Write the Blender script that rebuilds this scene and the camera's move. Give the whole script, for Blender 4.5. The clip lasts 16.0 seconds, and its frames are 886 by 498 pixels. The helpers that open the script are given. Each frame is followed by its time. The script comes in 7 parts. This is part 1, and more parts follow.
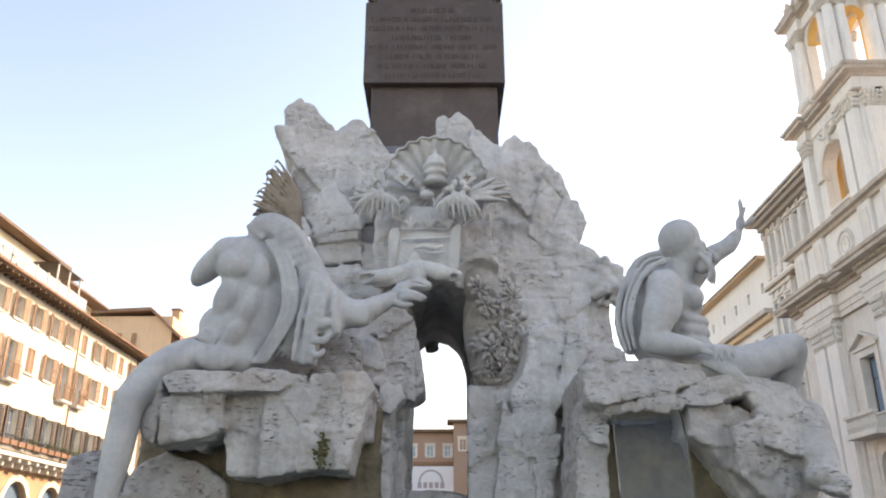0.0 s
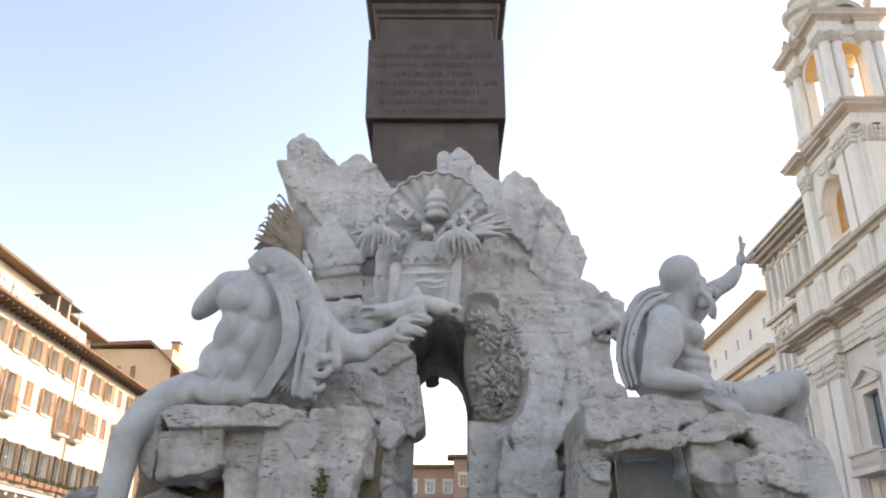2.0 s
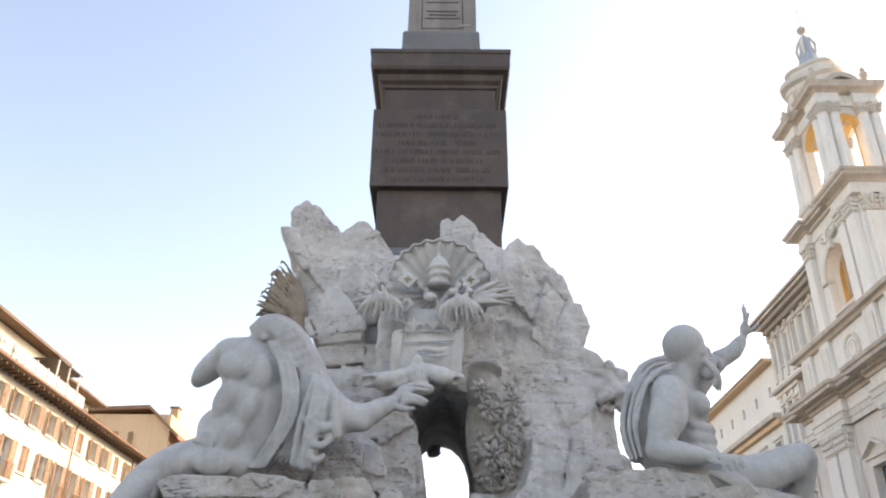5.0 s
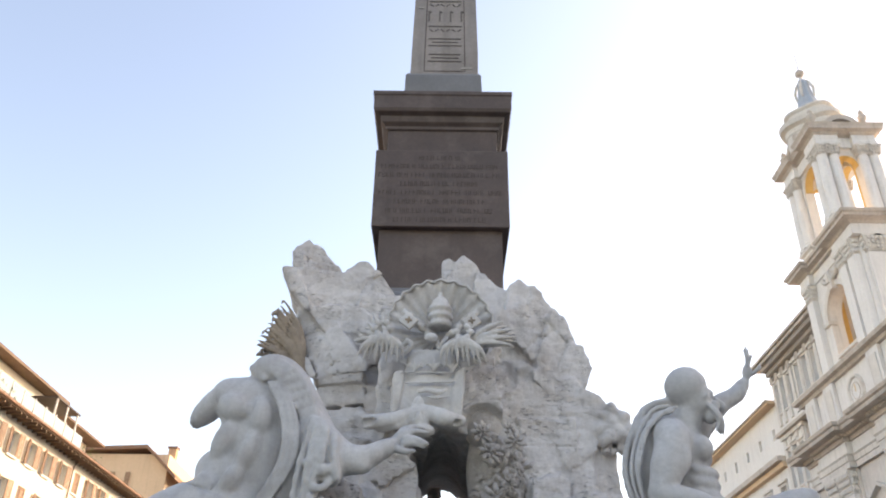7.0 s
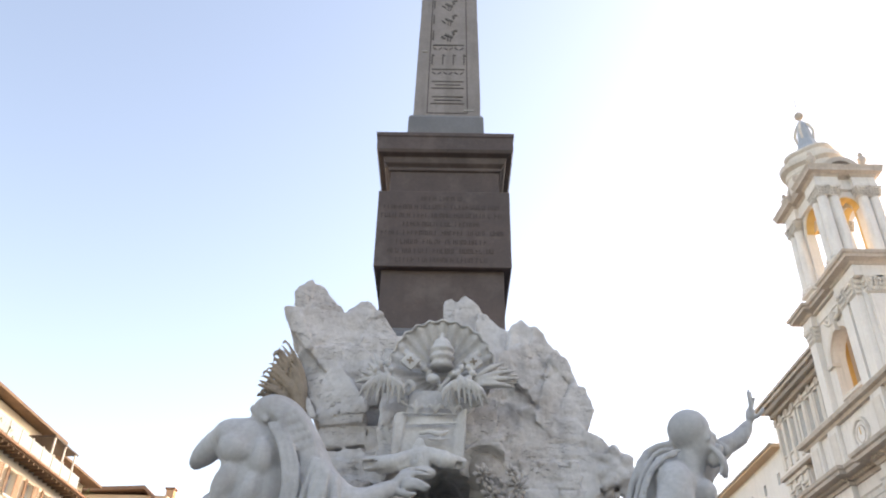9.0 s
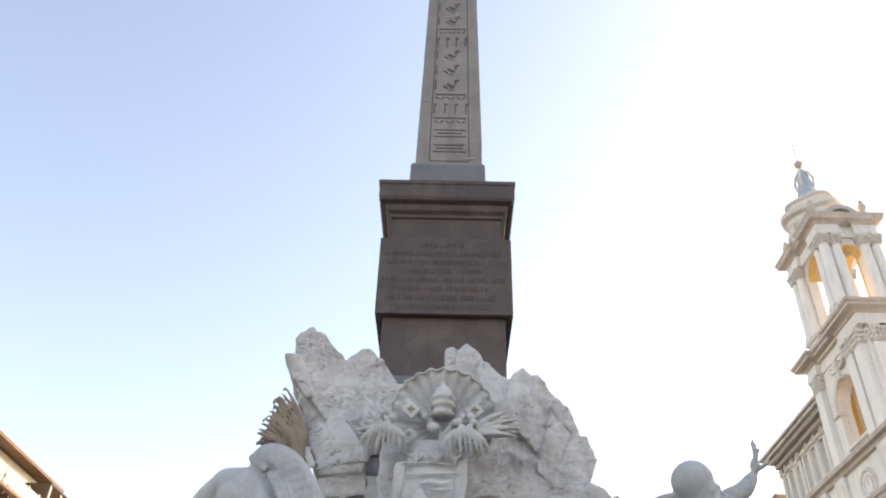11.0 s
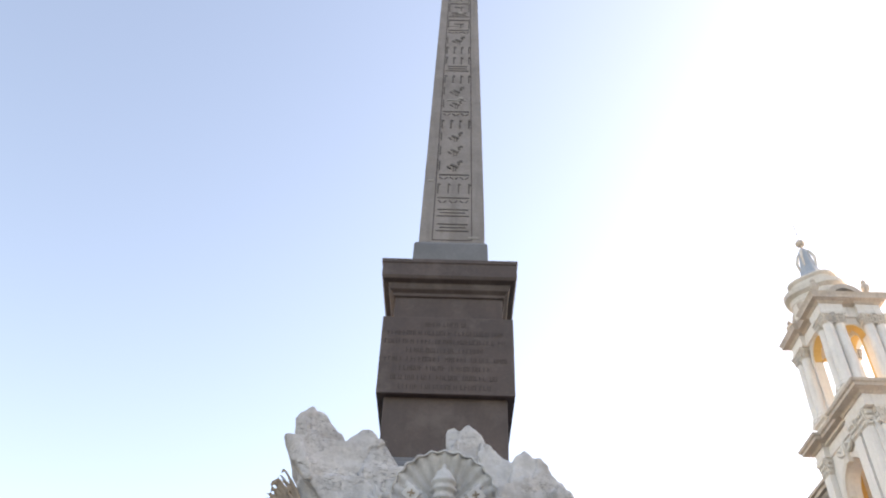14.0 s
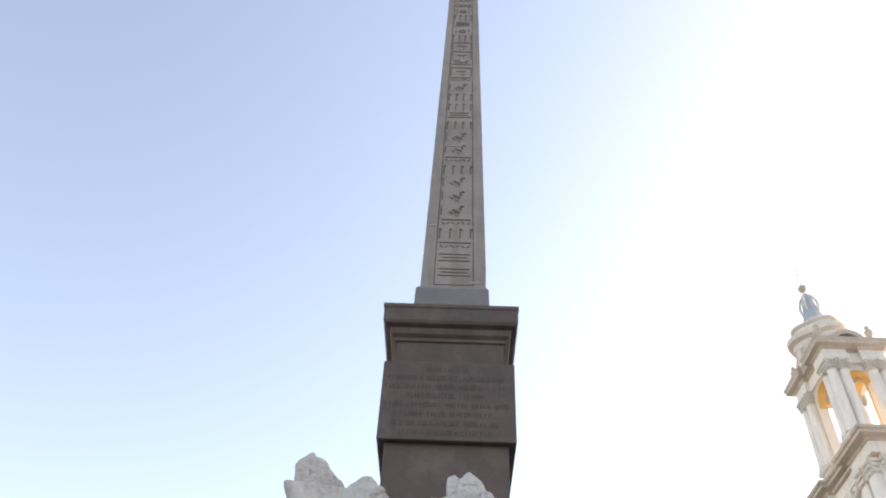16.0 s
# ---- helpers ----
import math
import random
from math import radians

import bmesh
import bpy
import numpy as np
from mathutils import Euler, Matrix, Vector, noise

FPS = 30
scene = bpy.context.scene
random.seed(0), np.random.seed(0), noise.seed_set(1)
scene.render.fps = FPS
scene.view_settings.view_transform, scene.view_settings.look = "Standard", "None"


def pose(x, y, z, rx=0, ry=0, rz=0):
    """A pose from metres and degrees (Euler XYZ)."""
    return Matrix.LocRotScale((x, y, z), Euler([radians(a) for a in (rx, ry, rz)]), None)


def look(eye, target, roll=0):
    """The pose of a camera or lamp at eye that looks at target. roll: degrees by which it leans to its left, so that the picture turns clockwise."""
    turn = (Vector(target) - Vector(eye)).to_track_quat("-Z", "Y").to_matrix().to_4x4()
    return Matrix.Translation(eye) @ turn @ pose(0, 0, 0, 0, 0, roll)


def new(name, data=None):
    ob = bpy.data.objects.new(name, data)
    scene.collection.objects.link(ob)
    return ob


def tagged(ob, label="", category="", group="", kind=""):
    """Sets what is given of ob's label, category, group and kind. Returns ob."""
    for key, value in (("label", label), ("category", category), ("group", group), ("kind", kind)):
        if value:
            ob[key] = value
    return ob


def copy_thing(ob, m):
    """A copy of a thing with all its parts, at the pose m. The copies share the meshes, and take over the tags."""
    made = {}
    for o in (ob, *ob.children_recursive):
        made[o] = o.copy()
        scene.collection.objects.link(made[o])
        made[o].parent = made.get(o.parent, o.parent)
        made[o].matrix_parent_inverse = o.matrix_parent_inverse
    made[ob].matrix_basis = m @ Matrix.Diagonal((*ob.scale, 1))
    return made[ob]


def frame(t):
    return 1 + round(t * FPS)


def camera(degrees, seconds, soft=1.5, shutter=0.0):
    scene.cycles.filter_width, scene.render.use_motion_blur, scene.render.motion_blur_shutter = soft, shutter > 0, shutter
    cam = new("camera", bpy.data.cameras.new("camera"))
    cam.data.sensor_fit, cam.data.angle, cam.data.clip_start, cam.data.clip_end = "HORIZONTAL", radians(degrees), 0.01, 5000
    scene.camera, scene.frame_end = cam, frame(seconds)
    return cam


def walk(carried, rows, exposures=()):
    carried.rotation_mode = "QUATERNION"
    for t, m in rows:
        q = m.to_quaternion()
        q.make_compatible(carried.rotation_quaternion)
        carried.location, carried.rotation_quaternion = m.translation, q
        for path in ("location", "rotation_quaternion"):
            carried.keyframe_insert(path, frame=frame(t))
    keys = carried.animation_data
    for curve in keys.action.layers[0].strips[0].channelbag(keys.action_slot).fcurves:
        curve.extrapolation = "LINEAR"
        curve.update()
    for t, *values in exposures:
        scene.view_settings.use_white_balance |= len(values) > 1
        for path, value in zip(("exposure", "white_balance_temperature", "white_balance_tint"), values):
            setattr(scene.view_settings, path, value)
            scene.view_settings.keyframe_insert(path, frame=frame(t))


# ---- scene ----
cam = camera(57.13, 16.0, soft=2.0)
PATH = [  # seconds, eye, yaw, pitch, roll
    (0.0, 0.030, 0.089, 1.606, -0.068, 20.603, 0.140),
    (0.5, 0.035, 0.091, 1.615, -0.065, 21.169, 0.091),
    (1.0, 0.038, 0.090, 1.624, -0.065, 21.730, 0.043),
    (1.5, 0.038, 0.079, 1.623, -0.071, 22.293, -0.035),
    (2.0, 0.031, 0.067, 1.615, -0.079, 22.949, -0.060),
    (2.5, 0.030, 0.072, 1.622, -0.079, 23.756, -0.119),
    (3.0, 0.032, 0.062, 1.633, -0.078, 24.541, -0.217),
    (3.5, 0.033, 0.057, 1.635, -0.085, 25.352, -0.318),
    (4.0, 0.035, 0.057, 1.640, -0.048, 26.120, -0.367),
    (6.5, 0.032, 0.034, 1.647, -0.127, 29.587, -0.713),
    (7.0, 0.035, 0.028, 1.653, -0.102, 30.302, -0.770),
    (7.5, 0.030, 0.016, 1.648, -0.114, 31.063, -0.840),
    (8.0, 0.028, 0.002, 1.644, -0.111, 31.769, -0.877),
    (8.5, 0.031, -0.006, 1.643, -0.109, 32.433, -0.960),
    (9.0, 0.029, -0.009, 1.649, -0.135, 33.078, -1.048),
    (11.5, 0.036, -0.050, 1.663, -0.165, 37.120, -1.370),
    (12.0, 0.040, -0.071, 1.680, -0.210, 37.904, -1.500),
    (12.5, 0.042, -0.096, 1.688, -0.248, 38.801, -1.613),
    (13.0, 0.038, -0.098, 1.676, -0.237, 39.757, -1.610),
    (13.5, 0.040, -0.122, 1.672, -0.248, 40.702, -1.680),
    (14.0, 0.038, -0.131, 1.676, -0.295, 41.603, -1.781),
    (14.5, 0.039, -0.155, 1.673, -0.325, 42.430, -1.893),
    (15.0, 0.048, -0.171, 1.653, -0.315, 43.216, -1.942),
    (15.5, 0.047, -0.180, 1.646, -0.303, 43.987, -1.947),
    (16.0, 0.048, -0.196, 1.658, -0.333, 44.649, -2.028),
]
walk(cam, [(t, pose(x, y, z, 90 + p, r, w)) for t, x, y, z, w, p, r in PATH], exposures=[(0.0, 1.69, 8400, 18), (16.0, 1.69, 8400, 18)])

# world, sun and exposure: the sun stands low beyond the church, to the right and ahead
SUN_EL, SUN_AZ = 27.0, 26.0          # degrees; azimuth from +x towards +y
world = bpy.data.worlds.new("world")
scene.world = world
world.use_nodes = True
wn = world.node_tree
wn.nodes.clear()
sky = wn.nodes.new("ShaderNodeTexSky")
sky.sky_type, sky.sun_disc = "NISHITA", False
sky.sun_elevation, sky.sun_rotation = radians(SUN_EL), radians(90 - SUN_AZ)
sky.air_density, sky.dust_density, sky.ozone_density = 1.0, 1.0, 0.5
bg, out = wn.nodes.new("ShaderNodeBackground"), wn.nodes.new("ShaderNodeOutputWorld")
bg.inputs["Strength"].default_value = 0.15
wn.links.new(sky.outputs["Color"], bg.inputs["Color"])
wn.links.new(bg.outputs["Background"], out.inputs["Surface"])
sun_data = bpy.data.lights.new("sun", "SUN")
sun_data.energy, sun_data.angle, sun_data.color = 2.2, radians(0.6), (1.0, 0.9, 0.76)
sun_lamp = new("sun", sun_data)
sun_way = Vector((math.cos(radians(SUN_AZ)) * math.cos(radians(SUN_EL)), math.sin(radians(SUN_AZ)) * math.cos(radians(SUN_EL)), math.sin(radians(SUN_EL))))
sun_lamp.matrix_world = look(sun_way * 200, (0, 0, 0))


# ---- materials ----
def material(name, base, second=None, scale=2.0, amount=0.5, rough=0.8, metal=0.0, bump=0.0, bump_scale=20.0, stretch=(1, 1, 1), dark=None, dark_scale=1.0, dark_amount=0.0,
             pits=0.0, pit_scale=(6, 6, 22), spec=0.4, random_value=0.0, streaks=0.0):
    """A stone, plaster or paint: two scales of colour variation, grain, stains, pits and relief."""
    m = bpy.data.materials.new(name)
    m.use_nodes = True
    nt, nodes = m.node_tree, m.node_tree.nodes
    bsdf = nodes["Principled BSDF"]
    bsdf.inputs["Roughness"].default_value, bsdf.inputs["Metallic"].default_value = rough, metal
    bsdf.inputs["Specular IOR Level"].default_value = spec
    co = nodes.new("ShaderNodeTexCoord")
    mp = nodes.new("ShaderNodeMapping")
    mp.inputs["Scale"].default_value = stretch
    nt.links.new(co.outputs["Object"], mp.inputs["Vector"])

    def tex(sc, detail=6.0, ro=0.6):
        n = nodes.new("ShaderNodeTexNoise")
        n.inputs["Scale"].default_value, n.inputs["Detail"].default_value, n.inputs["Roughness"].default_value = sc, detail, ro
        nt.links.new(mp.outputs["Vector"], n.inputs["Vector"])
        return n.outputs["Fac"]

    def ramp(src, a, b):
        r = nodes.new("ShaderNodeMapRange")
        r.inputs["From Min"].default_value, r.inputs["From Max"].default_value = a, b
        nt.links.new(src, r.inputs["Value"])
        return r.outputs["Result"]

    def mix(fac, a, b, kind="MIX"):
        n = nodes.new("ShaderNodeMix")
        n.data_type, n.blend_type = "RGBA", kind
        for sock, v in ((n.inputs[0], fac), (n.inputs[6], a), (n.inputs[7], b)):
            if isinstance(v, bpy.types.NodeSocket):
                nt.links.new(v, sock)
            elif isinstance(v, tuple):
                sock.default_value = (*v, 1)
            else:
                sock.default_value = v
        return n.outputs[2]

    def times(src, k):
        n = nodes.new("ShaderNodeMath")
        n.operation = "MULTIPLY"
        n.inputs[1].default_value = k
        nt.links.new(src, n.inputs[0])
        return n.outputs[0]

    second = second or tuple(c * 0.75 for c in base)
    colour = mix(times(ramp(tex(scale), 0.35, 0.68), amount), base, second)
    colour = mix(times(ramp(tex(scale * 11, 4.0), 0.3, 0.75), amount * 0.5), colour, tuple(c * 0.8 for c in second))
    if dark:
        colour = mix(times(ramp(tex(dark_scale, 8.0, 0.7), 0.5, 0.72), dark_amount), colour, dark)
    if streaks:
        wv = nodes.new("ShaderNodeTexNoise")
        wm = nodes.new("ShaderNodeMapping")
        wm.inputs["Scale"].default_value = (3.0, 3.0, 0.25)
        nt.links.new(co.outputs["Object"], wm.inputs["Vector"])
        nt.links.new(wm.outputs["Vector"], wv.inputs["Vector"])
        wv.inputs["Scale"].default_value, wv.inputs["Detail"].default_value = 1.6, 6.0
        colour = mix(times(ramp(wv.outputs["Fac"], 0.52, 0.75), streaks), colour, tuple(c * 0.5 for c in second))
    height = None
    if bump:
        height = tex(bump_scale, 8.0, 0.65)
    if pits:
        pn = nodes.new("ShaderNodeTexNoise")
        pm = nodes.new("ShaderNodeMapping")
        pm.inputs["Scale"].default_value = pit_scale
        nt.links.new(co.outputs["Object"], pm.inputs["Vector"])
        nt.links.new(pm.outputs["Vector"], pn.inputs["Vector"])
        pn.inputs["Scale"].default_value, pn.inputs["Detail"].default_value, pn.inputs["Roughness"].default_value = 1.0, 5.0, 0.62
        hole = ramp(pn.outputs["Fac"], 0.575, 0.65)
        patch = nodes.new("ShaderNodeMath")
        patch.operation = "MULTIPLY"
        nt.links.new(hole, patch.inputs[0])
        nt.links.new(ramp(tex(1.7, 3.0), 0.42, 0.60), patch.inputs[1])
        hole = patch.outputs[0]
        # the shade inside the pits is put into the colour
        colour = mix(times(hole, pits), colour, tuple(c * 0.3 for c in second))
        if height:
            sub = nodes.new("ShaderNodeMath")
            sub.operation = "SUBTRACT"
            nt.links.new(height, sub.inputs[0])
            nt.links.new(hole, sub.inputs[1])
            height = sub.outputs[0]
    if random_value:
        oi = nodes.new("ShaderNodeObjectInfo")
        hsv = nodes.new("ShaderNodeHueSaturation")
        nt.links.new(colour, hsv.inputs["Color"])
        mr = nodes.new("ShaderNodeMapRange")
        mr.inputs["To Min"].default_value, mr.inputs["To Max"].default_value = 1 - random_value, 1 + random_value
        nt.links.new(oi.outputs["Random"], mr.inputs["Value"])
        nt.links.new(mr.outputs["Result"], hsv.inputs["Value"])
        colour = hsv.outputs["Color"]
    nt.links.new(colour, bsdf.inputs["Base Color"])
    if height:
        b = nodes.new("ShaderNodeBump")
        b.inputs["Strength"].default_value, b.inputs["Distance"].default_value = bump, 0.05
        nt.links.new(height, b.inputs["Height"])
        nt.links.new(b.outputs["Normal"], bsdf.inputs["Normal"])
    return m


def glass(name, tint, rough=0.05, mirror=False):
    m = bpy.data.materials.new(name)
    m.use_nodes = True
    b = m.node_tree.nodes["Principled BSDF"]
    b.inputs["Base Color"].default_value = (*tint, 1)
    b.inputs["Roughness"].default_value = rough
    if mirror:
        b.inputs["Specular IOR Level"].default_value = 1.0
    else:
        b.inputs["Transmission Weight"].default_value = 1.0
        b.inputs["IOR"].default_value = 1.33
    return m


M_ROCK = material("travertine_rock", (0.685, 0.65, 0.635), (0.49, 0.462, 0.452), 1.0, 0.95, 0.9, bump=0.75, bump_scale=8, dark=(0.32, 0.25, 0.20), dark_scale=1.3, dark_amount=0.6, pits=0.65, pit_scale=(13, 13, 52), streaks=0.4)
M_LEDGE = material("travertine_ledge", (0.555, 0.522, 0.505), (0.375, 0.35, 0.34), 1.3, 0.95, 0.9, bump=0.75, bump_scale=9, dark=(0.26, 0.195, 0.15), dark_scale=1.6, dark_amount=0.7, pits=0.85, pit_scale=(12, 12, 46), streaks=0.45)
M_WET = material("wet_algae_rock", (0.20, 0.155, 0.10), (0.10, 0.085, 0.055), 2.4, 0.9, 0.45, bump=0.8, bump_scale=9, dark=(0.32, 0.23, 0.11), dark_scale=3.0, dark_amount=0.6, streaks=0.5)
M_FOLI = material("carved_foliage", (0.55, 0.51, 0.485), (0.38, 0.345, 0.32), 3.0, 0.9, 0.9, bump=0.4, bump_scale=22, dark=(0.22, 0.18, 0.15), dark_scale=4, dark_amount=0.6)
M_MARBLE = material("statue_marble", (0.52, 0.51, 0.515), (0.37, 0.36, 0.363), 1.7, 0.85, 0.7, bump=0.16, bump_scale=24, dark=(0.25, 0.225, 0.215), dark_scale=1.4, dark_amount=0.5, streaks=0.45)
M_CARVED = material("carved_marble", (0.62, 0.60, 0.59), (0.47, 0.45, 0.44), 2.0, 0.8, 0.8, bump=0.25, bump_scale=26, dark=(0.25, 0.215, 0.19), dark_scale=2.2, dark_amount=0.5, streaks=0.3)
M_FROND = material("frond_stone", (0.36, 0.285, 0.22), (0.24, 0.19, 0.15), 3.0, 0.8, 0.9, bump=0.4, bump_scale=14, dark=(0.15, 0.12, 0.095), dark_scale=3.0, dark_amount=0.5)
M_GRANITE = material("brown_granite", (0.118, 0.082, 0.071), (0.078, 0.057, 0.051), 1.4, 0.8, 0.55, bump=0.12, bump_scale=60, dark=(0.19, 0.15, 0.13), dark_scale=1.2, dark_amount=0.5, streaks=0.25)
M_GRANITE_D = material("grey_granite_base", (0.21, 0.205, 0.21), (0.15, 0.148, 0.15), 1.6, 0.7, 0.6, bump=0.12, bump_scale=60)
# dark colour that stands for the shade inside cut letters and grooves
M_CUT_SHADE = material("cut_shadow", (0.078, 0.056, 0.048), None, 20, 0.4, 0.8)
M_OBELISK = material("obelisk_granite", (0.34, 0.295, 0.275), (0.245, 0.215, 0.20), 1.2, 0.8, 0.7, bump=0.25, bump_scale=40, dark=(0.16, 0.138, 0.128), dark_scale=0.9, dark_amount=0.55, streaks=0.35)
# darker granite tone for the shade in the obelisk's signs
M_OB_SIGN_SHADE = material("obelisk_sign_shade", (0.14, 0.12, 0.11), None, 6, 0.5, 0.8)
M_OB_PATCH = material("obelisk_repair", (0.36, 0.33, 0.30), (0.28, 0.26, 0.24), 3, 0.6, 0.8, bump=0.2, bump_scale=30)
M_CHURCH = material("church_travertine", (0.76, 0.71, 0.65), (0.62, 0.57, 0.515), 0.35, 0.7, 0.85, bump=0.2, bump_scale=6, dark=(0.36, 0.31, 0.26), dark_scale=0.5, dark_amount=0.35, streaks=0.35)
M_CHURCH_W = material("church_stucco", (0.82, 0.785, 0.745), (0.70, 0.66, 0.62), 0.4, 0.6, 0.85, bump=0.12, bump_scale=8, streaks=0.3)
M_CORNICE = material("weathered_cornice", (0.64, 0.565, 0.495), (0.47, 0.40, 0.34), 0.6, 0.8, 0.9, bump=0.3, bump_scale=5, dark=(0.19, 0.15, 0.12), dark_scale=0.7, dark_amount=0.5, streaks=0.3)
M_OCHRE = material("ochre_plaster", (0.74, 0.50, 0.20), (0.64, 0.42, 0.16), 0.8, 0.6, 0.9, bump=0.1, bump_scale=10)
M_LEAD = material("lead_roof", (0.42, 0.45, 0.49), (0.33, 0.36, 0.40), 0.8, 0.6, 0.5, bump=0.15, bump_scale=6)
M_CREAM = material("cream_plaster", (0.80, 0.72, 0.60), (0.70, 0.61, 0.49), 0.3, 0.6, 0.9, bump=0.1, bump_scale=8, streaks=0.2)
M_TAN = material("orange_plaster", (0.58, 0.37, 0.23), (0.48, 0.30, 0.18), 0.4, 0.6, 0.9, bump=0.1, bump_scale=8, streaks=0.2)
M_FAR = material("faded_brick_plaster", (0.44, 0.30, 0.225), (0.36, 0.24, 0.18), 0.4, 0.6, 0.9, bump=0.1, bump_scale=8, streaks=0.2)
M_PEACH = material("peach_plaster", (0.76, 0.55, 0.37), (0.66, 0.46, 0.30), 0.4, 0.6, 0.9, bump=0.1, bump_scale=8, streaks=0.2)
M_SHUTTER = material("brown_shutter", (0.34, 0.20, 0.12), (0.26, 0.15, 0.09), 3, 0.6, 0.6, random_value=0.25)
M_SHUTTER_D = material("dark_shutter", (0.07, 0.05, 0.042), (0.05, 0.036, 0.03), 3, 0.6, 0.6, random_value=0.2)
M_FRAME = material("white_frame", (0.75, 0.73, 0.68), (0.66, 0.63, 0.58), 3, 0.4, 0.6)
M_IRON = material("black_iron", (0.03, 0.03, 0.032), None, 8, 0.4, 0.5, metal=0.4)
M_ROOF = material("terracotta_roof", (0.33, 0.19, 0.12), (0.22, 0.125, 0.085), 1.2, 0.8, 0.9, bump=0.4, bump_scale=12, stretch=(1, 1, 1))
M_WOODEAVE = material("wooden_eave", (0.20, 0.13, 0.085), (0.13, 0.085, 0.055), 1.5, 0.7, 0.8)
M_BANNER = material("white_banner", (0.78, 0.79, 0.82), (0.70, 0.72, 0.76), 0.5, 0.5, 0.7)
M_BANNER_PRINT = material("banner_print", (0.42, 0.36, 0.38), None, 2, 0.4, 0.8)
M_PAVE = material("basalt_paving", (0.11, 0.105, 0.10), (0.07, 0.068, 0.066), 0.8, 0.8, 0.7, bump=0.4, bump_scale=9)
M_BASIN = material("basin_travertine", (0.58, 0.54, 0.48), (0.45, 0.41, 0.37), 1.0, 0.7, 0.8, bump=0.3, bump_scale=9, pits=0.6)
M_MOSS = material("moss_algae", (0.075, 0.085, 0.03), (0.12, 0.10, 0.045), 7, 0.8, 0.95, bump=0.6, bump_scale=40)
M_LEAF = material("terrace_leaves", (0.07, 0.115, 0.03), (0.12, 0.14, 0.045), 6, 0.8, 0.8)
M_GLASS = glass("window_glass", (0.16, 0.24, 0.33), 0.08, True)
M_WATER = glass("falling_water", (0.93, 0.97, 1.0), 0.03)
M_POOL = glass("pool_water", (0.05, 0.10, 0.10), 0.06, True)
M_TERR = glass("terrace_glass", (0.30, 0.33, 0.30), 0.15, True)


# ---- tools for building ----
def part(name, bm, mat, parent=None, label="", smooth=False):
    me = bpy.data.meshes.new(name)
    bm.normal_update()
    bm.to_mesh(me)
    bm.free()
    me.materials.append(mat)
    if smooth:
        me.polygons.foreach_set("use_smooth", [True] * len(me.polygons))
    ob = new(name, me)
    if parent:
        ob.parent = parent
    return tagged(ob, label)


def thing(name, label, category, kind="", group="", at=(0, 0, 0), rz=0):
    ob = new(name)
    ob.empty_display_size = 0.2
    ob.matrix_world = pose(*at, 0, 0, rz)
    return tagged(ob, label, category, group, kind)


def add_box(bm, x0, x1, y0, y1, z0, z1, bevel=0.0, m=None):
    t = Matrix.Translation(((x0 + x1) / 2, (y0 + y1) / 2, (z0 + z1) / 2)) @ Matrix.Diagonal((x1 - x0, y1 - y0, z1 - z0, 1))
    made = bmesh.ops.create_cube(bm, size=1.0, matrix=(m @ t) if m else t)["verts"]
    if bevel:
        edges = {e for v in made for e in v.link_edges}
        bmesh.ops.bevel(bm, geom=list(edges), offset=bevel, segments=2, affect="EDGES", profile=0.6)
    return bm


def box(x0, x1, y0, y1, z0, z1, bevel=0.0, m=None):
    return add_box(bmesh.new(), x0, x1, y0, y1, z0, z1, bevel, m)


def lathe(profile, n=24, a0=0.0, a1=360.0, wave=None, caps=True):
    """A turned body: profile of (radius, z); wave(angle, r, z) may change the radius."""
    bm = bmesh.new()
    full = a1 - a0 >= 359.9
    steps = n if full else n + 1
    rings = []
    for r, z in profile:
        ring = []
        for i in range(steps):
            a = radians(a0 + (a1 - a0) * i / n)
            rr = wave(a, r, z) if wave else r
            ring.append(bm.verts.new((rr * math.cos(a), rr * math.sin(a), z)))
        rings.append(ring)
    for p, q in zip(rings, rings[1:]):
        for i in range(n):
            j = (i + 1) % steps
            bm.faces.new((p[i], p[j], q[j], q[i]))
    if full and caps:
        bm.faces.new(rings[0][::-1])
        bm.faces.new(rings[-1])
    return bm


def square_loft(bm, levels, m=None):
    """Stacked rectangles (half width x, half width y, z) round the z axis, closed at both ends: plinths, mouldings, tapering shafts."""
    rings = []
    for hx, hy, z in levels:
        rings.append([bm.verts.new((m @ Vector((sx * hx, sy * hy, z))) if m else (sx * hx, sy * hy, z)) for sx, sy in ((-1, -1), (1, -1), (1, 1), (-1, 1))])
    for p, q in zip(rings, rings[1:]):
        for i in range(4):
            bm.faces.new((p[i], p[(i + 1) % 4], q[(i + 1) % 4], q[i]))
    bm.faces.new(rings[0][::-1])
    bm.faces.new(rings[-1])
    return bm


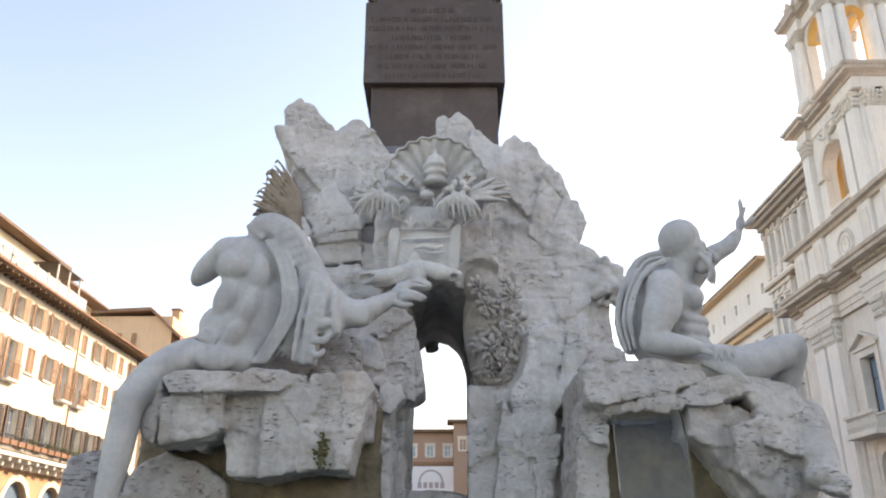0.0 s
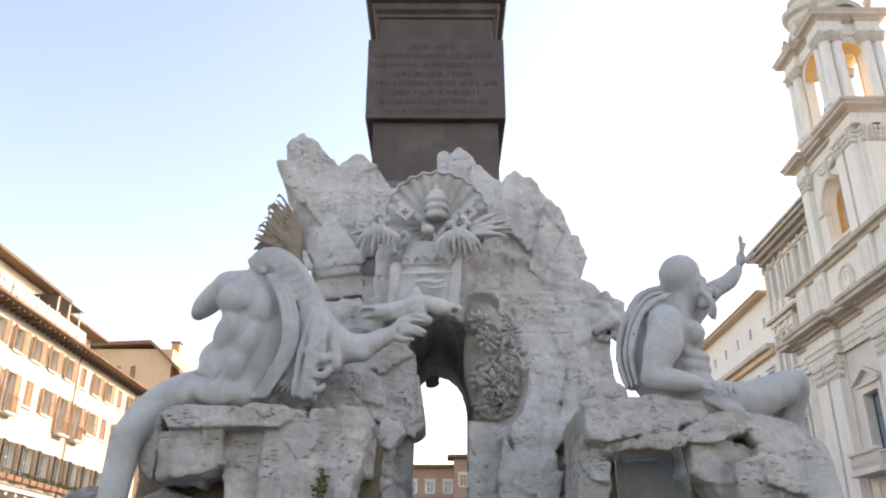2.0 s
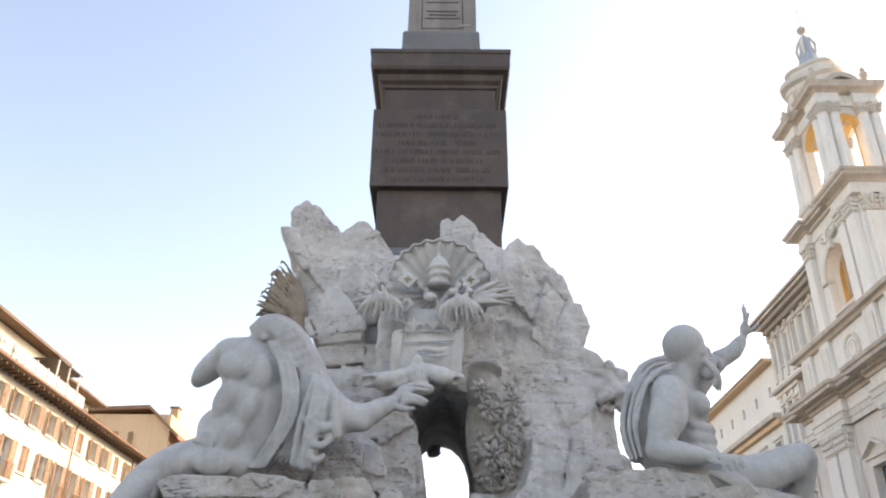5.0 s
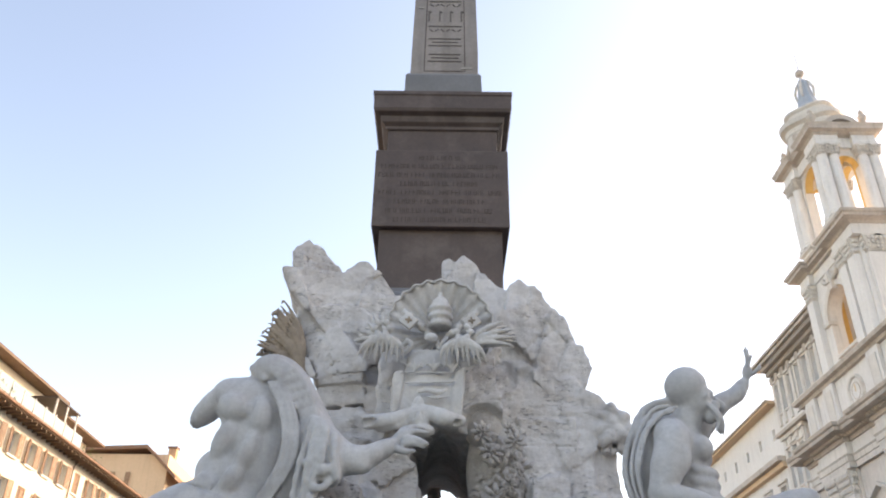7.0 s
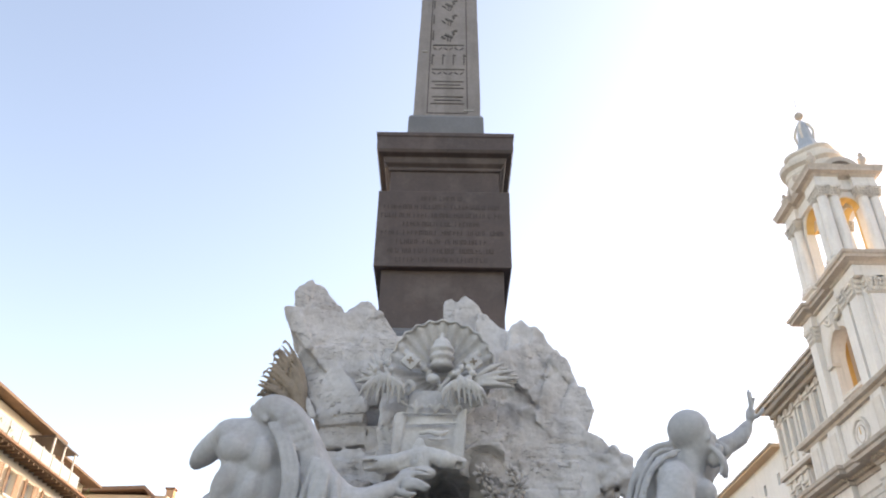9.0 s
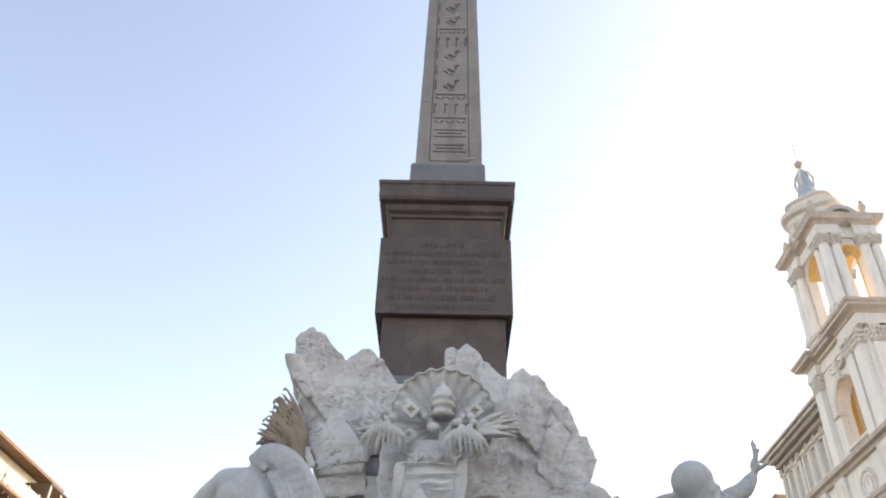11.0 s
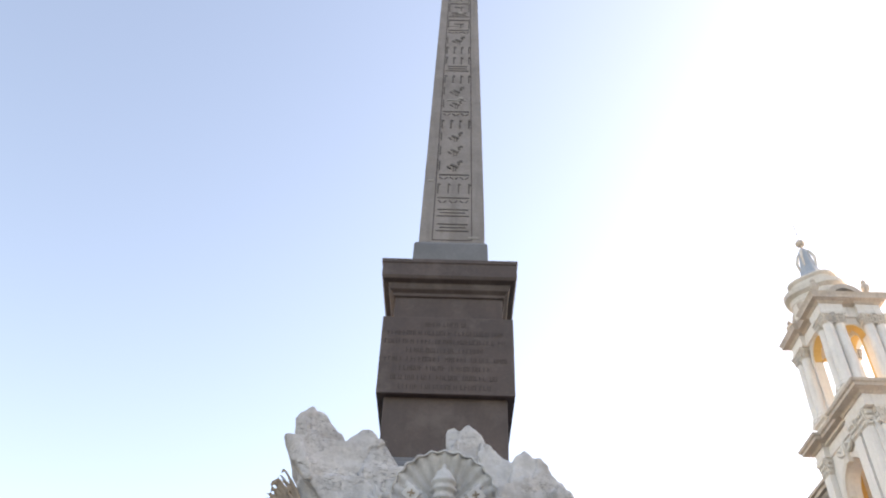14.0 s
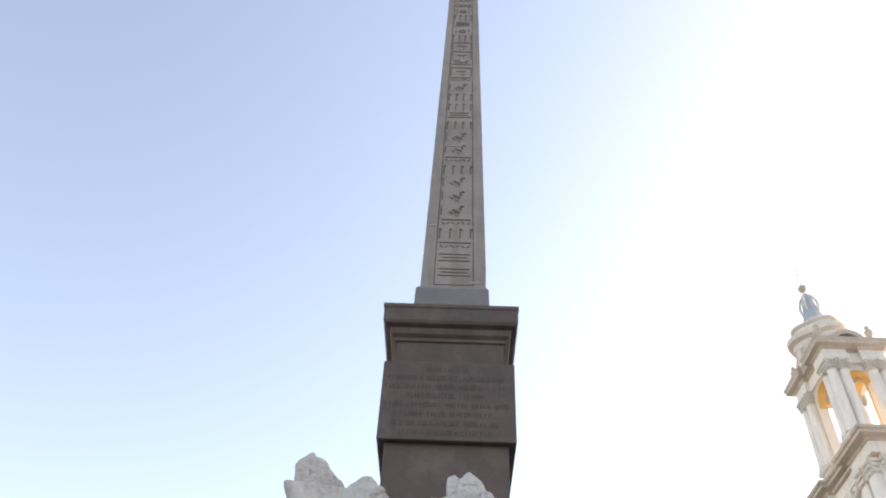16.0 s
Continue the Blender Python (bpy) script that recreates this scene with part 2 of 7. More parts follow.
def run_profile(bm, path, profile, closed=False):
    """A moulding: profile of (outward, z) swept along a level path of (x, y), outward to the right of the way."""
    n = len(path)
    rings = []
    for i, p in enumerate(path):
        p = Vector(p)
        a = Vector(path[i - 1]) if i or closed else None
        b = Vector(path[(i + 1) % n]) if i + 1 < n or closed else None
        d1 = (p - a).normalized() if a is not None else (b - p).normalized()
        d2 = (b - p).normalized() if b is not None else d1
        n1, n2 = Vector((d1.y, -d1.x)), Vector((d2.y, -d2.x))
        miter = (n1 + n2)
        miter = miter / max(0.3, miter.dot(n1))
        rings.append([bm.verts.new((p.x + miter.x * o, p.y + miter.y * o, z)) for o, z in profile])
    pairs = list(zip(rings, rings[1:])) + ([(rings[-1], rings[0])] if closed else [])
    for p, q in pairs:
        for i in range(len(profile) - 1):
            bm.faces.new((p[i], q[i], q[i + 1], p[i + 1]))
    if not closed:
        for r in (rings[0][::-1], rings[-1]):
            if len(r) > 2:
                bm.faces.new(r)
    return bm


def tube(bm, pts, radii, n=8):
    """A round bar along points, with a radius at each."""
    rings = []
    for i, p in enumerate(pts):
        p = Vector(p)
        d = (Vector(pts[min(i + 1, len(pts) - 1)]) - Vector(pts[max(i - 1, 0)])).normalized()
        u = d.orthogonal().normalized() if i == 0 else (u - d * u.dot(d)).normalized()
        v = d.cross(u)
        r = radii[i] if isinstance(radii, (list, tuple)) else radii
        rings.append([bm.verts.new(p + (u * math.cos(2 * math.pi * k / n) + v * math.sin(2 * math.pi * k / n)) * r) for k in range(n)])
    for p, q in zip(rings, rings[1:]):
        for k in range(n):
            bm.faces.new((p[k], p[(k + 1) % n], q[(k + 1) % n], q[k]))
    bm.faces.new(rings[0][::-1])
    bm.faces.new(rings[-1])
    return bm


# ---- carving: a block of space with distances to a union of forms, turned into a skin ----
LATTICE = np.random.RandomState(5).rand(32, 32, 32).astype(np.float32)
CELLS = np.random.RandomState(9).rand(32, 32, 32, 7).astype(np.float32)


def value_noise(p, scale, shift=0.0):
    q = p * np.asarray(scale, np.float32) + np.float32(shift + 100)
    i = np.floor(q).astype(np.int32)
    f = q - i
    f = f * f * (3 - 2 * f)
    i &= 31
    j = (i + 1) & 31
    out_n = 0
    for a, wx in ((i[:, 0], 1 - f[:, 0]), (j[:, 0], f[:, 0])):
        for b, wy in ((i[:, 1], 1 - f[:, 1]), (j[:, 1], f[:, 1])):
            for c, wz in ((i[:, 2], 1 - f[:, 2]), (j[:, 2], f[:, 2])):
                out_n = out_n + LATTICE[a, b, c] * wx * wy * wz
    return out_n - 0.5


def facets(p, scale):
    """Chiselled planes: every point follows the random plane of the nearest seed."""
    q = p * np.asarray(scale, np.float32) + 200
    base = np.floor(q).astype(np.int32)
    best, second = np.full(len(p), 9.0, np.float32), np.full(len(p), 9.0, np.float32)
    value = np.zeros(len(p), np.float32)
    for dx in (-1, 0, 1):
        for dy in (-1, 0, 1):
            for dz in (-1, 0, 1):
                c = base + (dx, dy, dz)
                k = CELLS[c[:, 0] & 31, c[:, 1] & 31, c[:, 2] & 31]
                off = q - c - k[:, :3]
                d = (off * off).sum(1)
                near = d < best
                second = np.where(near, best, np.minimum(second, d))
                best = np.where(near, d, best)
                value = np.where(near, (off * (k[:, 3:6] - 0.5)).sum(1) * 1.6 + (k[:, 6] - 0.5) * 0.5, value)
    return value, np.sqrt(second) - np.sqrt(best)


def outer_corners(corners):
    """The outer corners, in turning order."""
    pts = sorted(set(corners))
    sides = []
    for run in (pts, pts[::-1]):
        side = []
        for p in run:
            while len(side) > 1 and (side[-1][0] - side[-2][0]) * (p[1] - side[-2][1]) <= (side[-1][1] - side[-2][1]) * (p[0] - side[-2][0]):
                side.pop()
            side.append(p)
        sides += side[:-1]
    return sides


class Carving:
    def __init__(self, lo, hi, step):
        self.lo, self.step = np.array(lo, np.float32), step
        self.n = np.ceil((np.array(hi) - lo) / step).astype(int) + 1
        self.f = np.full(self.n, 1.0, np.float32)

    def grid(self, lo, hi):
        a = np.clip(np.floor((np.array(lo) - self.lo) / self.step).astype(int), 0, self.n)
        b = np.clip(np.ceil((np.array(hi) - self.lo) / self.step).astype(int) + 1, 0, self.n)
        ax = [(self.lo[k] + self.step * np.arange(a[k], b[k])).astype(np.float32) for k in range(3)]
        return tuple(slice(a[k], b[k]) for k in range(3)), np.stack(np.meshgrid(*ax, indexing="ij"), -1)

    def blend(self, where, d, k, cut):
        old = self.f[where]
        if cut:
            self.f[where] = np.maximum(old, -d)
        elif k > 0:
            h = np.clip(0.5 + 0.5 * (old - d) / k, 0, 1)
            self.f[where] = old * (1 - h) + d * h - k * h * (1 - h)
        else:
            self.f[where] = np.minimum(old, d)

    def block(self, c, half, turn=(0, 0, 0), r=0.03, k=0.0, cut=False):
        """A turned block with centre c and half sizes."""
        reach = float(np.linalg.norm(half)) + 0.3
        where, p = self.grid(np.array(c) - reach, np.array(c) + reach)
        if p.size:
            rot = np.array(Euler([radians(a) for a in turn]).to_matrix(), np.float32)
            q = np.abs((p - np.array(c, np.float32)) @ rot) - (np.array(half, np.float32) - r)
            self.blend(where, np.linalg.norm(np.maximum(q, 0), axis=-1) + np.minimum(q.max(-1), 0) - r, k, cut)
        return self

    def limb(self, a, b, ra, rb, k=0.08, cut=False):
        """A round limb from a to b with radius ra to rb."""
        a, b = np.array(a, np.float32), np.array(b, np.float32)
        reach = max(ra, rb) + 0.3
        where, p = self.grid(np.minimum(a, b) - reach, np.maximum(a, b) + reach)
        if p.size:
            ab = b - a
            t = np.clip(((p - a) @ ab) / max(1e-6, ab @ ab), 0, 1)
            self.blend(where, np.linalg.norm(p - a - t[..., None] * ab, axis=-1) - (ra + (rb - ra) * t), k, cut)
        return self

    def chain(self, pts, radii, k=0.08, cut=False):
        """Limbs end to end along a soft curve through the points."""
        pts, radii = np.array(pts, float), np.array(radii, float)
        if len(pts) > 2:
            t = np.arange(len(pts))
            fine = np.linspace(0, len(pts) - 1, 3 * (len(pts) - 1) + 1)
            i = np.clip(fine.astype(int), 0, len(pts) - 2)
            u = (fine - i)[:, None]
            a, b = pts[i], pts[i + 1]
            before, after = pts[np.maximum(i - 1, 0)], pts[np.minimum(i + 2, len(pts) - 1)]
            curve = a + 0.5 * u * (b - before) + u * u * (before - 2.5 * a + 2 * b - 0.5 * after) + u ** 3 * (1.5 * (a - b) + 0.5 * (after - before))
            radii, pts = np.interp(fine, t, radii), curve
        for i in range(len(pts) - 1):
            self.limb(pts[i], pts[i + 1], radii[i], radii[i + 1], k, cut)
        return self

    def slab(self, corners, front, back, sx=0.0, sz=0.0, r=0.015, k=0.0):
        """A broken slab: corners (x, z) of its convex face, the depths of front and back, and how the face recedes to the right and upwards."""
        q = np.array(outer_corners(corners), np.float32)
        mid = q.mean(0)
        lo, hi = q.min(0) - 0.3, q.max(0) + 0.3
        where, p = self.grid((lo[0], front - 1.0, lo[1]), (hi[0], back + 0.3, hi[1]))
        if p.size:
            x, y, z = p[..., 0], p[..., 1], p[..., 2]
            d = np.maximum((front + sx * (x - mid[0]) + sz * (z - mid[1]) - y) / math.sqrt(1 + sx * sx + sz * sz), y - back)
            turn = np.sign(np.cross(q[1] - q[0], q[2] - q[1]))
            for a, b in zip(q, np.roll(q, -1, 0)):
                e = (b - a) / np.linalg.norm(b - a) * turn
                g = (x - a[0]) * e[1] - (z - a[1]) * e[0]
                d = np.maximum(d, g) if not r else np.where(np.abs(d - g) < 2 * r, np.maximum(d, g) + (2 * r - np.abs(d - g)) ** 2 / (8 * r), np.maximum(d, g))
            self.blend(where, d, k, False)
        return self

    def passage(self, near, far):
        """Cuts a flaring arched way; near and far are (y, middle, half width, springing height, top)."""
        where, p = self.grid(self.lo, self.lo + self.step * (self.n - 1))
        t = (p[..., 1] - near[0]) / (far[0] - near[0])
        mid, half, spring, top = [near[i] + (far[i] - near[i]) * t for i in (1, 2, 3, 4)]
        d = np.hypot((p[..., 0] - mid) / half, np.maximum(p[..., 2] - spring, 0) / (top - spring)) - 1
        self.blend(where, d * half, 0, True)
        return self

    def lump(self, c, r, turn=(0, 0, 0), k=0.1, cut=False):
        """An egg-shaped lump."""
        reach = max(r) + 0.3
        where, p = self.grid(np.array(c) - reach, np.array(c) + reach)
        if p.size:
            rot = np.array(Euler([radians(a) for a in turn]).to_matrix(), np.float32)
            q = ((p - np.array(c, np.float32)) @ rot)
            s = np.linalg.norm(q / np.array(r, np.float32), axis=-1)
            g = np.linalg.norm(q / np.array(r, np.float32) ** 2, axis=-1) + 1e-6
            self.blend(where, s * (s - 1) / g, k, cut)
        return self

    def rough(self, band, change):
        """Adds change(points) to the distances near the skin."""
        idx = np.nonzero(np.abs(self.f) < band)
        p = self.lo + self.step * np.stack(idx, -1).astype(np.float32)
        self.f[idx] += change(p).astype(np.float32)
        return self

    def skin(self, relax=1):
        f, h = self.f, self.step
        f[0], f[-1], f[:, 0], f[:, -1], f[:, :, 0], f[:, :, -1] = 1, 1, 1, 1, 1, 1
        s = f < 0
        cells = [s[a:s.shape[0] - 1 + a, b:s.shape[1] - 1 + b, c:s.shape[2] - 1 + c] for a in (0, 1) for b in (0, 1) for c in (0, 1)]
        total = sum(c.astype(np.int8) for c in cells)
        ci = np.nonzero((total > 0) & (total < 8))
        index = np.full(total.shape, -1, np.int64)
        index[ci] = np.arange(len(ci[0]))
        base = np.stack(ci, -1)
        acc, cnt = np.zeros((len(base), 3), np.float32), np.zeros(len(base), np.float32)
        for axis in range(3):
            others = [k for k in range(3) if k != axis]
            for u in (0, 1):
                for v in (0, 1):
                    o = np.zeros(3, int)
                    o[others[0]], o[others[1]] = u, v
                    p0 = base + o
                    p1 = p0.copy()
                    p1[:, axis] += 1
                    f0, f1 = f[tuple(p0.T)], f[tuple(p1.T)]
                    on = (f0 < 0) != (f1 < 0)
                    t = np.where(on, f0 / np.where(on, f0 - f1, 1), 0)
                    pos = p0.astype(np.float32)
                    pos[:, axis] += t
                    acc += pos * on[:, None]
                    cnt += on
        verts = self.lo + h * acc / cnt[:, None]
        quads = []
        for axis in range(3):
            others = [k for k in range(3) if k != axis]
            sl0, sl1 = [slice(None)] * 3, [slice(None)] * 3
            sl0[axis], sl1[axis] = slice(0, -1), slice(1, None)
            e = np.stack(np.nonzero(s[tuple(sl0)] != s[tuple(sl1)]), -1)
            e = e[(e[:, others[0]] > 0) & (e[:, others[1]] > 0)]
            inside = s[tuple(e.T)]
            c = []
            for u, v in ((0, 0), (1, 0), (1, 1), (0, 1)):
                q = e.copy()
                q[:, others[0]] -= u
                q[:, others[1]] -= v
                c.append(index[tuple(q.T)])
            q = np.stack(c, -1)
            flip = inside if axis == 1 else ~inside
            q[flip] = q[flip][:, ::-1]
            quads.append(q)
        quads = np.concatenate(quads)
        quads = quads[(quads >= 0).all(1)]
        for _ in range(relax):
            acc, cnt = np.zeros_like(verts), np.zeros(len(verts), np.float32)
            for a, b in ((0, 1), (1, 2), (2, 3), (3, 0)):
                np.add.at(acc, quads[:, a], verts[quads[:, b]])
                np.add.at(cnt, quads[:, a], 1)
            verts = 0.5 * verts + 0.5 * acc / np.maximum(cnt, 1)[:, None]
        return verts, quads

    def mesh(self, name, mat, parent=None, label="", relax=1, crease=0):
        verts, quads = self.skin(relax)
        me = bpy.data.meshes.new(name)
        me.vertices.add(len(verts))
        me.vertices.foreach_set("co", verts.astype(np.float32).ravel())
        me.loops.add(len(quads) * 4)
        me.loops.foreach_set("vertex_index", quads.astype(np.int32).ravel())
        me.polygons.add(len(quads))
        me.polygons.foreach_set("loop_start", np.arange(0, len(quads) * 4, 4, dtype=np.int32))
        me.polygons.foreach_set("use_smooth", np.ones(len(quads), bool))
        me.update(calc_edges=True)
        me.validate()
        if crease:
            me.set_sharp_from_angle(angle=radians(crease))
        me.materials.append(mat)
        ob = new(name, me)
        if parent:
            ob.parent = parent
        return tagged(ob, label)


# ---- ground and basin ----
bm = bmesh.new()
bmesh.ops.create_grid(bm, x_segments=2, y_segments=2, size=900)
tagged(part("ground", bm, M_PAVE), "dark basalt paving of the square", "ground", kind="structure")
basin = thing("fountain_basin", "round travertine basin holding water, set in the paving", "basin", at=(0, 13.5, 0))
part("rim", lathe([(9.6, 0.02), (9.6, 0.55), (9.68, 0.62), (9.95, 0.62), (10.02, 0.55), (10.02, 0.30), (10.4, 0.28), (10.4, 0.004)], 96), M_BASIN, basin)
part("water", lathe([(9.59, 0.30), (9.59, 0.42)], 96), M_POOL, basin, "still greenish water")


# ---- building parts; local x runs along the wall, local -y points out of it ----
def wall_with_holes(u0, u1, z0, z1, holes, thick=0.5):
    """A wall of blocks left round rectangular openings (u0, u1, z0, z1)."""
    bm = bmesh.new()
    zs = sorted({z0, z1, *(h[2] for h in holes), *(h[3] for h in holes)})
    for a, b in zip(zs, zs[1:]):
        row = sorted((h[0], h[1]) for h in holes if h[2] < (a + b) / 2 < h[3])
        x = u0
        for h0, h1 in row + [(u1, u1)]:
            if h0 - x > 0.01:
                add_box(bm, x, h0, 0, thick, a, b)
            x = h1
    return bm


def arch_panel(bm, u0, u1, z0, z1, o0, o1, oz, spring, y0, y1, n=14, m=None):
    """A wall panel with a round-headed opening from o0 to o1."""
    if oz > z0:
        add_box(bm, o0, o1, y0, y1, z0, oz, 0, m)
    add_box(bm, u0, o0, y0, y1, z0, z1, 0, m)
    add_box(bm, o1, u1, y0, y1, z0, z1, 0, m)
    c, r = (o0 + o1) / 2, (o1 - o0) / 2
    cols = []
    for i in range(n + 1):
        a = math.pi * i / n
        x, z = c - r * math.cos(a), spring + r * math.sin(a)
        cols.append([bm.verts.new((m @ Vector(q)) if m else q) for q in ((x, y0, z), (x, y0, z1), (x, y1, z1), (x, y1, z))])
    for p, q in zip(cols, cols[1:]):
        for k in range(4):
            bm.faces.new((p[k], p[(k + 1) % 4], q[(k + 1) % 4], q[k]))
    return bm


def arch_band(bm, c, spring, r0, r1, y0, y1, n=16, m=None):
    """The moulded band round an arch."""
    cols = []
    for i in range(n + 1):
        a = math.pi * i / n
        cols.append([bm.verts.new((m @ Vector(q)) if m else q) for q in ((c - r * math.cos(a), y, spring + r * math.sin(a)) for r, y in ((r0, y0), (r1, y0), (r1, y1), (r0, y1)))])
    for p, q in zip(cols, cols[1:]):
        for k in range(4):
            bm.faces.new((p[k], p[(k + 1) % 4], q[(k + 1) % 4], q[k]))
    bm.faces.new(cols[0][::-1])
    bm.faces.new(cols[-1])
    return bm


MESHES = {}


def put(name, key, maker, mat, parent, m=None, label=""):
    """A part that shares its mesh with all others of the same key."""
    if key not in MESHES:
        bm = maker()
        bmesh.ops.recalc_face_normals(bm, faces=bm.faces)
        me = bpy.data.meshes.new(key)
        bm.to_mesh(me)
        bm.free()
        me.materials.append(mat)
        MESHES[key] = me
    ob = new(name, MESHES[key])
    ob.parent = parent
    if m:
        ob.matrix_local = m
    return tagged(ob, label)


def sash(w, h):
    bm = bmesh.new()
    t = 0.07
    for x0, x1, z0, z1 in ((0, t, 0, h), (w - t, w, 0, h), (t, w - t, 0, t), (t, w - t, h - t, h), (w / 2 - 0.04, w / 2 + 0.04, t, h - t), (t, w / 2 - 0.04, h * 0.62, h * 0.62 + 0.04), (w / 2 + 0.04, w - t, h * 0.62, h * 0.62 + 0.04)):
        add_box(bm, x0, x1, 0, 0.06, z0, z1)
    return bm


def leaf_of_shutter(w, h):
    bm = bmesh.new()
    t = 0.07
    for x0, x1, z0, z1 in ((0, t, 0, h), (w - t, w, 0, h), (t, w - t, 0, t), (t, w - t, h - t, h), (t, w - t, h / 2, h / 2 + t)):
        add_box(bm, x0, x1, 0, 0.05, z0, z1)
    n = int(h / 0.14)
    for i in range(n):
        z = t + (h - 2 * t) * i / n
        add_box(bm, t, w - t, 0.012, 0.032, z, z + 0.10, 0, Matrix.Translation((0, 0, 0)))
    return bm


def add_window(house, u, z0, w, h, mat_sh=None, surround=0.0, closed=False, depth=0.28, sill=True, mat_frame=None, mat_trim=None, pediment=False):
    win = new("window")
    win.parent = house
    win.matrix_local = pose(u - w / 2, 0, z0)
    put("pane", f"pane{w:.2f}_{h:.2f}", lambda: box(0.02, w - 0.02, depth + 0.05, depth + 0.07, 0.02, h - 0.02), M_GLASS, win)
    put("window_frame", f"sash{w:.2f}_{h:.2f}", lambda: sash(w, h), mat_frame or M_FRAME, win, pose(0, depth, 0))
    if mat_sh:
        lw = w / 2
        key = f"leaf{w:.2f}_{h:.2f}{mat_sh.name}"
        if closed:
            put("shutter", key, lambda: leaf_of_shutter(lw, h), mat_sh, win, pose(0, 0.05, 0))
            put("shutter", key, lambda: leaf_of_shutter(lw, h), mat_sh, win, pose(lw, 0.05, 0))
        else:
            put("shutter", key, lambda: leaf_of_shutter(lw, h), mat_sh, win, pose(0, -0.06, 0, 0, 0, 180 + 12))
            put("shutter", key, lambda: leaf_of_shutter(lw, h), mat_sh, win, pose(w, -0.06, 0, 0, 0, -12))
    if sill:
        put("sill", f"sill{w:.2f}", lambda: box(-0.12, w + 0.12, -0.12, depth, -0.12, -0.002, 0.01), mat_trim or M_FRAME, win)
    if surround:
        s = surround

        def trim():
            b = bmesh.new()
            add_box(b, -s, -0.002, -0.08, 0.05, -0.002, h + s)
            add_box(b, w + 0.002, w + s, -0.08, 0.05, -0.002, h + s)
            add_box(b, -0.001, w + 0.001, -0.08, 0.05, h + 0.002, h + s - 0.001)
            add_box(b, -s - 0.1, w + s + 0.1, -0.22, 0.05, h + s + 0.002, h + s + 0.16)
            return b
        put("surround", f"trim{w:.2f}_{h:.2f}_{s:.2f}", trim, mat_trim or M_CHURCH, win)
    if pediment:
        def gable():
            b = bmesh.new()
            z, hw = h + surround + 0.16, w / 2 + surround + 0.25
            for a, c in (((-hw, 0), (0, 0.75)), ((0, 0.75), (hw, 0))):
                pts = [(w / 2 + x, y, z + zz + dz) for (x, zz) in (a, c) for y in (-0.35, 0.05) for dz in (0, 0.2)]
                v = [b.verts.new(q) for q in pts]
                for f in ((0, 1, 5, 4), (2, 6, 7, 3), (0, 4, 6, 2), (1, 3, 7, 5), (0, 2, 3, 1), (4, 5, 7, 6)):
                    b.faces.new([v[i] for i in f])
            return b
        put("pediment", f"gable{w:.2f}_{h:.2f}", gable, mat_trim or M_CHURCH, win)
    return win


def railing(parent, u0, u1, z0, h, y, step=0.16, name="balcony_railing"):
    bm = bmesh.new()
    add_box(bm, u0, u1, y - 0.03, y + 0.03, z0 + h - 0.05, z0 + h)
    add_box(bm, u0, u1, y - 0.02, y + 0.02, z0 + 0.05, z0 + 0.09)
    n = int((u1 - u0) / step)
    for i in range(n + 1):
        x = u0 + (u1 - u0) * i / n
        add_box(bm, x - 0.012, x + 0.012, y - 0.012, y + 0.012, z0, z0 + h - 0.05)
    return part(name, bm, M_IRON, parent, "black iron railing")


def leaf_clump(rng, n, size, leaf):
    bm = bmesh.new()
    for _ in range(n):
        c = Vector((rng.gauss(0, size[0]), rng.gauss(0, size[1]), abs(rng.gauss(0, size[2]))))
        m = Matrix.Translation(c) @ Euler((rng.uniform(0, 6), rng.uniform(0, 6), rng.uniform(0, 6))).to_matrix().to_4x4()
        v = [bm.verts.new(m @ Vector(q)) for q in ((-leaf, 0, 0), (0, leaf * 0.5, leaf * 0.2), (leaf, 0, 0), (0, -leaf * 0.5, leaf * 0.2))]
        bm.faces.new(v)
    return bm


